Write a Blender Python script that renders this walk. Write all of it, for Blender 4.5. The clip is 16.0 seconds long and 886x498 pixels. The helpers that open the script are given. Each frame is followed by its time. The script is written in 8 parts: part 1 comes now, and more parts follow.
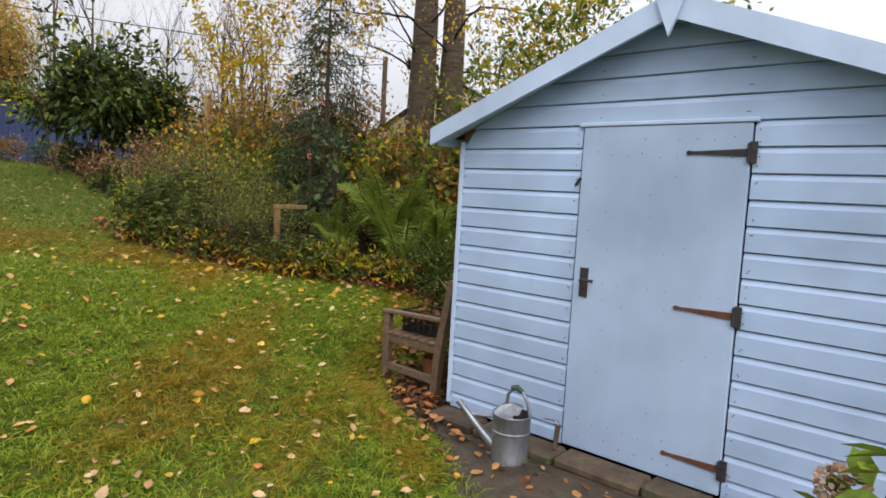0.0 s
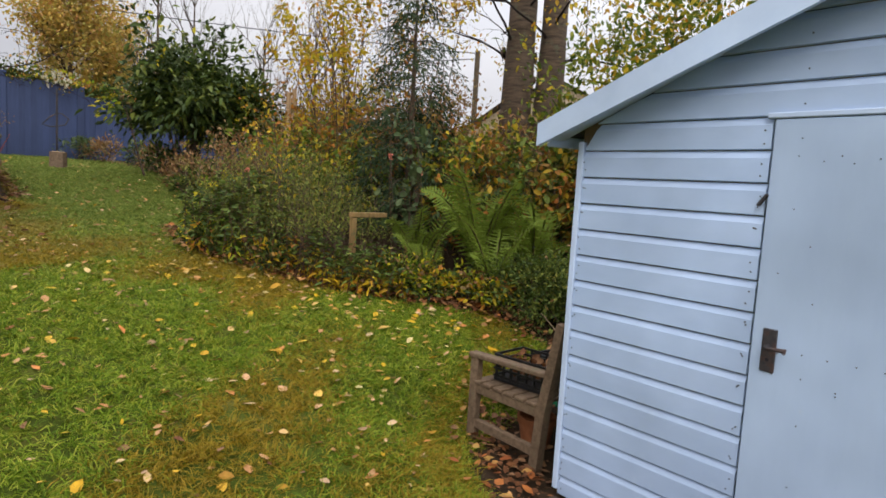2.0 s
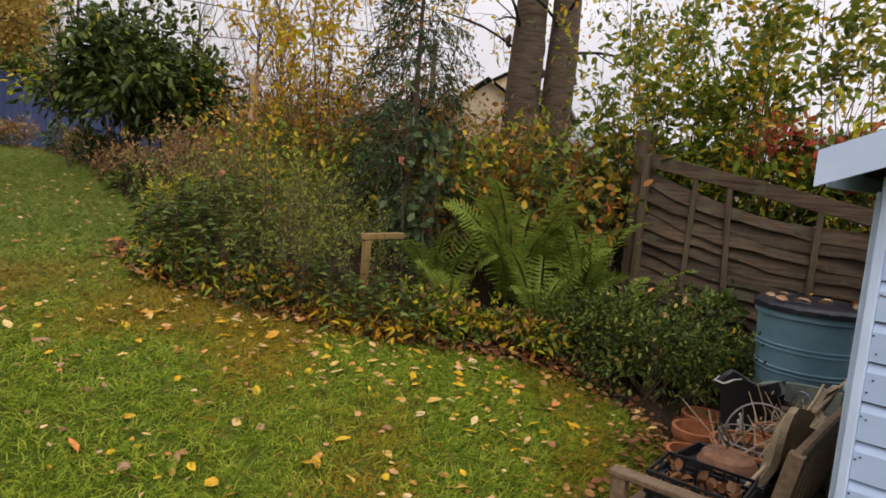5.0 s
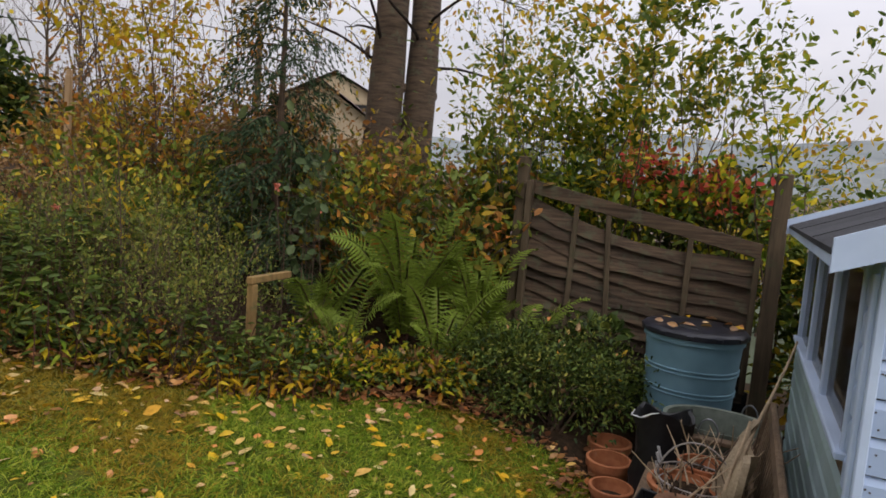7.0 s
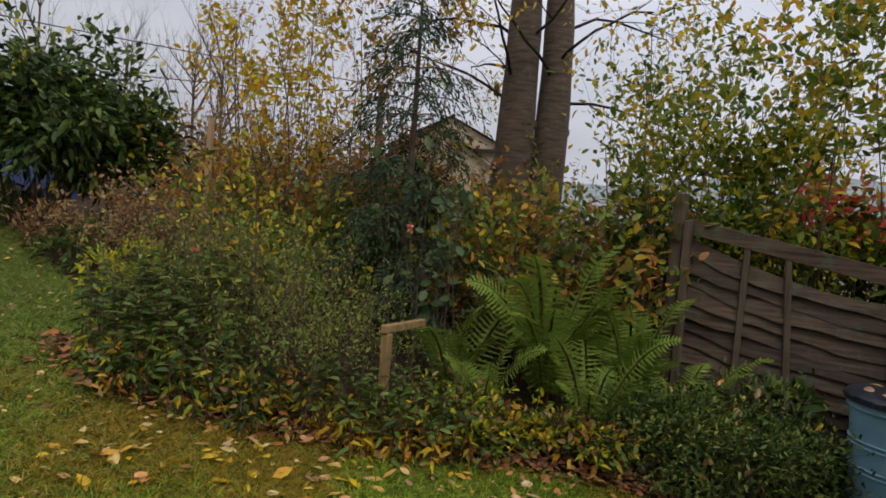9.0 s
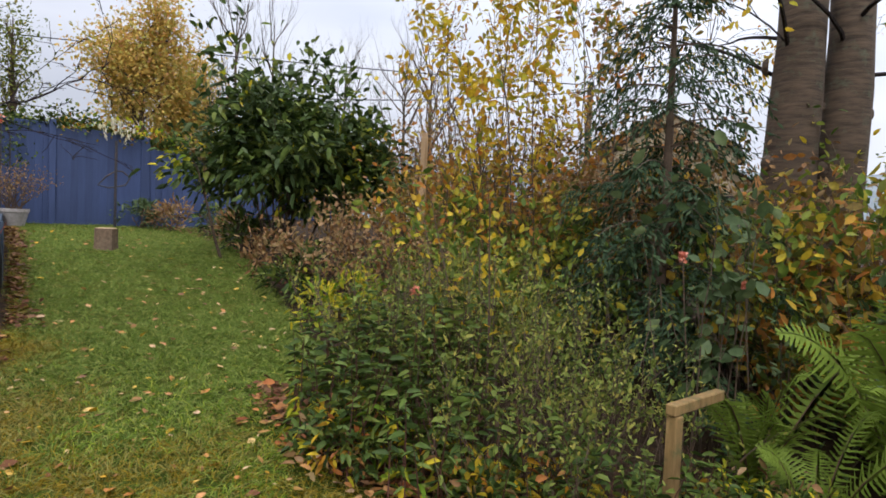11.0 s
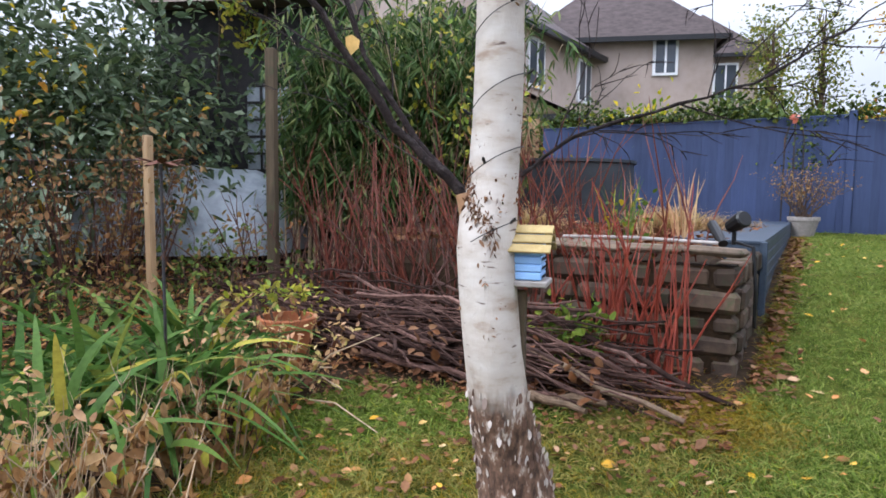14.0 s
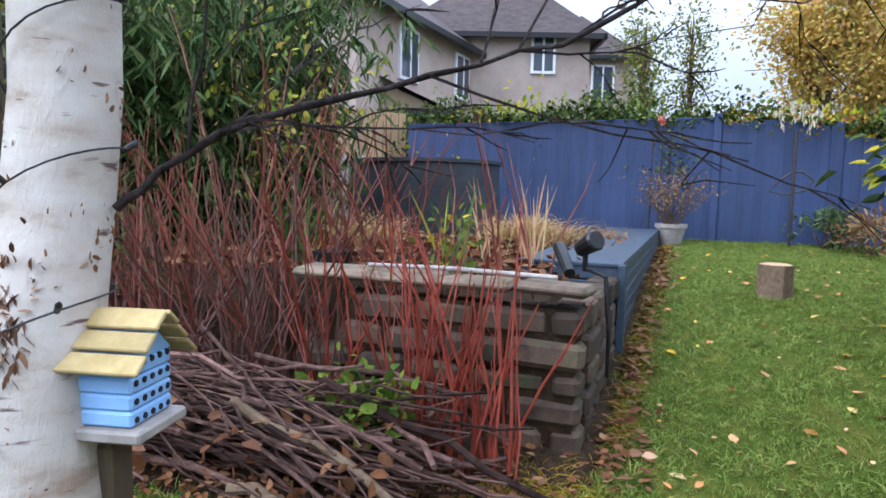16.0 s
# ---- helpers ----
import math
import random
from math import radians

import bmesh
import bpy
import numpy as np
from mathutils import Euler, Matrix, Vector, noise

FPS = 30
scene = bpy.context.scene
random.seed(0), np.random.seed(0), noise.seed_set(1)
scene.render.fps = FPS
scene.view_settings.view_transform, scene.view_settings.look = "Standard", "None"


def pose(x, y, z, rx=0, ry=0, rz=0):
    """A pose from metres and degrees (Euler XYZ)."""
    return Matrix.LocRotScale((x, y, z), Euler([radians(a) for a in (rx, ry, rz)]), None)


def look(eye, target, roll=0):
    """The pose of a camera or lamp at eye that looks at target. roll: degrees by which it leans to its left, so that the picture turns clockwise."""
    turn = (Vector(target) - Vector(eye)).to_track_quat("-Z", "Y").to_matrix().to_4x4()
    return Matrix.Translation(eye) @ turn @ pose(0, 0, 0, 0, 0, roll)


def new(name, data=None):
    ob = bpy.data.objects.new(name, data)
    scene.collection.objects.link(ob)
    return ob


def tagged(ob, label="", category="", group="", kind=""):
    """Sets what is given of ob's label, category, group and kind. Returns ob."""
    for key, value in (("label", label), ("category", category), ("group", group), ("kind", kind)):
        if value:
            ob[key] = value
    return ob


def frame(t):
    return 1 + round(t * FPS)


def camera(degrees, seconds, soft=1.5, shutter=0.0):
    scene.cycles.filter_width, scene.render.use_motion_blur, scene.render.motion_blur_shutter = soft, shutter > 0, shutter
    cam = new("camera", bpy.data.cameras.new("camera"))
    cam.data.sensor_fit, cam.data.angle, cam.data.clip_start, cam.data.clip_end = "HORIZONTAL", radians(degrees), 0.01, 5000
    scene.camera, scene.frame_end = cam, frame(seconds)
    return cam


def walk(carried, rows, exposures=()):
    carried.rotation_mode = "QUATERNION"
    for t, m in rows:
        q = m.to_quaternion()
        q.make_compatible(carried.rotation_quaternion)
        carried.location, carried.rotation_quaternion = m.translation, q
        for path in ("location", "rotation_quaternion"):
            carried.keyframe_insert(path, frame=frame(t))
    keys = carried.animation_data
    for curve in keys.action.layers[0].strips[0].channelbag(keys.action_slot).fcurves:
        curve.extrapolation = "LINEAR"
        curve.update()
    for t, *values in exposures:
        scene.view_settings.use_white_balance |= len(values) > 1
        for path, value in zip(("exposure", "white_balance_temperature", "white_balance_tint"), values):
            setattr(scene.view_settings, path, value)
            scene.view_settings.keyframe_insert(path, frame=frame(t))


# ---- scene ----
cam = camera(70.9, 16.0, soft=1.7)
PATH = [
    (0, (0.021, 0.066, 1.457), (-1.283, 1.573, 1.285), 3.2),
    (0.5, (-0.211, 0.247, 1.485), (-1.554, 1.717, 1.304), 3.7),
    (1, (-0.383, 0.418, 1.498), (-1.757, 1.858, 1.307), 3.9),
    (1.5, (-0.583, 0.649, 1.539), (-2.022, 2.025, 1.342), 3.5),
    (2, (-0.725, 0.766, 1.553), (-2.228, 2.07, 1.355), 3.4),
    (2.5, (-0.987, 0.852, 1.55), (-2.547, 2.088, 1.358), 3.4),
    (3, (-1.219, 0.949, 1.562), (-2.813, 2.141, 1.37), 3.7),
    (3.2, (-1.334, 1.01, 1.558), (-2.934, 2.194, 1.366), 3.6),
    (5.3, (-2.433, 0.981, 1.737), (-3.685, 2.524, 1.518), 5.1),
    (5.5, (-2.525, 0.998, 1.755), (-3.706, 2.597, 1.532), 5.2),
    (6, (-2.703, 0.985, 1.75), (-3.675, 2.717, 1.516), 5.5),
    (6.5, (-2.912, 0.906, 1.857), (-3.788, 2.688, 1.623), 5.2),
    (7, (-2.978, 0.903, 1.924), (-3.856, 2.691, 1.745), 4.6),
    (7.5, (-2.989, 0.906, 1.959), (-3.866, 2.7, 1.842), 4.2),
    (8, (-3.044, 0.967, 1.947), (-3.915, 2.765, 1.855), 4.1),
    (8.5, (-3.185, 1.045, 1.916), (-4.131, 2.805, 1.838), 4.0),
    (8.7, (-3.28, 1.092, 1.893), (-4.334, 2.79, 1.82), 4.2),
    (10.8, (-4.237, 1.676, 1.978), (-5.801, 2.919, 1.898), 2.6),
    (11, (-4.38, 1.704, 2.01), (-6.014, 2.853, 1.921), 2.5),
    (11.1, (-4.481, 1.697, 2.028), (-6.15, 2.796, 1.942), 2.7),
    (11.3, (-4.62, 1.716, 2.017), (-6.37, 2.681, 1.937), 2.4),
    (11.5, (-4.725, 1.736, 2.013), (-6.549, 2.551, 1.923), 2.2),
    (12, (-4.998, 1.84, 2.051), (-6.966, 2.185, 1.951), 1.8),
    (12.5, (-5.242, 1.873, 2.041), (-7.228, 1.673, 1.911), 1.3),
    (12.7, (-5.36, 1.881, 2.054), (-7.31, 1.464, 1.909), 0.9),
    (12.8, (-5.407, 1.885, 2.066), (-7.331, 1.358, 1.917), 1.0),
    (13, (-5.534, 1.859, 2.094), (-7.398, 1.153, 1.935), 0.9),
    (13.5, (-5.759, 1.911, 2.118), (-7.494, 0.931, 1.943), 0.4),
    (14, (-6.037, 2.01, 2.157), (-7.74, 0.976, 1.984), 0.7),
    (14.5, (-6.323, 2.045, 2.13), (-8.038, 1.03, 1.951), 0.7),
    (15, (-6.645, 2.032, 2.215), (-8.416, 1.122, 2.031), 1.1),
    (15.5, (-6.948, 2.045, 2.227), (-8.762, 1.224, 2.047), 1.3),
    (16, (-7.239, 2.038, 2.263), (-9.089, 1.303, 2.082), 1.2),
]
walk(cam, [(t, look(eye, target, roll)) for t, eye, target, roll in PATH], exposures=[
    (0.0, 0.24, 6500, 10), (3.0, 0.17, 6750, 12), (5.5, 0.1, 6900, 15), (6.5, 0.12, 6800, 15), (7.0, -0.12, 6650, 14), (7.5, -0.4, 6600, 14), (8.5, -0.42, 6450, 13),
    (11.0, 0.3, 6150, 11), (12.0, 0.42, 6050, 11), (13.0, 0.5, 5950, 12), (13.5, 0.7, 5850, 12), (14.5, 0.76, 5750, 11), (16.0, 0.82, 5350, 9)])

# ---- light ----
world = bpy.data.worlds.new("overcast_sky")
scene.world = world
world.use_nodes = True
wt = world.node_tree
wt.nodes.clear()
w_out = wt.nodes.new("ShaderNodeOutputWorld")
w_bg = wt.nodes.new("ShaderNodeBackground")
w_sky = wt.nodes.new("ShaderNodeTexSky")
w_sky.sky_type = "NISHITA"
w_sky.sun_disc = False
w_sky.sun_elevation, w_sky.sun_rotation = radians(42), radians(130)
w_sky.dust_density, w_sky.air_density = 3.0, 1.0
w_hsv = wt.nodes.new("ShaderNodeHueSaturation")
w_hsv.inputs["Saturation"].default_value = 0.12
w_mix = wt.nodes.new("ShaderNodeMix")
w_mix.data_type = "RGBA"
w_mix.inputs[0].default_value = 0.86
w_tc = wt.nodes.new("ShaderNodeTexCoord")
w_map = wt.nodes.new("ShaderNodeMapping")
w_map.inputs["Scale"].default_value = (1.2, 1.2, 4.0)
w_noise = wt.nodes.new("ShaderNodeTexNoise")
w_noise.inputs["Scale"].default_value, w_noise.inputs["Detail"].default_value = 1.6, 5
w_ramp = wt.nodes.new("ShaderNodeValToRGB")
w_ramp.color_ramp.elements[0].position, w_ramp.color_ramp.elements[0].color = 0.3, (6.6, 6.9, 7.9, 1)
w_ramp.color_ramp.elements[1].position, w_ramp.color_ramp.elements[1].color = 0.7, (9.2, 9.3, 9.9, 1)
wt.links.new(w_sky.outputs[0], w_hsv.inputs["Color"])
wt.links.new(w_tc.outputs["Generated"], w_map.inputs[0])
wt.links.new(w_map.outputs[0], w_noise.inputs[0])
wt.links.new(w_noise.outputs[0], w_ramp.inputs[0])
wt.links.new(w_hsv.outputs[0], w_mix.inputs[6])
wt.links.new(w_ramp.outputs[0], w_mix.inputs[7])
# an overcast sky is about three times brighter overhead than at the horizon
w_sep = wt.nodes.new("ShaderNodeSeparateXYZ")
w_lift = wt.nodes.new("ShaderNodeMapRange")
w_lift.inputs["From Min"].default_value, w_lift.inputs["From Max"].default_value = 0.15, 1.0
w_lift.inputs["To Min"].default_value, w_lift.inputs["To Max"].default_value = 0.86, 2.5
w_scale = wt.nodes.new("ShaderNodeVectorMath")
w_scale.operation = "SCALE"
wt.links.new(w_tc.outputs["Generated"], w_sep.inputs[0])
wt.links.new(w_sep.outputs[2], w_lift.inputs[0])
wt.links.new(w_mix.outputs[2], w_scale.inputs[0])
wt.links.new(w_lift.outputs[0], w_scale.inputs["Scale"])
# the cloud is thinner and brighter towards one side
w_dot = wt.nodes.new("ShaderNodeVectorMath")
w_dot.operation = "DOT_PRODUCT"
w_dot.inputs[1].default_value = (math.sin(radians(50)), math.cos(radians(50)), 0.0)
w_side = wt.nodes.new("ShaderNodeMapRange")
w_side.inputs["From Min"].default_value, w_side.inputs["From Max"].default_value = -1.0, 1.0
w_side.inputs["To Min"].default_value, w_side.inputs["To Max"].default_value = 0.78, 1.22
w_scale2 = wt.nodes.new("ShaderNodeVectorMath")
w_scale2.operation = "SCALE"
wt.links.new(w_tc.outputs["Generated"], w_dot.inputs[0])
wt.links.new(w_dot.outputs["Value"], w_side.inputs[0])
wt.links.new(w_scale.outputs[0], w_scale2.inputs[0])
wt.links.new(w_side.outputs[0], w_scale2.inputs["Scale"])
wt.links.new(w_scale2.outputs[0], w_bg.inputs[0])
w_bg.inputs[1].default_value = 0.1
wt.links.new(w_bg.outputs[0], w_out.inputs[0])

sun = new("sun", bpy.data.lights.new("sun", "SUN"))
sun.data.energy, sun.data.angle, sun.data.color = 1.4, radians(30), (1.0, 0.97, 0.93)
sun.matrix_world = look((0, 0, 30), (-8 * math.sin(radians(50)), 8 * math.cos(radians(50)), 22))


# ---- materials ----
def nodes_of(name):
    m = bpy.data.materials.new(name)
    m.use_nodes = True
    t = m.node_tree
    return m, t, t.nodes["Principled BSDF"]


def ramp(t, stops, smooth=True):
    r = t.nodes.new("ShaderNodeValToRGB")
    e = r.color_ramp.elements
    while len(e) < len(stops):
        e.new(0.5)
    for el, (p, c) in zip(e, stops):
        el.position, el.color = p, (*c, 1)
    r.color_ramp.interpolation = "LINEAR" if smooth else "CONSTANT"
    return r


def noise_tex(t, scale, detail=4, stretch=(1, 1, 1), rough=0.55):
    tc, mp, n = (t.nodes.new("ShaderNode" + k) for k in ("TexCoord", "Mapping", "TexNoise"))
    mp.inputs["Scale"].default_value = stretch
    n.inputs["Scale"].default_value, n.inputs["Detail"].default_value, n.inputs["Roughness"].default_value = scale, detail, rough
    t.links.new(tc.outputs["Object"], mp.inputs[0])
    t.links.new(mp.outputs[0], n.inputs["Vector"])
    return n.outputs["Fac"]


def mix_rgb(t, fac, a, b, mode="MIX"):
    m = t.nodes.new("ShaderNodeMix")
    m.data_type, m.blend_type = "RGBA", mode
    for i, v in ((0, fac), (6, a), (7, b)):
        if isinstance(v, bpy.types.NodeSocket):
            t.links.new(v, m.inputs[i])
        else:
            m.inputs[i].default_value = v if i == 0 else (*v, 1)
    return m.outputs[2]


def bump(t, p, height, strength, dist=0.01):
    b = t.nodes.new("ShaderNodeBump")
    b.inputs["Strength"].default_value, b.inputs["Distance"].default_value = strength, dist
    t.links.new(height, b.inputs["Height"])
    t.links.new(b.outputs[0], p.inputs["Normal"])


def surface(name, dark, light, scale=8, stretch=(1, 1, 1), rough=0.75, big=0.8, metal=0.0, bumps=0.25, vary=0.0, spot=None, spot_at=(0.6, 0.7), gloss=0.35):
    """Two-scale noise between two colours, with fine relief; spot: a third colour in patches."""
    m, t, p = nodes_of(name)
    fine = noise_tex(t, scale, 6, stretch, 0.65)
    col = ramp(t, [(0.3, dark), (0.7, light)])
    t.links.new(fine, col.inputs[0])
    c = col.outputs[0]
    coarse = noise_tex(t, big, 3)
    shade = ramp(t, [(0.3, (0.72, 0.72, 0.72)), (0.7, (1.12, 1.12, 1.12))])
    t.links.new(coarse, shade.inputs[0])
    c = mix_rgb(t, 1.0, c, shade.outputs[0], "MULTIPLY")
    if spot:
        s = noise_tex(t, big * 5, 5, (1, 1, 1), 0.7)
        mask = ramp(t, [(spot_at[0], (0, 0, 0)), (spot_at[1], (1, 1, 1))])
        t.links.new(s, mask.inputs[0])
        c = mix_rgb(t, mask.outputs[0], c, spot)
    if vary:
        oi = t.nodes.new("ShaderNodeObjectInfo")
        vr = ramp(t, [(0, (1 - vary,) * 3), (1, (1 + vary,) * 3)])
        t.links.new(oi.outputs["Random"], vr.inputs[0])
        c = mix_rgb(t, 1.0, c, vr.outputs[0], "MULTIPLY")
    t.links.new(c, p.inputs["Base Color"])
    p.inputs["Roughness"].default_value, p.inputs["Metallic"].default_value = rough, metal
    p.inputs["Specular IOR Level"].default_value = gloss
    if bumps:
        bump(t, p, fine, bumps)
    return m


def leafy(name, colours, rough=0.5, translucent=0.22):
    """Leaves: one colour per leaf out of a run of colours, partly letting light through."""
    m, t, p = nodes_of(name)
    g = t.nodes.new("ShaderNodeNewGeometry")
    n = len(colours)
    r = ramp(t, [(i / max(1, n - 1), c) for i, c in enumerate(colours)])
    t.links.new(g.outputs["Random Per Island"], r.inputs[0])
    blotch = noise_tex(t, 30, 3)
    sh = ramp(t, [(0.3, (0.75, 0.75, 0.75)), (0.7, (1.15, 1.15, 1.15))])
    t.links.new(blotch, sh.inputs[0])
    c = mix_rgb(t, 1.0, r.outputs[0], sh.outputs[0], "MULTIPLY")
    t.links.new(c, p.inputs["Base Color"])
    p.inputs["Roughness"].default_value = rough
    p.inputs["Specular IOR Level"].default_value = 0.12
    if translucent:
        tr = t.nodes.new("ShaderNodeBsdfTranslucent")
        mx = t.nodes.new("ShaderNodeMixShader")
        mx.inputs[0].default_value = translucent
        t.links.new(c, tr.inputs["Color"])
        t.links.new(p.outputs[0], mx.inputs[1])
        t.links.new(tr.outputs[0], mx.inputs[2])
        t.links.new(mx.outputs[0], t.nodes["Material Output"].inputs["Surface"])
    return m


M_PAINT = surface("pale_blue_paint", (0.37, 0.48, 0.67), (0.43, 0.54, 0.73), 5, (0.4, 1, 1), 0.5, 1.2, bumps=0.06, vary=0.02, spot=(0.40, 0.49, 0.62), spot_at=(0.62, 0.85))
M_PAINT_DOOR = surface("pale_blue_door_paint", (0.375, 0.475, 0.64), (0.425, 0.535, 0.70), 4, (1, 1, 0.25), 0.5, 1.0, bumps=0.05, spot=(0.46, 0.50, 0.53), spot_at=(0.66, 0.85))
M_PAINT_TRIM = surface("pale_blue_trim_paint", (0.47, 0.58, 0.76), (0.54, 0.65, 0.82), 6, (1, 1, 1), 0.5, 1.0, bumps=0.05)
# window-side boards: darker and greener than the front paint, with green patches
M_SIDE = surface("darker_greenish_side_paint", (0.24, 0.33, 0.33), (0.33, 0.42, 0.43), 6, (1, 0.3, 1), 0.65, 1.0, bumps=0.1, vary=0.06, spot=(0.17, 0.27, 0.17), spot_at=(0.5, 0.8))
M_FELT = surface("roof_felt", (0.035, 0.037, 0.042), (0.075, 0.076, 0.082), 120, (1, 1, 1), 0.95, 1.5, bumps=0.4, gloss=0.08)
M_NAIL = surface("rusty_nail", (0.05, 0.05, 0.06), (0.12, 0.09, 0.08), 40, rough=0.7, bumps=0)
M_IRON = surface("black_iron", (0.03, 0.03, 0.035), (0.07, 0.06, 0.06), 40, rough=0.55, metal=0.3, spot=(0.14, 0.06, 0.04), spot_at=(0.55, 0.7))
M_RUST = surface("rusted_iron", (0.10, 0.035, 0.02), (0.17, 0.07, 0.04), 30, rough=0.8, metal=0.1)
M_GALV = surface("galvanised_steel", (0.21, 0.22, 0.235), (0.37, 0.38, 0.40), 25, (1, 1, 0.3), 0.42, 2.5, metal=0.75, bumps=0.08, spot=(0.24, 0.25, 0.25))
M_TUB = surface("old_green_grey_zinc", (0.16, 0.19, 0.15), (0.28, 0.31, 0.26), 15, rough=0.6, metal=0.4)
M_CONC = surface("damp_concrete", (0.030, 0.022, 0.014), (0.085, 0.06, 0.038), 14, rough=0.75, big=1.5, bumps=0.5, spot=(0.06, 0.075, 0.035), spot_at=(0.55, 0.68))
M_CAP = surface("pale_cap_stone", (0.075, 0.055, 0.04), (0.22, 0.16, 0.11), 9, rough=0.85, big=2.0, bumps=0.8, vary=0.35, spot=(0.07, 0.075, 0.035), spot_at=(0.55, 0.68))
M_STONE = surface("mossy_sandstone", (0.038, 0.026, 0.019), (0.125, 0.082, 0.054), 9, rough=0.85, big=2.0, bumps=0.8, vary=0.45, spot=(0.05, 0.055, 0.025), spot_at=(0.52, 0.66))
M_SOIL = surface("dark_leaf_mould", (0.020, 0.013, 0.008), (0.055, 0.035, 0.02), 20, rough=0.95, big=2.0, bumps=1.0, spot=(0.09, 0.045, 0.02), spot_at=(0.6, 0.7), gloss=0.1)
M_TURF = surface("mossy_turf", (0.030, 0.044, 0.006), (0.075, 0.098, 0.014), 35, rough=0.95, big=0.7, bumps=1.0, spot=(0.12, 0.10, 0.022), spot_at=(0.5, 0.72), gloss=0.05)
M_FIELD = surface("far_fields", (0.07, 0.09, 0.05), (0.11, 0.13, 0.08), 0.05, rough=0.95, big=0.01, bumps=0)
M_TEAK = surface("weathered_teak", (0.085, 0.052, 0.03), (0.21, 0.14, 0.085), 30, (1, 1, 1), 0.75, 3.0, bumps=0.3, spot=(0.09, 0.085, 0.045), spot_at=(0.55, 0.75))
M_OLDWOOD = surface("old_fence_wood", (0.022, 0.0135, 0.008), (0.105, 0.068, 0.04), 22, (0.12, 1, 1.9), 0.85, 1.8, bumps=0.6, vary=0.35, spot=(0.065, 0.07, 0.04), spot_at=(0.52, 0.72))
M_POST = surface("fence_post_wood", (0.05, 0.036, 0.02), (0.12, 0.085, 0.05), 20, (1.5, 1.5, 0.12), 0.85, 2.0, bumps=0.4, spot=(0.06, 0.065, 0.03), spot_at=(0.55, 0.75))
M_RAWWOOD = surface("sawn_pine_stake", (0.36, 0.22, 0.11), (0.52, 0.36, 0.20), 18, (2, 2, 0.15), 0.7, 2.0, bumps=0.2)
M_STAKE = surface("mossy_sawn_wood", (0.17, 0.10, 0.035), (0.32, 0.20, 0.075), 18, (2, 2, 0.15), 0.8, 3.0, bumps=0.3, spot=(0.10, 0.09, 0.03), spot_at=(0.5, 0.7))
M_NAVY = surface("navy_fence_paint", (0.030, 0.047, 0.112), (0.043, 0.063, 0.14), 14, (1.5, 1.5, 0.15), 0.6, 0.8, bumps=0.15, vary=0.12)
M_CHEST = surface("slate_blue_composite", (0.028, 0.042, 0.065), (0.05, 0.068, 0.095), 30, (0.1, 1, 1), 0.5, 1.0, bumps=0.15, vary=0.1)
M_TERRA = surface("terracotta", (0.30, 0.095, 0.035), (0.46, 0.17, 0.07), 14, rough=0.8, big=4, bumps=0.12, spot=(0.35, 0.22, 0.14), spot_at=(0.62, 0.8))
M_BUTT = surface("pale_teal_plastic", (0.16, 0.30, 0.37), (0.20, 0.35, 0.42), 3, rough=0.45, big=1.5, bumps=0.03, spot=(0.12, 0.22, 0.24), spot_at=(0.62, 0.8))
M_LID = surface("charcoal_plastic", (0.012, 0.013, 0.02), (0.025, 0.026, 0.035), 8, rough=0.35, big=2, bumps=0.05)
M_BLACKPL = surface("black_plastic", (0.008, 0.008, 0.009), (0.02, 0.02, 0.022), 15, rough=0.4, bumps=0.05)
M_WHITEPL = surface("white_plastic", (0.6, 0.6, 0.6), (0.75, 0.75, 0.74), 8, rough=0.4, bumps=0.02)
M_BLUEPL = surface("bright_blue_plastic", (0.02, 0.13, 0.5), (0.04, 0.2, 0.62), 8, rough=0.4, bumps=0.02)
M_GREENPL = surface("green_plastic", (0.01, 0.2, 0.08), (0.03, 0.28, 0.12), 8, rough=0.4, bumps=0.02)
M_CANE = surface("dry_cane", (0.30, 0.21, 0.12), (0.50, 0.38, 0.25), 20, (2, 2, 0.3), 0.7, 3, bumps=0.15, vary=0.2)
M_BARK = surface("grey_brown_bark", (0.036, 0.025, 0.017), (0.135, 0.092, 0.06), 9, (0.45, 0.45, 3.2), 0.9, 1.5, bumps=0.9, spot=(0.10, 0.11, 0.07), spot_at=(0.55, 0.75))
M_DARKBARK = surface("dark_wet_bark", (0.010, 0.008, 0.008), (0.045, 0.032, 0.03), 45, rough=0.85, big=6, bumps=1.0, gloss=0.12, spot=(0.07, 0.06, 0.055), spot_at=(0.55, 0.7))
M_TWIG = surface("brown_twigs", (0.055, 0.035, 0.022), (0.13, 0.085, 0.055), 12, rough=0.85, big=2, bumps=0.2)
M_BRUSH = surface("cut_branches", (0.026, 0.014, 0.012), (0.135, 0.078, 0.062), 18, (1, 1, 1), 0.9, 3, bumps=0.8, vary=0.75, gloss=0.1)
M_ORANGESTEM = surface("orange_red_dogwood_stems", (0.09, 0.021, 0.012), (0.21, 0.052, 0.027), 8, rough=0.6, big=2.5, bumps=0.05)
M_RED = surface("red_dogwood_stems", (0.165, 0.024, 0.014), (0.31, 0.058, 0.03), 8, rough=0.55, big=2.5, bumps=0.05)
M_STALK = surface("brown_dogwood_stems", (0.048, 0.02, 0.013), (0.125, 0.05, 0.034), 8, rough=0.65, big=2.5, bumps=0.05)
M_HARL = surface("pinkish_harling", (0.36, 0.285, 0.24), (0.46, 0.37, 0.32), 3, rough=0.9, big=0.3, bumps=0.2, spot=(0.33, 0.27, 0.24), spot_at=(0.55, 0.8))
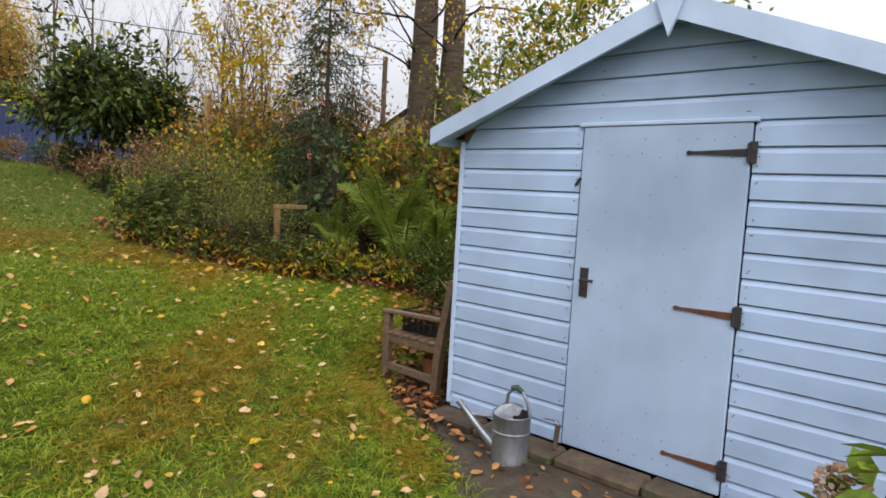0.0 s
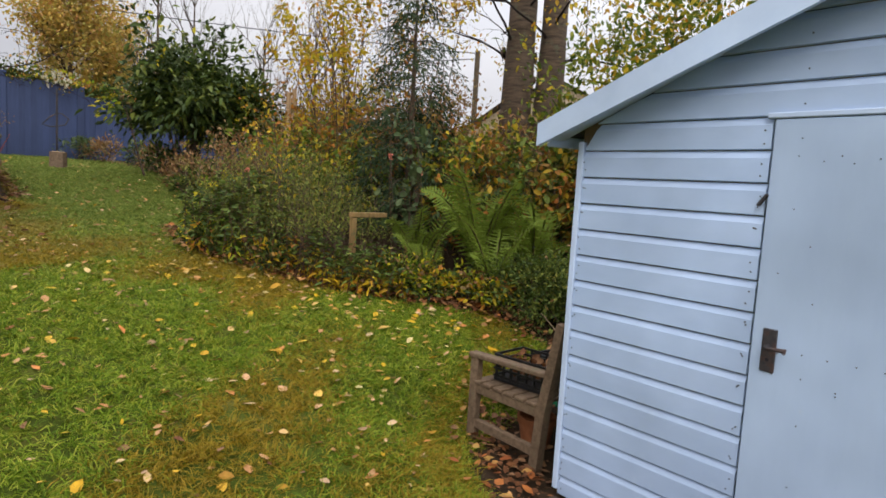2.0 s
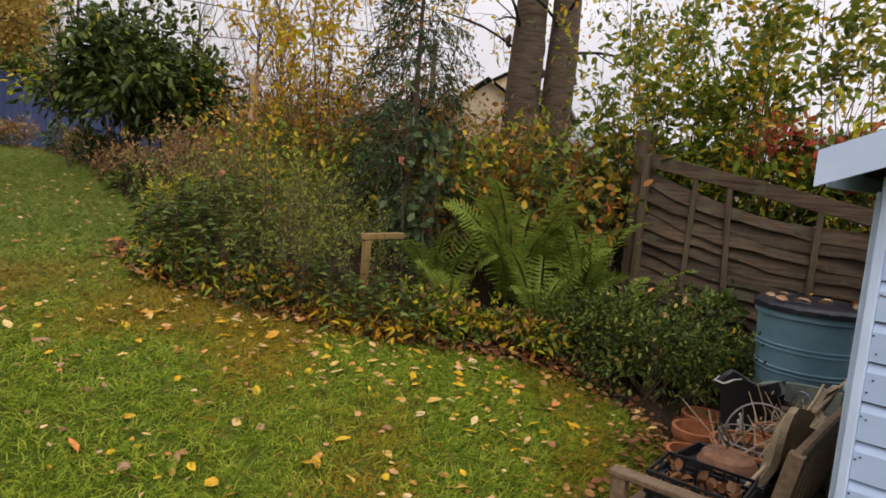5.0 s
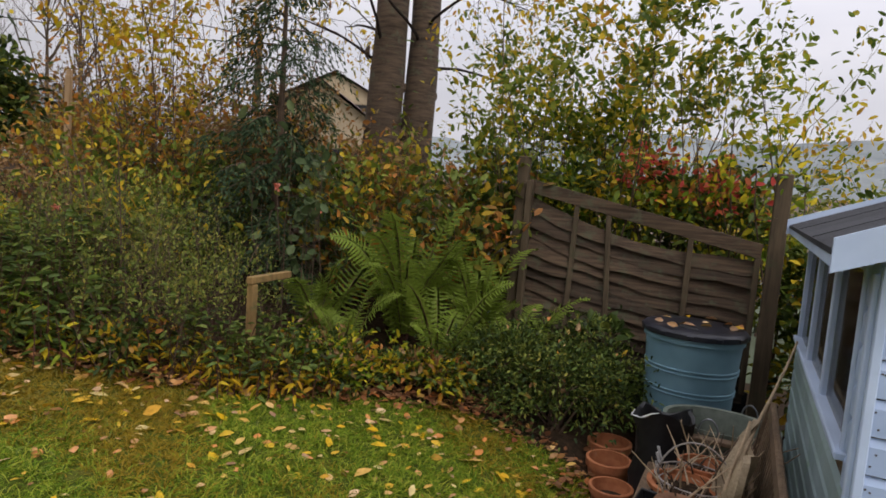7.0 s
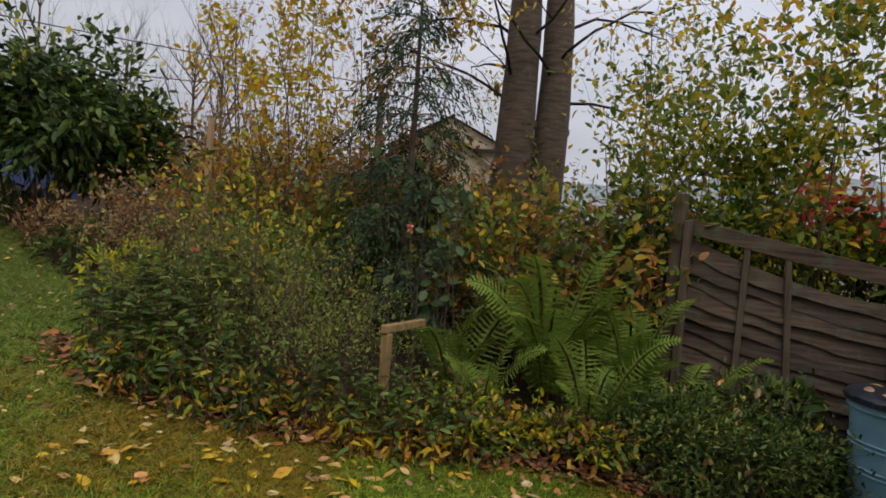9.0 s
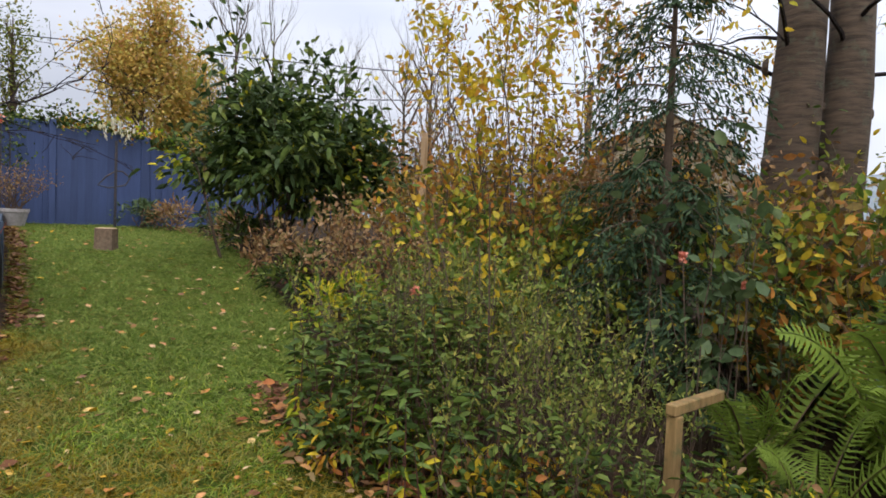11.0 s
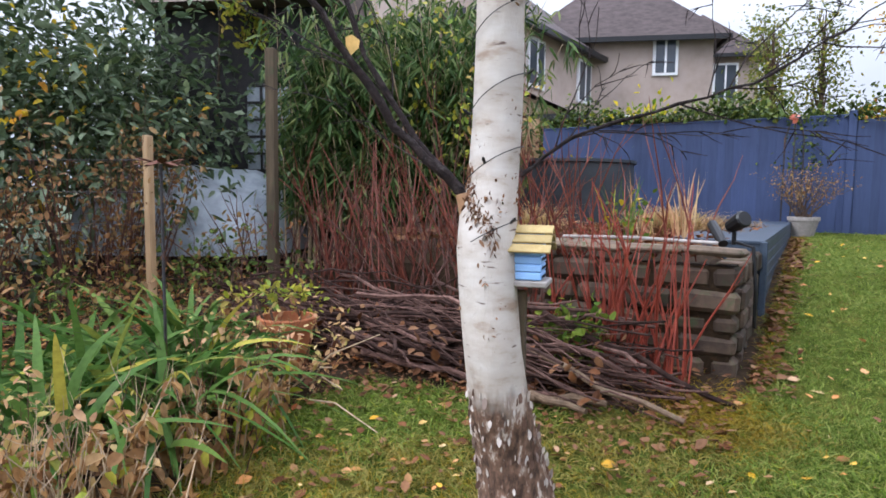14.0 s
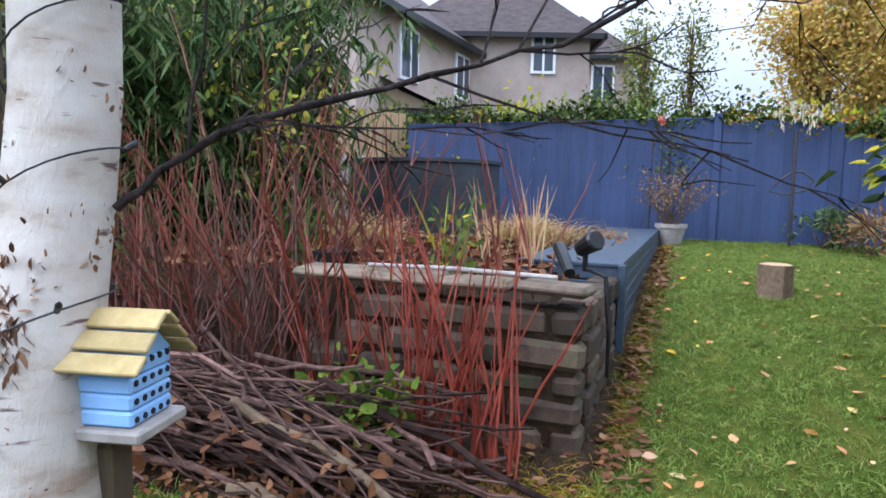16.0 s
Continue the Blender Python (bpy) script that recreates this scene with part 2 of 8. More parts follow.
M_CREAM = surface("cream_render", (0.42, 0.33, 0.21), (0.54, 0.43, 0.29), 3, rough=0.9, big=0.3, bumps=0.2)
M_SLATE = surface("dark_slates", (0.052, 0.037, 0.035), (0.105, 0.078, 0.074), 4, (1, 1, 3), 0.7, 0.4, bumps=0.4)
M_TILES = surface("brown_roof_tiles", (0.09, 0.065, 0.055), (0.16, 0.115, 0.095), 5, (0.6, 0.6, 6), 0.85, 0.4, bumps=0.6)
M_WHITE = surface("white_paint", (0.70, 0.71, 0.73), (0.80, 0.80, 0.80), 10, rough=0.5, bumps=0.03)
M_SHEET = surface("grey_polythene", (0.20, 0.23, 0.255), (0.40, 0.435, 0.465), 5, rough=0.35, big=1.2, bumps=0.3, spot=(0.24, 0.27, 0.29))
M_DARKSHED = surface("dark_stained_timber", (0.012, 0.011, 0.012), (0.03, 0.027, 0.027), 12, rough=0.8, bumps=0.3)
M_TANK = surface("dark_grey_tank", (0.030, 0.036, 0.042), (0.05, 0.056, 0.062), 5, rough=0.5, big=1.2, bumps=0.1)
M_BEEBLUE = surface("bee_house_blue", (0.24, 0.42, 0.72), (0.31, 0.50, 0.80), 12, rough=0.55, big=4, bumps=0.15)
M_BEEROOF = surface("bee_house_roof_wood", (0.33, 0.235, 0.085), (0.50, 0.38, 0.17), 25, (1, 1, 1), 0.7, 4, bumps=0.3, vary=0.12)
M_GREYWOOD = surface("grey_weathered_wood", (0.26, 0.23, 0.205), (0.42, 0.38, 0.35), 20, rough=0.8, big=3, bumps=0.3)
M_HOLE = surface("dark_hole", (0.01, 0.01, 0.015), (0.02, 0.02, 0.025), 10, rough=0.9, bumps=0)
# distance haze is mixed into the hill's own pale blue-grey
M_HILL = surface("wooded_hill_haze_tint", (0.12, 0.145, 0.15), (0.26, 0.28, 0.28), 0.035, rough=1.0, big=0.008, bumps=0)
M_PALEDISC = surface("pale_blue_enamel", (0.30, 0.43, 0.52), (0.36, 0.49, 0.58), 4, rough=0.4, big=2, bumps=0.02)
M_GLOW = surface("frosted_amber_glass", (0.55, 0.45, 0.24), (0.66, 0.55, 0.32), 5, rough=0.25, bumps=0.02)
M_HOLLOW = surface("shed_inside_wood", (0.10, 0.065, 0.035), (0.17, 0.11, 0.06), 10, rough=0.8)

m_glass, t_, p_ = nodes_of("window_glass")
p_.inputs["Base Color"].default_value = (0.50, 0.44, 0.36, 1)
p_.inputs["Transmission Weight"].default_value, p_.inputs["Roughness"].default_value, p_.inputs["IOR"].default_value = 1.0, 0.06, 1.08
M_GLASS = m_glass
m_dark, t_, p_ = nodes_of("house_window_glass")
p_.inputs["Base Color"].default_value = (0.05, 0.06, 0.075, 1)
p_.inputs["Roughness"].default_value = 0.08
M_HOUSEGLASS = m_dark

L_GRASS = leafy("grass_blades", [(0.055, 0.105, 0.007), (0.14, 0.225, 0.014), (0.23, 0.305, 0.024), (0.40, 0.40, 0.05)], 0.6, 0.3)
L_GRASSDRY = leafy("yellowed_grass", [(0.16, 0.115, 0.007), (0.29, 0.20, 0.014), (0.37, 0.24, 0.03), (0.15, 0.155, 0.01)], 0.6, 0.3)
L_GRASSFAR = leafy("paler_grass_blades", [(0.07, 0.115, 0.016), (0.15, 0.21, 0.034), (0.21, 0.27, 0.05), (0.32, 0.33, 0.09)], 0.6, 0.3)
L_GRASSPALE = leafy("worn_mossy_grass", [(0.15, 0.135, 0.028), (0.26, 0.225, 0.05), (0.33, 0.27, 0.075), (0.18, 0.20, 0.035)], 0.6, 0.3)
L_FALLEN = leafy("fallen_leaves", [(0.23, 0.103, 0.03), (0.483, 0.276, 0.127), (0.575, 0.218, 0.0575), (0.632, 0.437, 0.253), (0.713, 0.414, 0.023), (0.184, 0.069, 0.0345), (0.529, 0.345, 0.196)], 0.5, 0.15)
L_FALLENY = leafy("fallen_yellow_leaves", [(0.589, 0.36, 0.008), (0.627, 0.414, 0.04), (0.522, 0.27, 0.032), (0.665, 0.54, 0.24), (0.475, 0.252, 0.08)], 0.45, 0.15)
L_RUSSET = leafy("russet_leaves", [(0.22, 0.06, 0.02), (0.42, 0.15, 0.04), (0.50, 0.27, 0.10), (0.16, 0.05, 0.02), (0.44, 0.26, 0.07), (0.30, 0.10, 0.04)], 0.5, 0.15)
L_LITTER = leafy("brown_leaf_litter", [(0.0725, 0.0282, 0.01), (0.137, 0.0564, 0.0242), (0.193, 0.0806, 0.0322), (0.242, 0.129, 0.0645), (0.0967, 0.0403, 0.0202)], 0.6, 0.1)
L_DKGREEN = leafy("dark_green_leaves", [(0.016, 0.028, 0.007), (0.042, 0.068, 0.016), (0.088, 0.13, 0.028), (0.17, 0.19, 0.035)], 0.4, 0.2)
L_MIDGREEN = leafy("mid_green_leaves", [(0.024, 0.042, 0.009), (0.06, 0.095, 0.02), (0.11, 0.16, 0.03), (0.20, 0.235, 0.045)], 0.4, 0.25)
L_BLUEGREEN = leafy("blue_green_leaves", [(0.0468, 0.0713, 0.0238), (0.0819, 0.119, 0.0482), (0.129, 0.158, 0.0643)], 0.45, 0.25)
L_OLIVE = leafy("fine_olive_leaves", [(0.06, 0.082, 0.014), (0.125, 0.155, 0.03), (0.20, 0.225, 0.045), (0.31, 0.26, 0.055)], 0.6, 0.28)
L_YELLOWGREEN = leafy("yellow_green_leaves", [(0.0862, 0.165, 0.01), (0.19, 0.264, 0.024), (0.448, 0.413, 0.024), (0.724, 0.544, 0.036)], 0.45, 0.4)
L_YELLOW = leafy("yellow_leaves", [(0.52, 0.325, 0.01), (0.65, 0.468, 0.039), (0.39, 0.351, 0.026), (0.585, 0.26, 0.026), (0.156, 0.208, 0.026)], 0.45, 0.45)
L_AUTUMN = leafy("autumn_mixed_leaves", [(0.06, 0.10, 0.02), (0.46, 0.25, 0.03), (0.09, 0.12, 0.025), (0.52, 0.32, 0.03), (0.05, 0.08, 0.02), (0.46, 0.16, 0.03), (0.10, 0.14, 0.03), (0.30, 0.13, 0.04), (0.55, 0.22, 0.04)], 0.5, 0.35)
L_BROWNBUSH = leafy("browning_foliage", [(0.176, 0.088, 0.03), (0.304, 0.16, 0.072), (0.224, 0.16, 0.056), (0.384, 0.24, 0.128)], 0.6, 0.25)
L_SCARLET = leafy("scarlet_leaves", [(0.50, 0.06, 0.05), (0.62, 0.10, 0.08), (0.45, 0.20, 0.04), (0.20, 0.16, 0.03)], 0.45, 0.4)
L_CONIFER = leafy("conifer_needles", [(0.015, 0.032, 0.012), (0.032, 0.058, 0.024), (0.06, 0.088, 0.036)], 0.5, 0.12)
L_FERN = leafy("fern_fronds", [(0.05, 0.105, 0.016), (0.11, 0.18, 0.025), (0.19, 0.25, 0.035), (0.34, 0.32, 0.05)], 0.5, 0.35)
L_BAMBOO = leafy("bamboo_leaves", [(0.022, 0.05, 0.012), (0.052, 0.094, 0.026), (0.10, 0.155, 0.046), (0.19, 0.22, 0.075)], 0.45, 0.3)
L_IRIS = leafy("strap_leaves", [(0.03, 0.075, 0.012), (0.06, 0.125, 0.022), (0.11, 0.19, 0.04), (0.07, 0.13, 0.025), (0.16, 0.21, 0.04), (0.44, 0.38, 0.06)], 0.4, 0.3)
L_STRAW = leafy("straw_coloured_leaves", [(0.44, 0.28, 0.11), (0.58, 0.36, 0.20), (0.40, 0.20, 0.10), (0.50, 0.43, 0.13), (0.62, 0.42, 0.26)], 0.6, 0.3)
L_PAPERY = leafy("papery_dead_leaves", [(0.27, 0.14, 0.05), (0.44, 0.25, 0.10), (0.20, 0.10, 0.045), (0.50, 0.33, 0.15), (0.36, 0.17, 0.07)], 0.7, 0.3)
L_RHODO = leafy("rhododendron_leaves", [(0.03, 0.05, 0.022), (0.07, 0.105, 0.052), (0.12, 0.155, 0.085), (0.17, 0.205, 0.13)], 0.35, 0.25)
L_HAZEL = leafy("hazel_leaves", [(0.055, 0.095, 0.014), (0.10, 0.15, 0.022), (0.16, 0.21, 0.03), (0.24, 0.25, 0.03), (0.60, 0.42, 0.03)], 0.45, 0.35)
L_LIME = leafy("fading_lime_leaves", [(0.25, 0.3, 0.02), (0.425, 0.375, 0.05), (0.15, 0.25, 0.0375), (0.55, 0.35, 0.1)], 0.5, 0.35)
L_GOLDTREE = leafy("golden_birch_leaves", [(0.58, 0.36, 0.07), (0.68, 0.46, 0.12), (0.40, 0.40, 0.09), (0.66, 0.33, 0.14)], 0.6, 0.3)
L_PALE = leafy("pale_plumes", [(0.55, 0.50, 0.27), (0.66, 0.60, 0.50)], 0.7, 0.3)
L_PINK = leafy("rose_petals", [(0.70, 0.22, 0.12), (0.75, 0.32, 0.25)], 0.5, 0.3)

m_birch, t_, p_ = nodes_of("birch_bark")
tc_ = t_.nodes.new("ShaderNodeTexCoord")
sep_ = t_.nodes.new("ShaderNodeSeparateXYZ")
t_.links.new(tc_.outputs["Object"], sep_.inputs[0])
white_ = ramp(t_, [(0.30, (0.31, 0.23, 0.17)), (0.44, (0.46, 0.40, 0.34)), (0.7, (0.55, 0.505, 0.455))])
t_.links.new(noise_tex(t_, 7, 5, (1, 1, 2.5)), white_.inputs[0])
lent_ = ramp(t_, [(0.65, (0, 0, 0)), (0.71, (1, 1, 1))])
t_.links.new(noise_tex(t_, 16, 3, (0.6, 0.6, 3.2)), lent_.inputs[0])
upper_ = mix_rgb(t_, lent_.outputs[0], white_.outputs[0], (0.10, 0.06, 0.045))
rough_ = ramp(t_, [(0.38, (0.05, 0.027, 0.018)), (0.55, (0.20, 0.115, 0.075)), (0.62, (0.55, 0.47, 0.40))])
rn_ = noise_tex(t_, 22, 6, (1.2, 1.2, 0.5), 0.7)
t_.links.new(rn_, rough_.inputs[0])
wob_ = t_.nodes.new("ShaderNodeMath")
wob_.operation = "MULTIPLY_ADD"
wob_.inputs[1].default_value = 0.55
t_.links.new(noise_tex(t_, 9, 4, (1, 1, 0.4)), wob_.inputs[0])
t_.links.new(sep_.outputs[2], wob_.inputs[2])
low_ = ramp(t_, [(0.80, (1, 1, 1)), (0.93, (0, 0, 0))])
t_.links.new(wob_.outputs[0], low_.inputs[0])
t_.links.new(mix_rgb(t_, low_.outputs[0], upper_, rough_.outputs[0]), p_.inputs["Base Color"])
p_.inputs["Roughness"].default_value = 0.75
bump(t_, p_, rn_, 0.5, 0.02)
M_BIRCH = m_birch


# ---- building helpers ----
class Geo:
    """Vertices and faces that become one mesh."""

    def __init__(self):
        self.v, self.f = [], []

    def add(self, verts, faces):
        n = len(self.v)
        self.v.extend(tuple(q) for q in verts)
        self.f.extend(tuple(i + n for i in q) for q in faces)

    def box(self, c, size, b=0.0, m=None):
        """A box with its middle at c; b: chamfer; m: a turn about the middle."""
        h = [s / 2 for s in size]
        b = min(b, *(x * 0.9 for x in h))
        m = m or Matrix()
        c = Vector(c)
        if b <= 0:
            vs = [Vector((sx * h[0], sy * h[1], sz * h[2])) for sz in (-1, 1) for sy in (-1, 1) for sx in (-1, 1)]
            fs = [(0, 2, 3, 1), (4, 5, 7, 6), (0, 1, 5, 4), (2, 6, 7, 3), (0, 4, 6, 2), (1, 3, 7, 5)]
        else:
            vs, at = [], {}
            for sx in (-1, 1):
                for sy in (-1, 1):
                    for sz in (-1, 1):
                        for ax in range(3):
                            q = [sx * (h[0] - b), sy * (h[1] - b), sz * (h[2] - b)]
                            q[ax] = (sx, sy, sz)[ax] * h[ax]
                            at[sx, sy, sz, ax] = len(vs)
                            vs.append(Vector(q))
            fs = []
            for ax in range(3):
                o1, o2 = (ax + 1) % 3, (ax + 2) % 3
                for s in (-1, 1):
                    loop = []
                    for a, d in ((-1, -1), (1, -1), (1, 1), (-1, 1)):
                        k = [0, 0, 0]
                        k[ax], k[o1], k[o2] = s, a, d
                        loop.append(at[(*k, ax)])
                    fs.append(tuple(loop if s > 0 else loop[::-1]))
                for s1 in (-1, 1):
                    for s2 in (-1, 1):
                        k1, k2 = [0, 0, 0], [0, 0, 0]
                        k1[o1] = k2[o1] = s1
                        k1[o2] = k2[o2] = s2
                        k1[ax], k2[ax] = -1, 1
                        loop = [at[(*k1, o1)], at[(*k2, o1)], at[(*k2, o2)], at[(*k1, o2)]]
                        fs.append(tuple(loop[::-1] if s1 * s2 > 0 else loop))
            for sx in (-1, 1):
                for sy in (-1, 1):
                    for sz in (-1, 1):
                        loop = [at[sx, sy, sz, k] for k in range(3)]
                        fs.append(tuple(loop if sx * sy * sz > 0 else loop[::-1]))
        self.add([c + (m @ q) for q in vs], fs)
        return self

    def tube(self, pts, radii, n=6, caps=True):
        """A round rod along pts; radii: one, or one per point."""
        pts = [Vector(q) for q in pts]
        if not hasattr(radii, "__len__"):
            radii = [radii] * len(pts)
        vs, fs = [], []
        side = None
        for i, q in enumerate(pts):
            d = (pts[min(i + 1, len(pts) - 1)] - pts[max(i - 1, 0)]).normalized()
            if side is None:
                side = d.orthogonal().normalized()
            side = (side - d * side.dot(d))
            side = side.normalized() if side.length > 1e-6 else d.orthogonal().normalized()
            up = d.cross(side)
            for k in range(n):
                a = 2 * math.pi * k / n
                vs.append(q + (side * math.cos(a) + up * math.sin(a)) * radii[i])
        for i in range(len(pts) - 1):
            for k in range(n):
                k2 = (k + 1) % n
                fs.append((i * n + k, i * n + k2, (i + 1) * n + k2, (i + 1) * n + k))
        if caps:
            fs.append(tuple(range(n))[::-1])
            fs.append(tuple((len(pts) - 1) * n + k for k in range(n)))
        self.add(vs, fs)
        return self

    def lathe(self, profile, n=24, c=(0, 0, 0), sx=1.0, sy=1.0, m=None):
        """A turned shape: profile of (radius, height)."""
        m = m or Matrix()
        c = Vector(c)
        vs = [c + m @ Vector((r * math.cos(2 * math.pi * k / n) * sx, r * math.sin(2 * math.pi * k / n) * sy, z)) for r, z in profile for k in range(n)]
        fs = [(i * n + k, i * n + (k + 1) % n, (i + 1) * n + (k + 1) % n, (i + 1) * n + k) for i in range(len(profile) - 1) for k in range(n)]
        self.add(vs, fs)
        return self

    def prism(self, poly, thick, m=None):
        """A polygon in x, z, given a depth along +y."""
        m = m or Matrix()
        n = len(poly)
        vs = [m @ Vector((x, 0, z)) for x, z in poly] + [m @ Vector((x, thick, z)) for x, z in poly]
        fs = [tuple(range(n)), tuple(range(n, 2 * n))[::-1]] + [(i, i + n, (i + 1) % n + n, (i + 1) % n) for i in range(n)]
        self.add(vs, fs)
        return self


def mesh_of(name, geo, mat, smooth=False):
    me = bpy.data.meshes.new(name)
    me.from_pydata(geo.v, [], geo.f)
    bm = bmesh.new()
    bm.from_mesh(me)
    bmesh.ops.recalc_face_normals(bm, faces=bm.faces)
    bm.to_mesh(me)
    bm.free()
    if mat:
        me.materials.append(mat)
    if smooth:
        me.polygons.foreach_set("use_smooth", [True] * len(me.polygons))
        me.set_sharp_from_angle(angle=radians(40))
    return me


def part(name, geo, mat, parent, label="", smooth=False):
    """A mesh of its own under a thing or a part; places are the parent's own."""
    ob = new(name, geo if isinstance(geo, bpy.types.Mesh) else mesh_of(name, geo, mat, smooth))
    ob.parent = parent
    if label:
        ob["label"] = label
    if name in ("stemwork", "twigwork", "branchwork", "peeling_bark", "scarred_bark", "shaggy_bark", "flaking_bark"):
        ob["kind"] = "stuff"
    return ob


def thing(name, label, category, at=(0, 0, 0), turn=0.0, group="", kind=""):
    """An Empty at a thing's base, to which its parts belong."""
    ob = new(name)
    ob.empty_display_size = 0.1
    ob.matrix_basis = pose(*at, 0, 0, turn)
    return tagged(ob, label, category, group, kind)


def single(name, geo, mat, label, category, at=(0, 0, 0), turn=0.0, group="", kind="", smooth=False):
    """A thing that is one mesh."""
    ob = new(name, geo if isinstance(geo, bpy.types.Mesh) else mesh_of(name, geo, mat, smooth))
    ob.matrix_basis = pose(*at, 0, 0, turn)
    return tagged(ob, label, category, group, kind)


def tri_mesh(name, verts, tris, mat):
    me = bpy.data.meshes.new(name)
    verts, tris = np.asarray(verts, np.float32), np.asarray(tris, np.int32)
    me.vertices.add(len(verts))
    me.vertices.foreach_set("co", verts.ravel())
    me.loops.add(tris.size)
    me.loops.foreach_set("vertex_index", tris.ravel())
    me.polygons.add(len(tris))
    me.polygons.foreach_set("loop_start", np.arange(len(tris), dtype=np.int32) * 3)
    me.update(calc_edges=True)
    me.materials.append(mat)
    return me


def unit(a):
    return a / np.maximum(np.linalg.norm(a, axis=-1, keepdims=True), 1e-9)


def leaves(name, pos, way, size, mat, wide=0.5, fold=0.25, rng=None, droop=0.0, pinch=0.45):
    """One mesh of folded leaves: pos, the way each points, its length."""
    rng = rng or np.random.default_rng(1)
    pos, way = np.asarray(pos, float), unit(np.asarray(way, float))
    n = len(pos)
    size = np.broadcast_to(np.asarray(size, float), (n,))[:, None]
    side = unit(np.cross(way, rng.normal(size=(n, 3)) * 0.7 + [0, 0, 1.0]))
    nor = np.cross(side, way)
    tip = pos + way * size + [0, 0, -1] * size * droop
    w = side * size * wide * 0.5
    lift = nor * size * wide * fold
    if n < 12000:
        one = pos + way * size * 0.28 + lift * 0.8
        two = pos + way * size * 0.66 + lift * 0.8 + [0, 0, -0.4] * size * droop
        v = np.stack([pos, one - w * 0.9, two - w * 0.8, tip, two + w * 0.8, one + w * 0.9], 1).reshape(-1, 3)
        k = np.arange(n)[:, None] * 6
        t = np.concatenate([k + q for q in ([0, 2, 1], [0, 3, 2], [0, 4, 3], [0, 5, 4])], 0)
        return tri_mesh(name, v, t, mat)
    mid = pos + way * size * pinch
    v = np.stack([pos, mid - w + lift, tip, mid + w + lift], 1).reshape(-1, 3)
    k = np.arange(n)[:, None] * 4
    t = np.concatenate([k + [0, 2, 1], k + [0, 3, 2]], 0)
    return tri_mesh(name, v, t, mat)


def straps(name, pos, way, length, width, mat, bend=0.5, seg=4, rng=None):
    """One mesh of long arching blades (strap leaves, grass)."""
    rng = rng or np.random.default_rng(2)
    pos, way = np.asarray(pos, float), unit(np.asarray(way, float))
    n = len(pos)
    length = np.broadcast_to(np.asarray(length, float), (n,))[:, None]
    width = np.broadcast_to(np.asarray(width, float), (n,))[:, None]
    out = way * [1, 1, 0]
    out = unit(out + rng.normal(size=(n, 3)) * 0.05 * [1, 1, 0] + 1e-6)
    side = unit(np.cross(way, out + rng.normal(size=(n, 3)) * 0.6))
    bend = np.broadcast_to(np.asarray(bend, float), (n,))[:, None]
    rows = []
    for i in range(seg + 1):
        u = i / seg
        c = pos + way * length * u + (out * 0.6 * u ** 2 - np.array([0, 0, 1.0]) * u ** 2.2) * length * bend
        w = side * width * 0.5 * (1 - u ** 2.5 * 0.95) * (0.6 + 0.4 * min(1, u * 3))
        rows += [c - w, c + w]
    v = np.stack(rows, 1).reshape(-1, 3)
    k = np.arange(n)[:, None] * (2 * (seg + 1))
    t = np.concatenate([np.concatenate([k + [2 * i, 2 * i + 1, 2 * i + 3], k + [2 * i, 2 * i + 3, 2 * i + 2]], 0) for i in range(seg)], 0)
    return tri_mesh(name, v, t, mat)


def smoothstep(a, b, x):
    u = np.clip((x - a) / (b - a), 0, 1)
    return u * u * (3 - 2 * u)


def ground(x, y):
    """The height of the ground: a lawn that climbs towards the blue fence, with a level terrace beside the shed."""
    x, y = np.asarray(x, float), np.asarray(y, float)
    z = np.interp(x, [-60, -16.5, -12.7, -9.5, -8.5, -7.8, -6.8, -5.3, -4.5, -3.5, -2.9, -2.0, -0.5, 3, 60],
                  [2.4, 1.68, 1.50, 1.06, 0.93, 0.87, 0.745, 0.575, 0.44, 0.28, 0.15, 0.05, 0.0, 0.0, -1.5])
    s = np.interp(x, [-12, -8, -6, -4.5, -3], [0.0, 0.02, 0.09, 0.06, 0.05])
    z = z - s * (np.clip(y, -1, 4.3) - 2)
    terrace = smoothstep(-4.05, -3.25, x) * smoothstep(2.5, 3.3, y)
    z = z * (1 - terrace) + 0.0 * terrace
    bank = smoothstep(4.4, 6.3, y) * (1 - smoothstep(-4.9, -4.2, x)) * 0.22
    z = z + bank - smoothstep(9, 60, y) * 3.0 + smoothstep(1.6, 4.0, -y) * smoothstep(6.0, 8.5, -x) * 0.3
    return z


def gz(x, y):
    return float(ground(x, y))


def inside(x, y, poly):
    """Which of the points lie in the polygon."""
    x, y = np.asarray(x, float), np.asarray(y, float)
    hit = np.zeros(x.shape, bool)
    for (x1, y1), (x2, y2) in zip(poly, poly[1:] + poly[:1]):
        c = (y1 > y) != (y2 > y)
        hit ^= c & (x < (x2 - x1) * (y - y1) / (y2 - y1 + 1e-12) + x1)
    return hit


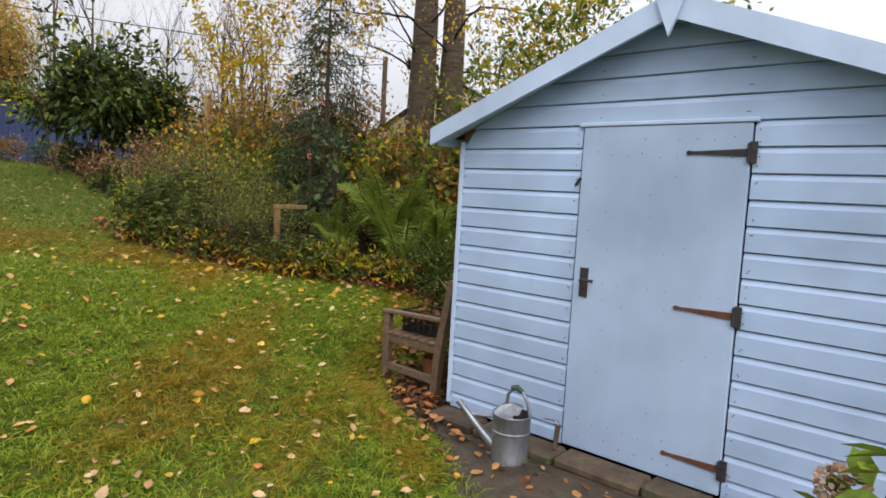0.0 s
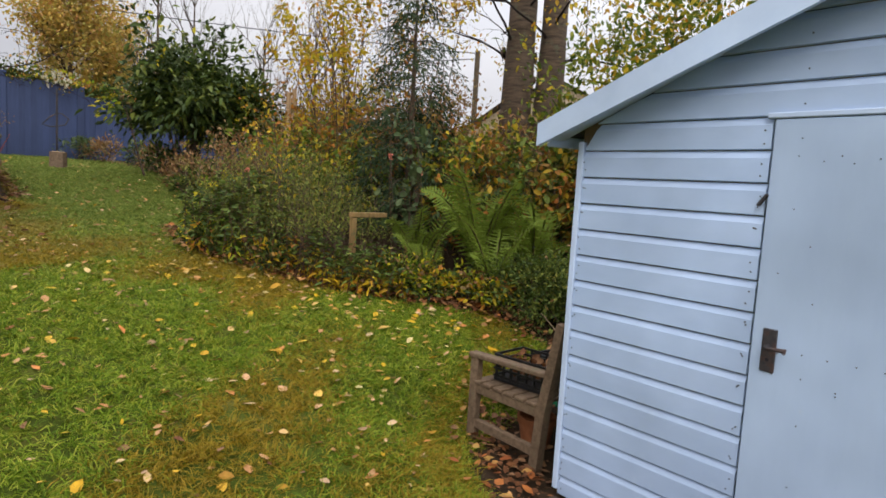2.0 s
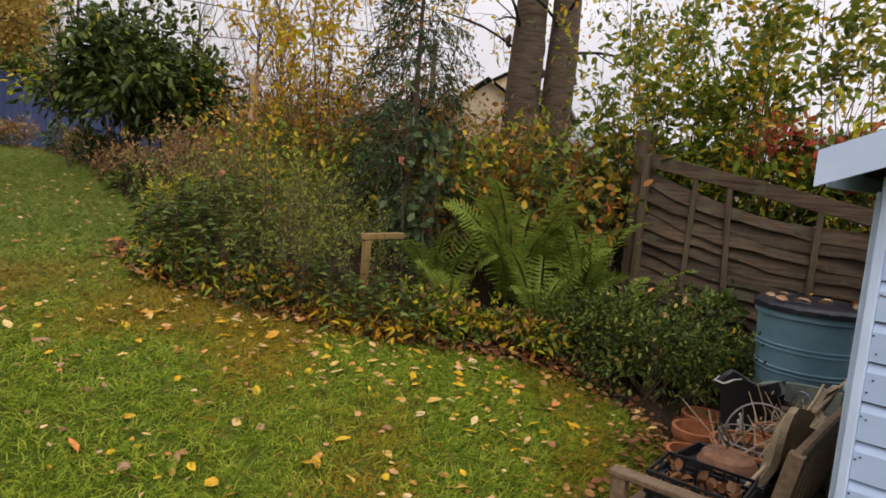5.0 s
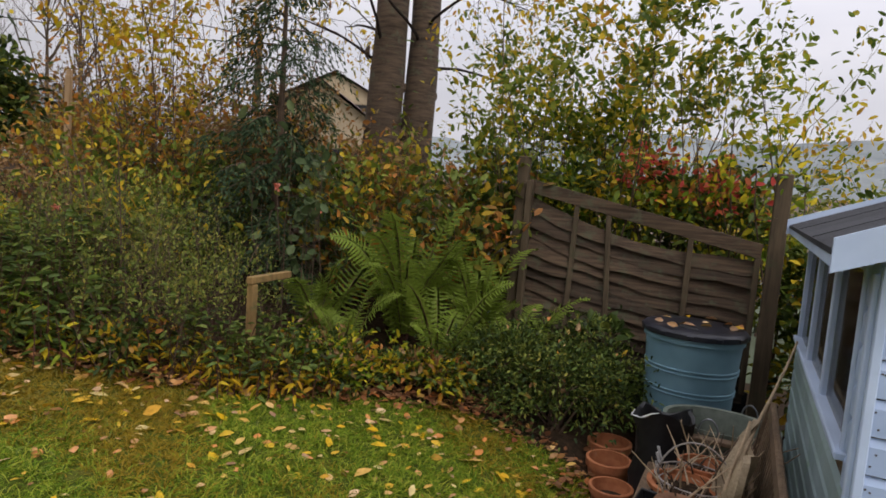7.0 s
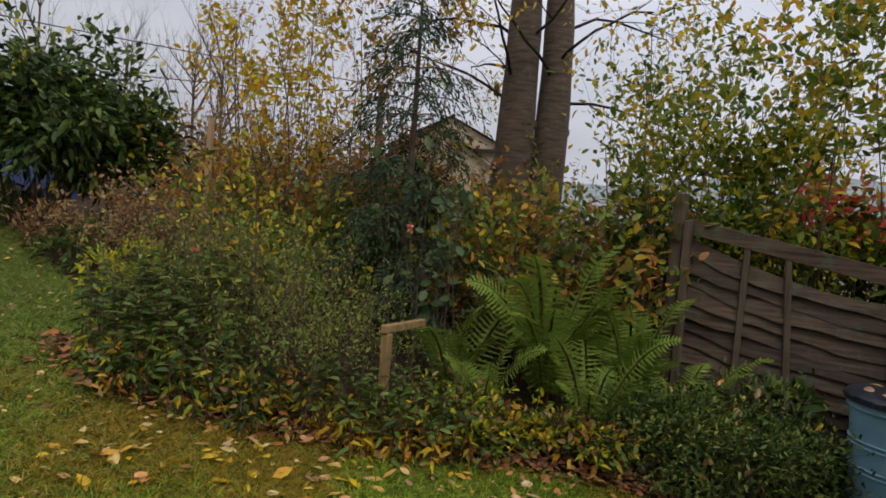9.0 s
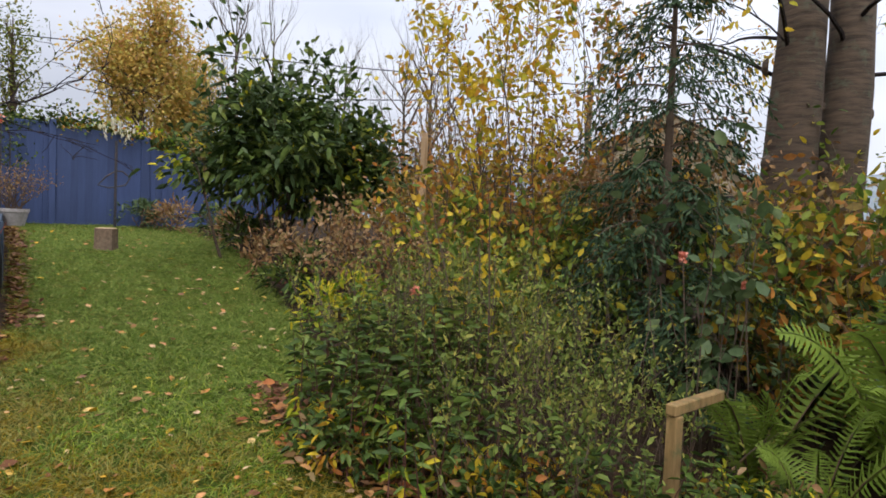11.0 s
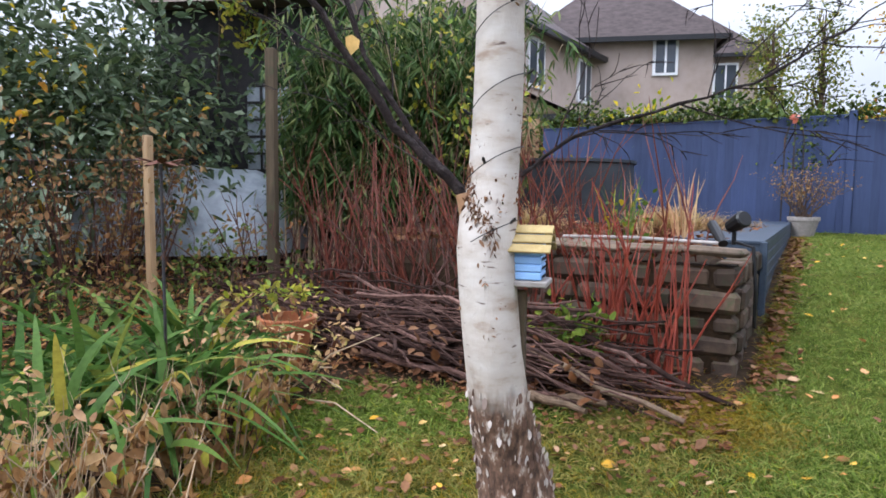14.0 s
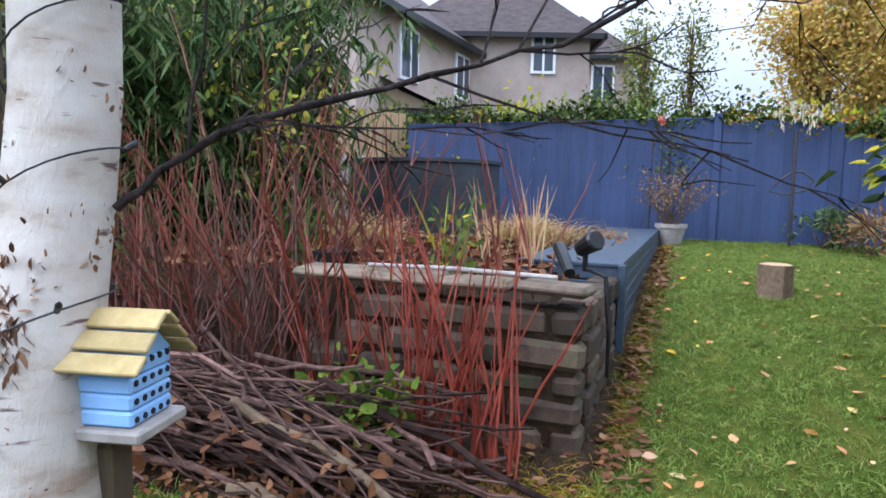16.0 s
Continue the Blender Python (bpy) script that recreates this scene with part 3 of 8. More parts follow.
LAWN = [(4, -4), (4, 1.3), (-0.87, 1.75), (-1.65, 2.35), (-2.23, 2.73), (-2.9, 2.95), (-3.25, 3.25), (-3.42, 3.7), (-3.6, 4.5), (-3.85, 4.98), (-4.6, 5.03),
        (-5.1, 4.75), (-5.6, 4.35), (-6.3, 3.6), (-7.1, 3.05), (-7.8, 2.95), (-8.5, 3.6), (-10.3, 3.95), (-12.2, 4.2), (-16.45, 4.6),
        (-16.45, 1.85), (-11.3, 1.72), (-9.7, 1.72), (-9.3, 1.5), (-9.1, 0.6), (-9.0, -0.35), (-8.3, -0.5), (-7.6, -0.25), (-6.6, 0.25), (-5.6, 0.1), (-5.0, -4)]


# ---- ground ----
def build_ground():
    fine = np.arange(-18, 3.001, 0.12)
    xs = np.concatenate([-18 - np.geomspace(0.3, 2400, 34)[::-1], fine, 3 + np.geomspace(0.3, 2400, 34)])
    finey = np.arange(-5, 9.001, 0.12)
    ys = np.concatenate([-5 - np.geomspace(0.3, 2400, 34)[::-1], finey, 9 + np.geomspace(0.3, 2400, 34)])
    gx, gy = np.meshgrid(xs, ys, indexing="ij")
    z = ground(gx, gy)
    rng = np.random.default_rng(4)
    z = z + rng.normal(size=z.shape) * 0.006
    n = len(ys)
    v = np.stack([gx, gy, z], -1).reshape(-1, 3)
    i, j = np.meshgrid(np.arange(len(xs) - 1), np.arange(n - 1), indexing="ij")
    a = (i * n + j).ravel()
    tris = np.concatenate([np.stack([a, a + n, a + n + 1], 1), np.stack([a, a + n + 1, a + 1], 1)])
    me = tri_mesh("ground", v, tris, M_TURF)
    me.materials.append(M_SOIL)
    me.materials.append(M_FIELD)
    c = v[tris].mean(1)
    far = (c[:, 0] < -18) | (c[:, 0] > 3) | (c[:, 1] < -5) | (c[:, 1] > 9)
    idx = np.where(far, 2, np.where(inside(c[:, 0], c[:, 1], LAWN), 0, 1))
    me.polygons.foreach_set("material_index", idx.astype(np.int32))
    me.polygons.foreach_set("use_smooth", [True] * len(tris))
    ob = new("ground", me)
    tagged(ob, "sloping garden ground of mossy turf and dark leaf mould", "ground", kind="structure")


build_ground()


def build_grass():
    rng = np.random.default_rng(7)
    tufts = 42000
    tx = np.where(rng.random(tufts) < 0.66, -1.4 - rng.random(tufts) * 8.3, -9.6 + (rng.random(tufts) - 0.5) * 13.8)
    ty = rng.random(tufts) * 6.2 - 1.3
    tall = 0.65 + 0.7 * rng.random(tufts)
    lean = rng.normal(size=(tufts, 2)) * 0.45
    per = 11
    x = tx.repeat(per) + rng.normal(size=tufts * per) * 0.022
    y = ty.repeat(per) + rng.normal(size=tufts * per) * 0.022
    tall, lean = tall.repeat(per), lean.repeat(per, 0)
    ok = inside(x + rng.normal(size=len(x)) * 0.03, y + rng.normal(size=len(x)) * 0.03, LAWN)
    x, y, tall, lean = x[ok], y[ok], tall[ok], lean[ok]
    n = len(x)
    h = (0.045 + 0.05 * rng.random(n)) * tall
    way = np.c_[lean + rng.normal(size=(n, 2)) * 0.45, np.ones(n)]
    pos = np.stack([x, y, ground(x, y) - 0.004], 1)
    patch = np.sin(x * 1.7 + 1) * 0.8 + np.sin(y * 2.3 + x * 0.9) * 0.8 + np.sin(x * 5.3 + y * 4.1) * 0.5 + rng.normal(size=n) * 0.45
    dry = patch + 1.5 * smoothstep(-5.2, -6.6, x) * smoothstep(3.4, 1.6, y) * smoothstep(-10.5, -8.8, x) - 0.15 + 1.15 * smoothstep(-4.0, -4.8, x) * smoothstep(-7.4, -6.6, x) * smoothstep(2.2, 3.2, y) > 0.75
    far = x + rng.normal(size=n) * 1.1 < -7.4
    dry &= (x > -9.4) | (rng.random(n) < 0.12)
    for sel, mat, nm in ((~dry & ~far, L_GRASS, "lawn_grass"), (dry & ~far, L_GRASSDRY, "yellowed_lawn_grass"), (~dry & far, L_GRASSFAR, "lawn_grass"), (dry & far, L_GRASSPALE, "worn_lawn_grass")):
        me = straps(nm, pos[sel], way[sel], h[sel], 0.0054, mat, bend=0.4, seg=2, rng=rng)
        tagged(new(nm, me), "short damp lawn grass, green with yellowed moss patches", "grass", kind="stuff")
    # close short turf towards the blue fence
    k = 15000
    fx, fy = -9.0 - rng.random(k) ** 1.3 * 7.2, 1.0 + rng.random(k) * 3.6
    fx, fy = fx.repeat(11) + rng.normal(size=k * 11) * 0.03, fy.repeat(11) + rng.normal(size=k * 11) * 0.03
    ok = inside(fx, fy, LAWN)
    fx, fy = fx[ok], fy[ok]
    way = np.c_[rng.normal(size=(len(fx), 2)) * 0.5, np.ones(len(fx))]
    me = straps("lawn_grass", np.stack([fx, fy, ground(fx, fy) - 0.004], 1), way, 0.03 + 0.03 * rng.random(len(fx)), 0.006, L_GRASSFAR, bend=0.3, seg=1, rng=rng)
    tagged(new("lawn_grass", me), "short damp lawn grass, green with yellowed moss patches", "grass", kind="stuff")
    # longer rough grass at the lawn's edge and round the birch and brush pile
    k = 5000
    t = rng.random(k)
    edge = np.array([(-1.9, 2.4), (-2.3, 2.6), (-2.9, 2.9), (-3.3, 3.15), (-3.7, 3.7), (-3.95, 4.5)])
    s = t * (len(edge) - 1)
    e = edge[np.minimum(s.astype(int), len(edge) - 2)] + (edge[1:] - edge[:-1])[np.minimum(s.astype(int), len(edge) - 2)] * (s % 1)[:, None]
    e = e + rng.normal(size=(k, 2)) * 0.09 - [0.08, 0.08]
    a = rng.random(1500) * 6.283
    b = np.stack([-7.98 + np.cos(a) * (0.16 + 0.12 * rng.random(1500)), 1.13 + np.sin(a) * (0.16 + 0.12 * rng.random(1500))], 1)
    c = np.stack([-9.35 + rng.normal(size=2500) * 0.18, 1.62 + rng.normal(size=2500) * 0.16], 1)
    d = np.stack([-10 - rng.random(2500) * 5.6, 1.74 + rng.random(2500) * 0.08], 1)
    q = np.concatenate([e, b, c, d])
    way = np.concatenate([rng.normal(size=(len(q), 2)) * 0.7, np.ones((len(q), 1))], 1)
    me = straps("rough_grass", np.c_[q, ground(q[:, 0], q[:, 1]) - 0.005], way, 0.07 + 0.07 * rng.random(len(q)), 0.004, L_GRASSDRY, bend=0.6, seg=3, rng=rng)
    tagged(new("rough_grass", me), "long rough grass tufts at the lawn edge", "grass", kind="stuff")


build_grass()


def flat_leaves(name, x, y, size, mat, rng, lift=0.02, wide=0.62):
    """Curled leaves that lie on the ground, six corners each."""
    n = len(x)
    a = rng.random(n) * 6.283
    z = ground(x, y) + lift * (0.6 + 0.8 * rng.random(n))
    way = unit(np.stack([np.cos(a), np.sin(a), rng.normal(size=n) * 0.22], 1))
    side = unit(np.cross(way, np.stack([rng.normal(size=n) * 0.3, rng.normal(size=n) * 0.3, np.ones(n)], 1)))
    up = np.cross(side, way)
    up = np.where(up[:, 2:] < 0, -up, up)
    s = size[:, None]
    w = s * wide * 0.5 * (0.75 + 0.5 * rng.random((n, 1)))
    curl = s * (0.05 + 0.18 * rng.random((n, 1)))
    p = np.stack([x, y, z], 1)
    rows = [p, p + way * s * 0.35 - side * w + up * curl, p + way * s * 0.72 - side * w * 0.75 + up * curl, p + way * s + up * curl * 0.8,
            p + way * s * 0.72 + side * w * 0.75 + up * curl * 0.7, p + way * s * 0.35 + side * w + up * curl * 0.6]
    v = np.stack(rows, 1).reshape(-1, 3)
    k = np.arange(n)[:, None] * 6
    t = np.concatenate([k + q for q in ([0, 3, 2], [0, 2, 1], [0, 5, 4], [0, 4, 3])])
    return tri_mesh(name, v, t, mat)


def build_fallen():
    rng = np.random.default_rng(11)
    n = 4600
    x, y = -1.5 - rng.random(n) * 14.5, -0.8 + rng.random(n) * 5.8
    keep = inside(x, y, LAWN) & (rng.random(n) < np.interp(x, [-16, -11, -9, -3.5, -1.5], [0.15, 0.3, 0.8, 1, 0.7]))
    x, y = x[keep], y[keep]
    me = flat_leaves("fallen_leaves", x, y, 0.03 + 0.05 * rng.random(len(x)) ** 1.5, L_FALLEN, rng)
    tagged(new("fallen_leaves", me), "brown and orange autumn leaves scattered over the lawn", "fallen leaves", kind="stuff")
    n = 190
    t = rng.random(n)
    ex = -3.7 - t * 3.1
    ey = np.interp(ex, [-8.3, -7.2, -6.3, -5.2, -4.4, -3.7], [2.9, 2.9, 3.4, 4.3, 4.6, 4.3]) - np.abs(rng.normal(size=n)) * 0.95 + 0.05
    me = flat_leaves("fallen_yellow_leaves", ex, ey, 0.045 + 0.065 * rng.random(n), L_FALLENY, rng, wide=0.5)
    tagged(new("fallen_yellow_leaves", me), "long bright yellow leaves lying near the shrub bed", "fallen leaves", kind="stuff")
    # litter along the beds
    px, py = [], []
    edge = [(-8.2, 3.1), (-7.8, 2.98), (-7.1, 3.1), (-6.3, 3.65), (-5.6, 4.4), (-5.1, 4.8), (-4.5, 5.03), (-3.85, 4.85), (-3.65, 3.9), (-3.35, 3.4), (-2.8, 3.1), (-2.4, 2.9)]
    for (x1, y1), (x2, y2) in zip(edge, edge[1:]):
        k = int((420 if x1 < -5 else 120) * math.hypot(x2 - x1, y2 - y1))
        u = rng.random(k)
        px.append(x1 + (x2 - x1) * u + rng.normal(size=k) * 0.09)
        py.append(y1 + (y2 - y1) * u + rng.normal(size=k) * 0.09 + 0.08)
    k = 220
    px.append(-7.9 + rng.normal(size=k) * 0.5), py.append(0.9 + rng.normal(size=k) * 0.45)
    k = 500
    px.append(-3.5 + rng.random(k) * 0.9), py.append(3.2 + rng.random(k) * 2.4)
    k = 1500
    px.append(-9.35 + rng.normal(size=k) * 0.35), py.append(-1.6 + rng.random(k) * 3.3)
    k = 3800
    px.append(-7.9 + rng.normal(size=k) * 0.95), py.append(-1.45 + rng.normal(size=k) * 0.65)
    k = 900
    px.append(-9.7 - rng.random(k) * 5.5), py.append(1.72 + np.abs(rng.normal(size=k)) * 0.09)
    k = 1400
    px.append(-9 - rng.random(k) * 7), py.append(4.1 + rng.random(k) * 1.2)
    px, py = np.concatenate(px), np.concatenate(py)
    # bright red-brown and yellow leaves caught along the bed's front
    qx, qy = [], []
    for (x1, y1), (x2, y2) in zip(edge, edge[1:]):
        k = int((75 if x1 < -5 else 40) * math.hypot(x2 - x1, y2 - y1))
        u = rng.random(k)
        qx.append(x1 + (x2 - x1) * u + rng.normal(size=k) * 0.10)
        qy.append(y1 + (y2 - y1) * u + rng.normal(size=k) * 0.12 - 0.02)
    qx, qy = np.concatenate(qx), np.concatenate(qy)
    me = flat_leaves("bed_edge_leaves", qx, qy, 0.035 + 0.05 * rng.random(len(qx)), L_RUSSET, rng, lift=0.04)
    tagged(new("bed_edge_leaves", me), "orange and tan leaves drifted along the bed edge", "fallen leaves", kind="stuff")
    k = 170
    tx, ty = rng.uniform(-2.5, 1.2, k), 2.95 - np.abs(rng.normal(size=k)) * 0.28
    me = flat_leaves("patio_leaves", tx, ty, 0.03 + 0.05 * rng.random(k), L_RUSSET, rng, lift=0.035)
    tagged(new("patio_leaves", me), "russet leaves blown against the shed front", "fallen leaves", kind="stuff")
    k = 420
    tx, ty = -9.3 + rng.normal(size=k) * 0.28, rng.uniform(-1.2, 1.75, k)
    me = flat_leaves("tan_leaf_drift", tx, ty, 0.024 + 0.032 * rng.random(k), L_LITTER, rng, lift=0.035)
    tagged(new("tan_leaf_drift", me), "tan and brown leaves drifted against the brush pile and wall", "fallen leaves", kind="stuff")
    me = flat_leaves("leaf_litter", px, py, 0.022 + 0.055 * rng.random(len(px)) ** 1.6, L_LITTER, rng, lift=0.03)
    tagged(new("leaf_litter", me), "damp brown leaf litter along the bed edges", "leaf litter", kind="stuff")


build_fallen()


def build_patio():
    g = Geo()
    rng = random.Random(3)
    pts = [(-2.25, 2.72), (-1.9, 2.42), (-1.2, 1.9), (-0.2, 1.7), (1.5, 1.6), (1.5, 3.0), (-2.55, 3.0)]
    cx, cy = -0.6, 2.5
    n = len(pts)
    top = [(x, y, 0.028) for x, y in pts]
    low = [(x - 0.02, y - 0.02, -0.1) for x, y in pts]
    g.add(top + low, [tuple(range(n))] + [(i, i + n, (i + 1) % n + n, (i + 1) % n) for i in range(n)])
    single("concrete_patio", g, M_CONC, "damp mossy concrete patio in front of the shed", "patio", kind="structure")
    step = thing("stone_step", "worn sandstone edging under the shed front", "step", (-1.2, 3.06, 0.02))
    x = -1.35
    while x < 1.4:
        w = 0.3 + rng.random() * 0.3
        h = 0.055 + rng.random() * 0.02
        part("stone", Geo().box((x + w / 2, rng.uniform(-0.015, 0.015), h / 2), (w - 0.012, 0.17 + rng.random() * 0.03, h), 0.015, pose(0, 0, 0, rng.uniform(-2, 2), rng.uniform(-1, 1), rng.uniform(-3, 3))), M_STONE, step)
        x += w


build_patio()


# ---- the shed ----
def build_shed():
    shed = thing("garden_shed", "pale blue shiplap garden shed with a felt roof", "shed", (-1.22, 3.24, 0))
    hw, depth, eave, apex, low, pitch = 1.38, 2.62, 1.80, 2.42, 0.05, 0.1242
    slope = (apex - eave) / hw

    def board(x1, x2, z1, z2, x1t=None, x2t=None, mat=M_PAINT, side=False, name="board"):
        """One shiplap board: a flat face, and a hollow slope along its top edge."""
        x1t, x2t = (x1 if x1t is None else x1t), (x2 if x2t is None else x2t)
        g = Geo()
        zs = z2 - 0.028 if z2 - z1 > 0.06 else (z1 + z2) / 2
        u = (zs - z1) / (z2 - z1)
        prof = [(z1, 0.0, 0.0), (z1 + 0.004, -0.014, 0.03), (zs, -0.014, u), (z2 - 0.004, -0.003, 0.97), (z2, 0.0, 1.0)]
        v = []
        for z, y, k in prof:
            v.append((x1 + (x1t - x1) * k, y, z))
        for z, y, k in prof:
            v.append((x2 + (x2t - x2) * k, y, z))
        n = len(prof)
        f = [(i, i + 1, i + 1 + n, i + n) for i in range(n - 1)] + [tuple(range(n)), tuple(range(n, 2 * n))[::-1], (0, n, 2 * n - 1, n - 1)]
        if side:
            v = [(-hw + y, x, z) for x, y, z in v]
        g.add(v, f)
        return part(name, g, mat, shed)

    xl = lambda z: -hw + max(0.0, (z - eave - 0.05) / slope)
    z = 0.025
    rows = []
    while z < apex + 0.02:
        rows.append((max(z, low), min(z + pitch - 0.003, apex + 0.035)))
        z += pitch
    for z1, z2 in rows:
        if z2 < 1.92:
            board(xl(z1) + 0.028, -0.502, z1, z2, xl(z2) + 0.028)
            board(0.392, -xl(z1) - 0.028, z1, z2, None, -xl(z2) - 0.028)
        else:
            board(xl(z1), -xl(z1), z1, z2, xl(z2), -xl(z2))
    # walls behind the boards
    g = Geo()
    t = 0.03
    g.box((-0.94, t / 2 + 0.001, (low + 1.93) / 2), (0.86, t, 1.93 - low))
    g.box((0.885, t / 2 + 0.001, (low + 1.93) / 2), (0.97, t, 1.93 - low))
    g.prism([(-hw + 0.02, 1.80), (-0.5, 1.80), (-0.5, 1.9), (0.39, 1.9), (0.39, 1.8), (hw - 0.02, 1.8), (0, apex - 0.02)], t, pose(0, 0.001, 0))
    part("front_wall", g, M_HOLLOW, shed, "bare wooden inner lining")
    g = Geo()
    g.box((hw - 0.015, depth / 2, (low + eave) / 2), (0.03, depth - 0.07, eave - low))
    part("side_wall", g, M_PAINT, shed)
    g = Geo().prism([(-hw, low), (hw, low), (hw, eave), (0, apex - 0.02), (-hw, eave)], 0.03, pose(0, depth - 0.03, 0))
    part("back_wall", g, M_HOLLOW, shed)
    part("floor_boards", Geo().box((0, depth / 2, low + 0.03), (2 * hw - 0.08, depth - 0.08, 0.03)), M_HOLLOW, shed)
    g = Geo()
    for x in (-1.2, -0.6, 0, 0.6, 1.2):
        part("bearer", Geo().box((x, depth / 2, 0.0), (0.06, depth - 0.06, 0.09), 0.004), M_POST, shed)
    # near side, with the windows
    y0, y1, zs, zt = 0.16, 2.46, 1.13, 1.80
    g = Geo()
    g.box((-hw + 0.018, depth / 2, (low + zs) / 2), (0.03, depth - 0.07, zs - low))
    g.box((-hw + 0.018, 0.085, (zs + eave) / 2), (0.03, 0.11, eave - zs))
    g.box((-hw + 0.018, (y1 + depth) / 2, (zs + eave) / 2), (0.03, depth - y1 - 0.05, eave - zs))
    part("window_side_wall", g, M_HOLLOW, shed)
    z = low
    while z < eave - 0.02:
        z2 = min(z + pitch - 0.003, eave)
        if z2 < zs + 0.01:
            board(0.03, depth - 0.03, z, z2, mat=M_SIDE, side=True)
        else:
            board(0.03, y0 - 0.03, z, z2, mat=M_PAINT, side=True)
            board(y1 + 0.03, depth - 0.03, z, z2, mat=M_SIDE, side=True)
        z += pitch
    win = part("window", Geo().box((-hw - 0.012, (y0 + y1) / 2, zs + 0.012), (0.065, y1 - y0 + 0.08, 0.028), 0.005), M_PAINT_TRIM, shed, "three-pane shed window in a pale blue frame")
    part("head_rail", Geo().box((-hw - 0.004, (y0 + y1) / 2, zt + 0.01), (0.045, y1 - y0 + 0.06, 0.045), 0.004), M_PAINT_TRIM, win)
    n = 3
    for i in range(n + 1):
        y = y0 + (y1 - y0) * i / n
        part("mullion", Geo().box((-hw - 0.006, y, (zs + zt) / 2), (0.034, 0.05, zt - zs), 0.005), M_PAINT_TRIM, win)
    for i in range(n):
        y = y0 + (y1 - y0) * (i + 0.5) / n
        pane = part("pane", Geo().box((-hw + 0.004, y, (zs + zt) / 2), (0.004, (y1 - y0) / n - 0.052, zt - zs - 0.02)), M_GLASS, win)
        pane.visible_shadow = False
    # corner trims
    for sx in (-1, 1):
        part("corner_trim", Geo().box((sx * (hw - 0.012), -0.010, (low + eave + 0.03) / 2), (0.03, 0.03, eave - low - 0.02), 0.004), M_PAINT_TRIM, shed)
    part("side_corner_trim", Geo().box((-hw - 0.010, 0.018, (low + eave) / 2), (0.02, 0.035, eave - low - 0.04), 0.004), M_PAINT_TRIM, shed)
    # door
    door = part("door", Geo().box((-0.055, -0.012, 0.968), (0.875, 0.028, 1.815), 0.005), M_PAINT_DOOR, shed, "flat pale blue boarded door, closed")
    part("door_head", Geo().box((-0.055, -0.020, 1.889), (0.93, 0.022, 0.022), 0.004), M_PAINT_TRIM, shed)
    for zc, mat in ((1.735, M_IRON), (0.955, M_RUST), (0.195, M_RUST)):
        g = Geo().prism([(0.37, zc - 0.018), (0.37, zc + 0.018), (0.12, zc + 0.007), (0.095, zc + 0.012), (0.085, zc), (0.095, zc - 0.012), (0.12, zc - 0.007)], 0.006, pose(0, -0.033, 0))
        hinge = part("hinge", g, mat, door, "black tee hinge" if mat is M_IRON else "rusted tee hinge")
        part("hinge_plate", Geo().box((0.395, -0.030, zc), (0.036, 0.01, 0.105), 0.003), M_IRON, hinge)
        part("hinge_pin", Geo().tube([(0.376, -0.036, zc - 0.045), (0.376, -0.036, zc + 0.045)], 0.007, 8), M_IRON, hinge)
    lock = part("lock_plate", Geo().box((-0.425, -0.029, 1.015), (0.052, 0.008, 0.165), 0.003), M_IRON, door, "black lock plate with a lever handle")
    part("lever_handle", Geo().tube([(-0.425, -0.03, 1.03), (-0.425, -0.07, 1.03), (-0.41, -0.075, 1.03), (-0.365, -0.072, 1.032), (-0.352, -0.072, 1.03)], [0.009, 0.009, 0.009, 0.008, 0.012], 8), M_IRON, lock, smooth=True)
    part("keyhole", Geo().lathe([(0.0, 0.001), (0.007, 0.001), (0.007, 0)], 10, (-0.425, -0.034, 0.98), m=pose(0, 0, 0, 90)), M_HOLE, lock)
    part("turn_catch", Geo().box((-0.505, -0.030, 1.575), (0.012, 0.018, 0.055), 0.003, pose(0, 0, 0, 0, 35)), M_IRON, shed, "black turn-button catch")
    # nail heads
    g = Geo()
    rng = random.Random(5)
    dot = lambda x, z, y, r=0.0035: g.lathe([(0.0, 0.0), (r, 0.0), (r, 0.003)], 6, (x, y, z), m=pose(0, 0, 0, -90))
    for z1, z2 in rows:
        for x in (-1.345, -1.335, -0.525, -0.53, 0.415, 0.42, 1.2):
            if z2 < 1.9:
                dot(x + rng.uniform(-0.004, 0.004), z1 + rng.choice((0.03, 0.075)) + rng.uniform(-0.008, 0.008), -0.0165)
        if z2 > 1.9:
            for x in (-0.4, 0.35, 0.36):
                dot(x, z1 + 0.04, -0.0165)
    for z in (1.80, 1.72, 1.02, 0.94, 0.22, 0.14):
        for i in range(9):
            if rng.random() < 0.75:
                dot(-0.40 + i * 0.088 + rng.uniform(-0.01, 0.01), z + rng.uniform(-0.012, 0.012), -0.0285, 0.0028)
    for i in range(22):
        dot(rng.uniform(-0.45, 0.35), rng.uniform(0.2, 1.75), -0.0285, 0.0028)
    tagged(part("nail_heads", g, M_NAIL, shed), kind="stuff")
    # roof
    for sx, nm in ((-1, "roof_slope"), (1, "roof_slope")):
        ex, ez = sx * (hw + 0.14), eave - 0.14 * slope + 0.085
        rise = 0.05
        g = Geo()
        th = 0.022
        v = [(0, -0.13, apex + 0.045), (ex, -0.13, ez), (ex, -0.13, ez + th), (0, -0.13, apex + 0.045 + th)]
        v += [(x, depth + 0.12, z + rise * abs(x / ex)) for x, _, z in v]
        g.add(v, [(0, 1, 2, 3), (7, 6, 5, 4), (0, 4, 5, 1), (1, 5, 6, 2), (2, 6, 7, 3), (3, 7, 4, 0)])
        roof = part(nm, g, M_FELT, shed, "dark grey mineral felt roof")
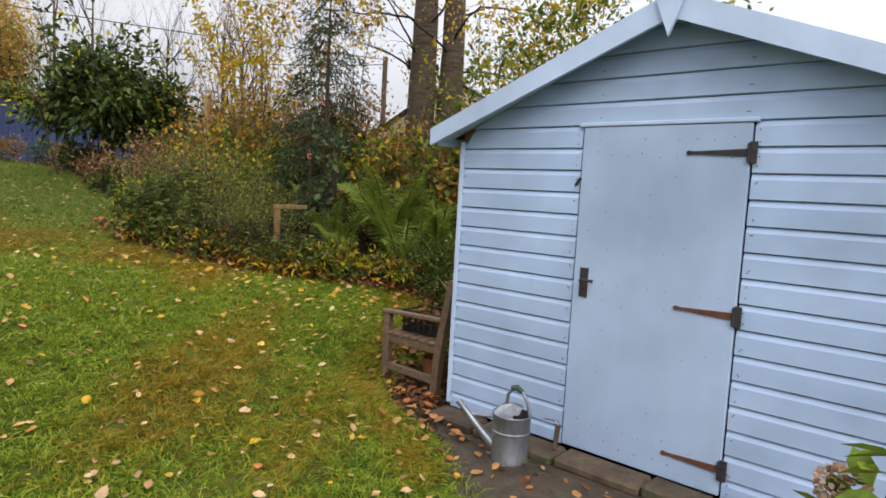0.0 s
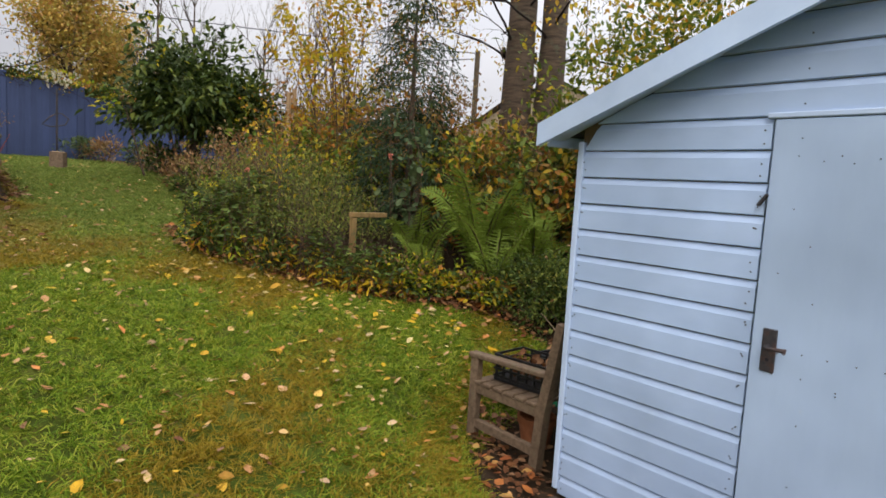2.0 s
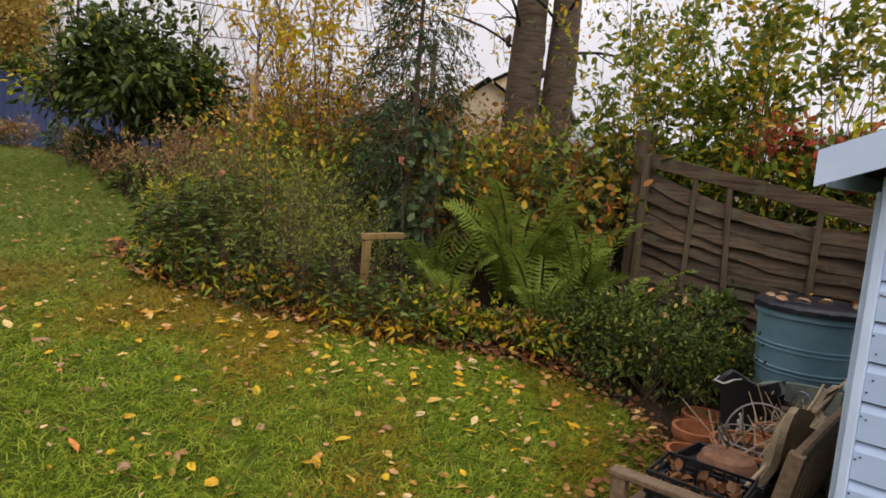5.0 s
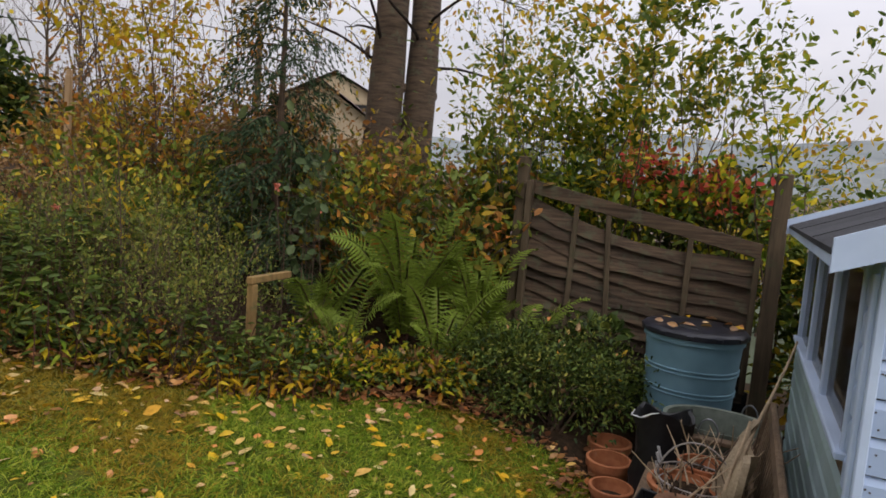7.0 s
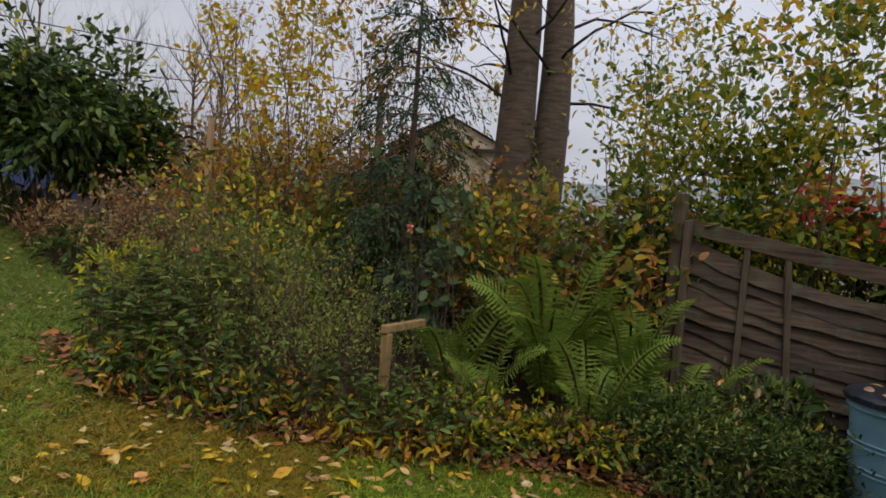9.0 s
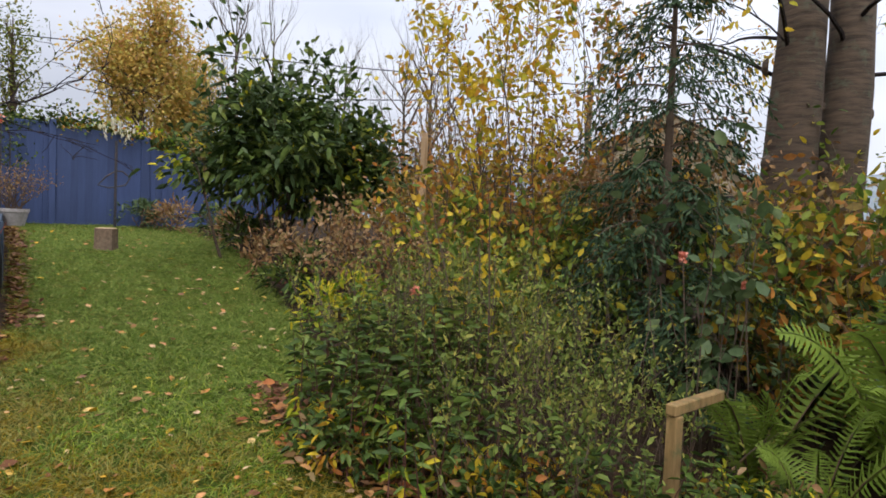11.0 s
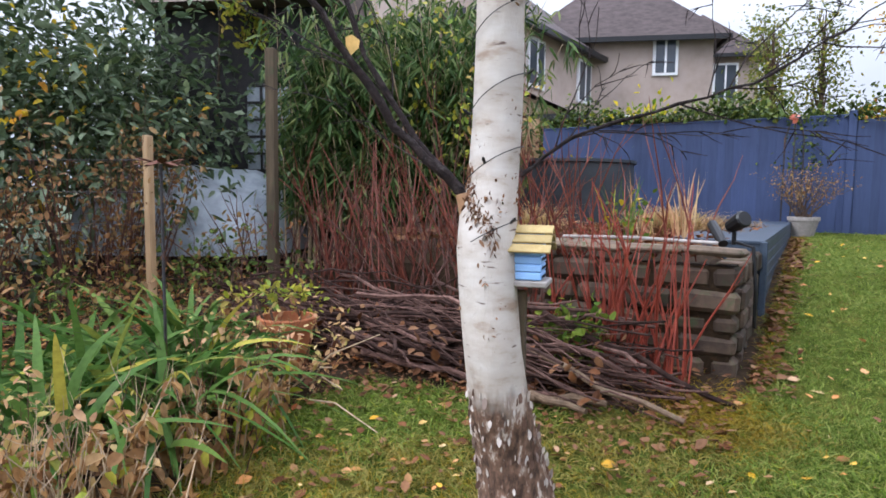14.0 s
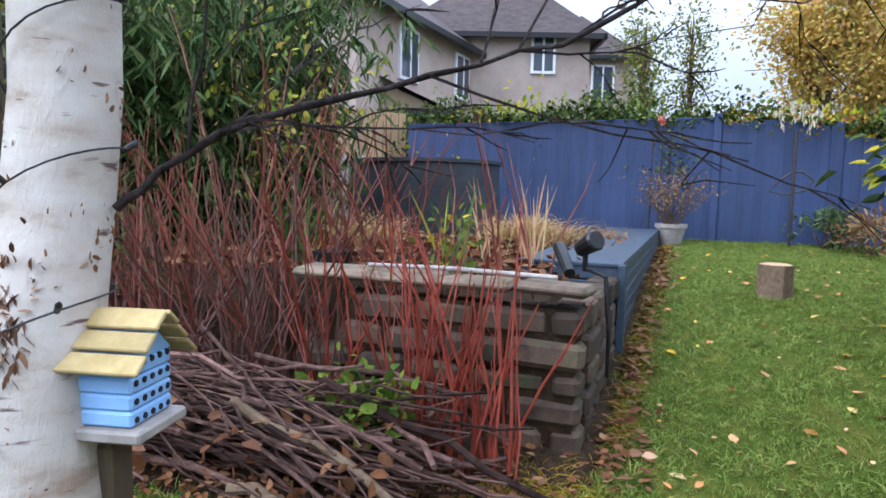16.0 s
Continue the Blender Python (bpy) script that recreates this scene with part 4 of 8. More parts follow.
        for y in (0.8, 1.75):
            g = Geo()
            k = rise * (y + 0.13) / (depth + 0.25)
            v = [(0, y, apex + 0.0685), (ex, y, ez + th + 0.0015 + k), (ex, y + 0.012, ez + th + 0.0015 + k), (0, y + 0.012, apex + 0.0685)]
            g.add(v + [(a, b, c + 0.003) for a, b, c in v], [(4, 5, 6, 7), (0, 1, 5, 4), (1, 2, 6, 5), (2, 3, 7, 6)])
            part("felt_lap", g, M_FELT, roof)
        for yb, nm2 in ((-0.155, "barge_board"), (depth + 0.12, "barge_board")):
            k = rise if yb > 0 else 0.0
            a = [(0, apex + 0.08), (0, apex - 0.045), (ex * 1.01, ez - 0.045 + k), (ex * 1.01, ez + 0.062 + k)]
            part(nm2, Geo().prism(a, 0.022, pose(0, yb, 0)), M_PAINT_TRIM, shed)
        part("eave_fascia", Geo().box((sx * (hw + 0.125), depth / 2, ez - 0.012 + rise / 2), (0.02, depth + 0.2, 0.06), 0.003, pose(0, 0, 0, 1.05)), M_PAINT_TRIM, shed)
        sof = [(0, -0.132, apex + 0.030), (ex * 0.985, -0.132, ez - 0.012), (ex * 0.985, -0.006, ez - 0.012), (0, -0.006, apex + 0.030)]
        g = Geo()
        g.add(sof + [(x, y, z + 0.010) for x, y, z in sof], [(0, 1, 2, 3), (7, 6, 5, 4), (0, 4, 5, 1), (1, 5, 6, 2), (2, 6, 7, 3), (3, 7, 4, 0)])
        part("soffit_board", g, M_PAINT_TRIM, shed)
        part("wall_plate", Geo().box((sx * (hw - 0.02), depth / 2, eave + 0.035), (0.05, depth - 0.04, 0.13), 0.003), M_PAINT_TRIM, shed)
    part("finial", Geo().prism([(-0.075, apex + 0.05), (-0.052, apex + 0.085), (0.052, apex + 0.085), (0.075, apex + 0.05), (0.0, apex - 0.14)], 0.02, pose(0, -0.178, 0)), M_PAINT_TRIM, shed, "pointed apex finial")


build_shed()


# ---- things beside the shed ----
def build_can():
    can = thing("watering_can", "dented galvanised steel watering can on the concrete", "watering can", (-1.83, 2.86, 0.028), 20)
    part("body", Geo().lathe([(0.0, 0.004), (0.098, 0.004), (0.102, 0.0), (0.104, 0.01), (0.1, 0.02), (0.103, 0.16), (0.107, 0.163), (0.107, 0.171), (0.103, 0.175), (0.106, 0.255), (0.109, 0.26), (0.107, 0.265), (0.101, 0.26), (0.098, 0.03), (0.0, 0.02)], 28), M_GALV, can, smooth=True)
    g = Geo().lathe([(0.105, 0.0), (0.06, 0.045), (0.0, 0.058)], 20)
    g.v = [(x, y, z if y > -0.02 else z * 0.25) for x, y, z in g.v]
    g.f = [f for f in g.f if sum(g.v[i][0] for i in f) / len(f) < 0.03]
    g.v = [(x, y, z + 0.258) for x, y, z in g.v]
    part("hood", g, M_GALV, can, smooth=True)
    part("spout", Geo().tube([(-0.09, 0, 0.06), (-0.17, 0, 0.13), (-0.30, 0, 0.265)], [0.034, 0.024, 0.014], 14), M_GALV, can, smooth=True)
    part("spout_rim", Geo().tube([(-0.295, 0, 0.26), (-0.315, 0, 0.28)], [0.018, 0.019], 14), M_GALV, can)
    part("brace", Geo().tube([(-0.1, 0, 0.225), (-0.235, 0, 0.215)], 0.011, 8), M_GALV, can)
    part("carry_handle", Geo().tube([(-0.035, 0, 0.29), (-0.03, 0, 0.36), (0.0, 0, 0.405), (0.045, 0, 0.395), (0.085, 0, 0.33), (0.1, 0, 0.24)], 0.009, 8), M_GALV, can, smooth=True)
    part("grip", Geo().tube([(-0.012, 0, 0.40), (0.018, 0, 0.408), (0.05, 0, 0.388)], [0.015, 0.017, 0.014], 10), surface("green_grip", (0.02, 0.05, 0.03), (0.04, 0.08, 0.05), 20), can, "worn green grip", smooth=True)
    tool = thing("hand_fork", "small hand tool with a worn wooden handle leaning on the shed", "hand tool", (-1.66, 3.05, 0.09), 0)
    part("handle", Geo().tube([(0, 0, 0), (0.0, 0.02, 0.13)], [0.013, 0.016], 8), M_POST, tool)
    part("shaft", Geo().tube([(0.0, 0.02, 0.13), (-0.03, 0.025, 0.15), (-0.09, 0.02, 0.145)], 0.007, 6), M_GALV, tool)


build_can()


def plant_pot(r, h, at, mat=M_TERRA, label="terracotta flower pot with a thick rim", saucer=False, name="flower_pot", group="pots beside the shed"):
    p = thing(name, label, "flower pot", at, 0, group)
    part("pot_body", Geo().lathe([(0, 0.0), (r * 0.68, 0.0), (r * 0.70, 0.005), (r * 0.93, h * 0.8), (r * 0.86, h * 0.8), (r * 0.6, 0.02), (0, 0.02)], 26), mat, p, smooth=True)
    part("rim", Geo().lathe([(r * 0.9, h * 0.78), (r, h * 0.79), (r * 1.02, h * 0.98), (r * 0.99, h), (r * 0.88, h), (r * 0.86, h * 0.8)], 26), mat, p, smooth=True)
    part("potting_soil", Geo().lathe([(0, h * 0.62), (r * 0.84, h * 0.60)], 20), M_SOIL, p, "dark damp soil")
    return p


def build_bench():
    b = thing("garden_bench", "weathered teak garden bench loaded with pots and trays", "bench", (-3.08, 3.37, 0.0))
    L, fx, bx = 1.62, -0.30, 0.26
    for y in (0.03, L - 0.03):
        part("front_leg", Geo().box((fx, y, 0.27), (0.062, 0.055, 0.54), 0.006), M_TEAK, b)
        part("back_leg", Geo().tube([(bx - 0.05, y, 0.0), (bx - 0.02, y, 0.35), (bx + 0.07, y, 0.86)], [0.04, 0.042, 0.036], 4), M_TEAK, b)
        part("arm_rest", Geo().box((-0.045, y, 0.555), (0.60, 0.07, 0.03), 0.006, pose(0, 0, 0, 0, -2)), M_TEAK, b)
        part("stretcher", Geo().box((-0.03, y, 0.12), (0.5, 0.04, 0.055), 0.005, pose(0, 0, 0, 0, 1)), M_TEAK, b)
        part("side_rail", Geo().box((-0.03, y, 0.345), (0.5, 0.04, 0.06), 0.005), M_TEAK, b)
    part("front_rail", Geo().box((fx + 0.01, L / 2, 0.345), (0.03, L - 0.1, 0.06), 0.005), M_TEAK, b)
    for i in range(6):
        part("seat_slat", Geo().box((fx + 0.03 + i * 0.088, L / 2, 0.385), (0.07, L, 0.02), 0.004), M_TEAK, b)
    lean = pose(0, 0, 0, 0, 9)
    part("top_rail", Geo().box((bx + 0.065, L / 2, 0.83), (0.035, L - 0.06, 0.075), 0.01, lean), M_TEAK, b)
    part("lower_back_rail", Geo().box((bx + 0.0, L / 2, 0.46), (0.03, L - 0.06, 0.05), 0.006, lean), M_TEAK, b)
    for i in range(19):
        part("back_slat", Geo().box((bx + 0.033, 0.09 + i * (L - 0.18) / 18, 0.645), (0.014, 0.032, 0.33), 0.003, lean), M_TEAK, b)

    sx, sy, sz = -3.08, 3.37, 0.396
    # black crate of bulbs
    c = thing("plastic_crate", "black mesh plastic crate full of dry bulbs", "crate", (sx - 0.05, sy + 0.26, sz + 0.002), 4)
    part("crate_base", Geo().box((0, 0, 0.01), (0.38, 0.28, 0.02), 0.004), M_BLACKPL, c)
    for s in (-1, 1):
        for z in (0.03, 0.075, 0.12, 0.16):
            part("rail", Geo().box((0, s * 0.135, z), (0.38, 0.01, 0.014)), M_BLACKPL, c)
            part("rail", Geo().box((s * 0.185, 0, z), (0.01, 0.27, 0.014)), M_BLACKPL, c)
        for i in range(7):
            part("upright", Geo().box((-0.17 + i * 0.057, s * 0.136, 0.09), (0.012, 0.012, 0.15)), M_BLACKPL, c)
    rng = np.random.default_rng(21)
    n = 110
    me = leaves("dry_bulbs", np.c_[rng.uniform(-0.16, 0.16, n), rng.uniform(-0.11, 0.11, n), rng.uniform(0.04, 0.15, n)], rng.normal(size=(n, 3)), 0.03 + 0.03 * rng.random(n), L_LITTER, 0.8)
    tagged(part("bulb_fill", me, None, c, "brown papery bulbs and leaves"), kind="stuff")
    # black trays
    for i, (x, y, z, a) in enumerate(((-0.04, 0.66, 0.0, 8), (-0.06, 0.64, 0.055, -5))):
        t = thing("seed_tray", "black plastic seed tray", "seed tray", (sx + x, sy + y, sz + z), a, "trays on the bench")
        part("tray_base", Geo().box((0, 0, 0.006), (0.40, 0.26, 0.008), 0.002), M_BLACKPL, t)
        for s in (-1, 1):
            part("tray_side", Geo().box((0, s * 0.13, 0.03), (0.42, 0.012, 0.05), 0.004, pose(0, 0, 0, s * 12)), M_BLACKPL, t)
            part("tray_side", Geo().box((s * 0.2, 0, 0.03), (0.012, 0.26, 0.05), 0.004, pose(0, 0, 0, 0, s * 12)), M_BLACKPL, t)
    single("terracotta_saucer", Geo().lathe([(0, 0.05), (0.10, 0.046), (0.115, 0.04), (0.135, 0.0), (0.125, 0.0), (0.1, 0.034), (0, 0.036)], 24), surface("brown_saucer_clay", (0.15, 0.07, 0.038), (0.27, 0.135, 0.075), 20, rough=0.85, big=5, bumps=0.3), "brown terracotta saucer upturned on the trays", "saucer", (sx - 0.06, sy + 0.62, sz + 0.112), group="pots on the bench")
    # sacking over the bench back
    g = Geo()
    v = []
    for i in range(13):
        for j in range(10):
            u, w = i / 12, j / 9
            v.append((0.05 + 0.15 * w + 0.025 * math.sin(u * 17 + w * 4), u * 0.62 + 0.05 * math.sin(w * 6 + u * 3), 0.02 + 0.46 * w * (0.82 + 0.18 * math.sin(u * 7 + 1))))
    nv = len(v)
    v += [(x + 0.028, y + 0.006, z) for x, y, z in v]
    f = [(i * 10 + j, i * 10 + j + 1, i * 10 + j + 11, i * 10 + j + 10) for i in range(12) for j in range(9)]
    f += [tuple(nv + k for k in reversed(q)) for q in f]
    rim = [i * 10 for i in range(13)] + [120 + j for j in range(1, 10)] + [i * 10 + 9 for i in range(11, -1, -1)] + [j for j in range(8, 0, -1)]
    f += [(a, b2, nv + b2, nv + a) for a, b2 in zip(rim, rim[1:] + rim[:1])]
    g.add(v, f)
    single("hessian_sacking", g, surface("hessian", (0.28, 0.21, 0.13), (0.48, 0.38, 0.26), 60, rough=0.95, big=6, bumps=0.7, gloss=0.1), "crumpled beige sacking bundled against the bench back", "sacking", (sx, sy + 0.5, sz), smooth=True)
    plant_pot(0.19, 0.12, (sx - 0.06, sy + 0.95, sz), label="wide shallow terracotta bowl", group="pots on the bench")
    plant_pot(0.13, 0.14, (sx + 0.0, sy + 1.25, sz), label="terracotta pot full of dry stems", group="pots on the bench")
    plant_pot(0.12, 0.2, (sx - 0.02, sy + 0.3, 0.0), label="terracotta pot under the bench", group="pots on the bench")
    t = thing("black_bucket", "black plastic bucket pushed under the bench", "bucket", (sx - 0.02, sy + 0.72, 0.0))
    part("bucket_body", Geo().lathe([(0, 0.004), (0.11, 0.0), (0.15, 0.24), (0.14, 0.24), (0.1, 0.02), (0, 0.02)], 20), M_BLACKPL, t, smooth=True)
    part("bucket_rim", Geo().lathe([(0.15, 0.23), (0.158, 0.235), (0.158, 0.25), (0.14, 0.25), (0.14, 0.23)], 20), M_BLACKPL, t)
    # wire hanging basket with its hoop
    k = thing("wire_basket", "pale rusty wire hanging basket", "hanging basket", (sx - 0.02, sy + 0.98, sz + 0.05))
    hoop = [(0.19 * math.cos(a), 0.02, 0.04 + 0.24 * math.sin(a)) for a in np.linspace(0, math.pi, 18)]
    part("hoop", Geo().tube(hoop, 0.005, 6), M_GREYWOOD, k)
    for r, z in ((0.2, 0.10), (0.18, 0.05), (0.14, 0.0)):
        part("ring", Geo().tube([(r * math.cos(a), r * math.sin(a), z) for a in np.linspace(0, 6.283, 25)], 0.004, 5), M_GREYWOOD, k)
    for i in range(18):
        a = i * 6.283 / 18
        for s in (-1, 1):
            part("wire", Geo().tube([(0.2 * math.cos(a), 0.2 * math.sin(a), 0.10), (0.18 * math.cos(a + s * 0.17), 0.18 * math.sin(a + s * 0.17), 0.05), (0.14 * math.cos(a + s * 0.34), 0.14 * math.sin(a + s * 0.34), 0)], 0.0025, 4), M_GREYWOOD, k)
    # stems and canes
    s = thing("dry_stem_bundle", "tangle of dry pale stems lying on the bench", "stems", (sx, sy + 1.1, sz))
    r = random.Random(8)
    for i in range(60):
        x0, y0 = r.uniform(-0.2, 0.24), r.uniform(-0.4, 0.4)
        p = Vector((x0, y0, r.uniform(0.02, 0.12)))
        d = Vector((r.uniform(-0.5, 0.5), r.uniform(-0.8, 0.8), r.uniform(0.1, 0.75))).normalized()
        l = r.uniform(0.18, 0.42)
        q = p + d * l * 0.5 + Vector((r.uniform(-0.03, 0.03), 0, 0.02))
        part("stem", Geo().tube([p, q, p + d * l], [0.005 * (0.5 + r.random()), 0.004, 0.002], 5), M_CANE if i % 3 else M_TWIG, s)
    for a, e in (((-3.05, 3.62, 0.42), (-2.655, 5.25, 1.20)), ((-3.0, 3.95, 0.40), (-2.88, 4.4, 0.9))):
        a, e = Vector(a), Vector(e)
        pts = [a + (e - a) * u + Vector((math.sin(u * 9) * 0.006, 0, math.sin(u * 5) * 0.008)) for u in np.linspace(0, 1, 8)]
        single("bamboo_cane", Geo().tube(pts, [0.010, 0.009, 0.010, 0.009, 0.009, 0.008, 0.008, 0.006], 7), M_CANE, "pale dry cane leaning across the bench to the shed", "cane", group="canes on the bench")
    # compost bag
    bag = thing("compost_bag", "half-empty black compost bag with white print", "compost bag", (-3.33, 4.93, 0.005), 25)
    g = Geo()
    prof = [(0.0, 0.15), (0.1, 0.165), (0.28, 0.16), (0.46, 0.15), (0.6, 0.155), (0.67, 0.17), (0.66, 0.15), (0.55, 0.13)]
    n = 22
    v = []
    for z, rr in prof:
        for i in range(n):
            a = 6.283 * i / n
            w = 1 + 0.10 * math.sin(a * 5 + z * 17) + 0.06 * math.sin(a * 9 - z * 30)
            v.append((rr * w * math.cos(a) * 1.05, rr * w * math.sin(a) * 0.75, z + 0.035 * math.sin(a * 3 + 1) * (z > 0.4)))
    g.add(v, [(i * n + k2, i * n + (k2 + 1) % n, (i + 1) * n + (k2 + 1) % n, (i + 1) * n + k2) for i in range(len(prof) - 1) for k2 in range(n)])
    part("sack", g, M_BLACKPL, bag, smooth=True)
    edge = [(v[5 * n + i][0] * 1.01, v[5 * n + i][1] * 1.01, v[5 * n + i][2] + 0.005) for i in list(range(n)) + [0]]
    part("white_edge", Geo().tube(edge[10:16], [0.002, 0.006, 0.004, 0.008, 0.005, 0.002], 5), M_WHITEPL, bag, "white turned-out lining edge")
    for i, (z, w) in enumerate(((0.46, 0.10), (0.41, 0.13), (0.36, 0.12), (0.30, 0.07))):
        part("print_bar", Geo().box((-0.05, -0.128, z), (w, 0.012, 0.014), 0.002, pose(0, 0, 0, 0, 70, 12)), M_WHITEPL, bag, "white print")
    single("blue_plastic_bag", Geo().lathe([(0.0, 0.0), (0.07, 0.0), (0.075, 0.05), (0.04, 0.09), (0, 0.1)], 9, (0, 0, 0), 1.2, 0.7), M_BLUEPL, "crumpled bright blue plastic packet", "packet", (-3.42, 4.55, 0.005), 20)
    single("green_plastic_bag", Geo().lathe([(0.0, 0.0), (0.08, 0.0), (0.07, 0.06), (0.03, 0.1), (0, 0.105)], 9, (0, 0, 0), 1.1, 0.8), M_GREENPL, "crumpled green plastic packet", "packet", (-3.46, 4.35, 0.005), 60)
    # zinc tub behind the bench
    tub = thing("zinc_tub", "old oval zinc tub gone greenish grey", "tub", (-3.02, 5.28, 0.0), 0)
    part("tub_body", Geo().lathe([(0, 0.01), (0.24, 0.0), (0.25, 0.01), (0.31, 0.57), (0.325, 0.575), (0.325, 0.595), (0.30, 0.59), (0.24, 0.03), (0, 0.03)], 32, sx=1.1, sy=0.85), M_TUB, tub, smooth=True)
    for a, e in ((60, 0), (-100, 0)):
        h = [(0.06 * math.cos(u), 0, 0.10 * math.sin(u)) for u in np.linspace(0, math.pi, 10)]
        g = Geo().tube(h, 0.006, 6)
        o = part("tub_handle", g, M_GALV, tub)
        o.matrix_basis = pose(0.34 * math.cos(radians(a)), 0.27 * math.sin(radians(a)), 0.57, 0, 0, a + 90)


build_bench()
plant_pot(0.155, 0.24, (-3.72, 5.38, 0.01))
plant_pot(0.15, 0.25, (-3.66, 5.06, 0.0))
plant_pot(0.135, 0.2, (-3.58, 4.76, 0.0))
plant_pot(0.15, 0.17, (-3.50, 4.52, 0.0), mat=surface("dark_blue_glaze", (0.008, 0.012, 0.03), (0.015, 0.02, 0.05), 8, rough=0.25, bumps=0.05), label="dark blue glazed bowl-shaped flower pot")


def build_butt():
    b = thing("water_butt", "pale teal plastic water butt with a charcoal lid", "water butt", (-3.28, 5.95, 0.0))
    prof = [(0.0, 0.0), (0.27, 0.0), (0.285, 0.02), (0.30, 0.25), (0.315, 0.50)]
    for z in (0.60, 0.63, 0.76, 0.79):
        prof += [(0.318 + (z - 0.6) * 0.07, z - 0.008), (0.327 + (z - 0.6) * 0.07, z - 0.003), (0.327 + (z - 0.6) * 0.07, z + 0.003), (0.318 + (z - 0.6) * 0.07, z + 0.008)]
    prof += [(0.345, 0.98), (0.362, 0.985), (0.362, 1.03), (0.34, 1.035), (0.33, 1.0), (0.3, 0.3), (0, 0.1)]
    part("barrel", Geo().lathe(prof, 48), M_BUTT, b, smooth=True)
    lid = part("lid", Geo().lathe([(0.0, 1.10), (0.15, 1.10), (0.33, 1.085), (0.365, 1.075), (0.378, 1.06), (0.378, 1.025), (0.362, 1.025), (0.36, 1.05), (0, 1.06)], 48), M_LID, b, "charcoal screw lid with moulded grips", smooth=True)
    for a in (20, 140, 260):
        g = Geo().lathe([(0.0, 0.001), (0.03, 0.001), (0.05, 0.008), (0.055, 0.0)], 16, sx=1.5, sy=0.7)
        o = part("hand_grip", g, M_BLACKPL, lid)
        o.matrix_basis = pose(0.24 * math.cos(radians(a)), 0.24 * math.sin(radians(a)), 1.093, 0, 0, a + 90)
    for i in range(12):
        a = i * 30
        part("lid_lug", Geo().box((0.378 * math.cos(radians(a)), 0.378 * math.sin(radians(a)), 1.045), (0.014, 0.05, 0.03), 0.004, pose(0, 0, 0, 0, 0, a)), M_LID, lid)
    rng = np.random.default_rng(31)
    n = 13
    a, r = rng.random(n) * 6.28, 0.33 * np.sqrt(rng.random(n))
    way = np.c_[rng.normal(size=(n, 2)), rng.normal(size=n) * 0.1]
    me = leaves("leaves_on_lid", np.c_[-3.28 + r * np.cos(a), 5.95 + r * np.sin(a), np.full(n, 1.106)], way, 0.06 + 0.04 * rng.random(n), L_FALLEN, 0.55)
    tagged(new("leaves_on_lid", me), "fallen leaves resting on the water butt lid", "fallen leaves", kind="stuff")


build_butt()


def build_panel_fence():
    f = thing("lap_fence_panel", "old sagging waney-lap fence panel, dark with damp", "fence panel", (-4.86, 6.45, 0.0))
    W = 1.98
    top = lambda u: 2.12 - 0.40 * u - 0.06 * math.sin(u * 3.14)
    bottom = 0.60
    n = 11
    rng = random.Random(14)
    for r in range(n):
        g = Geo()
        v = []
        seg = 14
        ph = rng.uniform(0, 6)
        sag = 0.0 if r < n - 1 else -0.03
        for i in range(seg + 1):
            u = i / seg
            b0 = bottom - 0.30 * u * 0.6
            hgt = (top(u) - 0.17 - 0.045 * math.sin(min(1.0, u * 1.25) * 3.14) - b0) / n
            z1 = b0 + hgt * r + 0.016 * math.sin(u * 11 + ph) + 0.007 * math.sin(u * 31 + ph * 3)
            z2 = b0 + hgt * (r + 1.22) + 0.008 * math.sin(u * 9 + ph * 2) + sag * math.sin(u * 3.14)
            x = 0.02 + u * (W - 0.04)
            bow = 0.012 * math.sin(u * 7 + ph)
            v += [(x, -0.030 + bow, z1), (x, 0.004 + bow, z2), (x, 0.012 + bow, z2), (x, -0.018 + bow, z1)]
        fs = []
        for i in range(seg):
            for k in range(4):
                fs.append((i * 4 + k, i * 4 + (k + 1) % 4, (i + 1) * 4 + (k + 1) % 4, (i + 1) * 4 + k))
        fs += [(0, 1, 2, 3), tuple(seg * 4 + k for k in (3, 2, 1, 0))]
        g.add(v, fs)
        part("lap_board", g, M_OLDWOOD, f)
    for u, tilt in ((0.0, 0), (0.225, 1.0), (0.40, -3.5), (0.735, 0.5), (1.0, 0)):
        zt = top(u) - 0.02
        part("batten", Geo().box((0.03 + u * (W - 0.06), -0.040, (zt + 0.5) / 2), (0.045, 0.022, zt - 0.5), 0.004, pose(0, 0, 0, 0, tilt)), M_POST, f)
    for i in range(2):
        a, e = top(0) - 0.04, top(1) - 0.04
        ang = math.degrees(math.atan2(a - e, W))
        part("top_rail", Geo().box((W / 2, -0.045 + i * 0.06, (a + e) / 2 - 0.02), (W + 0.02, 0.02, 0.12 - i * 0.04), 0.004, pose(0, 0, 0, 0, ang)), M_OLDWOOD, f)
    for x, h, w in ((-4.92, 2.32, 0.10), (-2.79, 2.28, 0.12)):
        p = single("fence_post", Geo().box((0, 0, h / 2 - 0.05), (w, 0.10, h + 0.1), 0.008), M_POST, "square weathered timber fence post", "fence post", (x, 6.43, 0), 0, "posts of the lap fence")
    single("slim_post", Geo().box((0, 0, 1.0), (0.06, 0.06, 2.2), 0.006), M_POST, "slim timber post beside the fence post", "fence post", (-4.83, 6.37, 0), 0, "posts of the lap fence")
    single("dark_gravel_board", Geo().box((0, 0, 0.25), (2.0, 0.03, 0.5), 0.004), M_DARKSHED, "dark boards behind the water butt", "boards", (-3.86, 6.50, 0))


build_panel_fence()

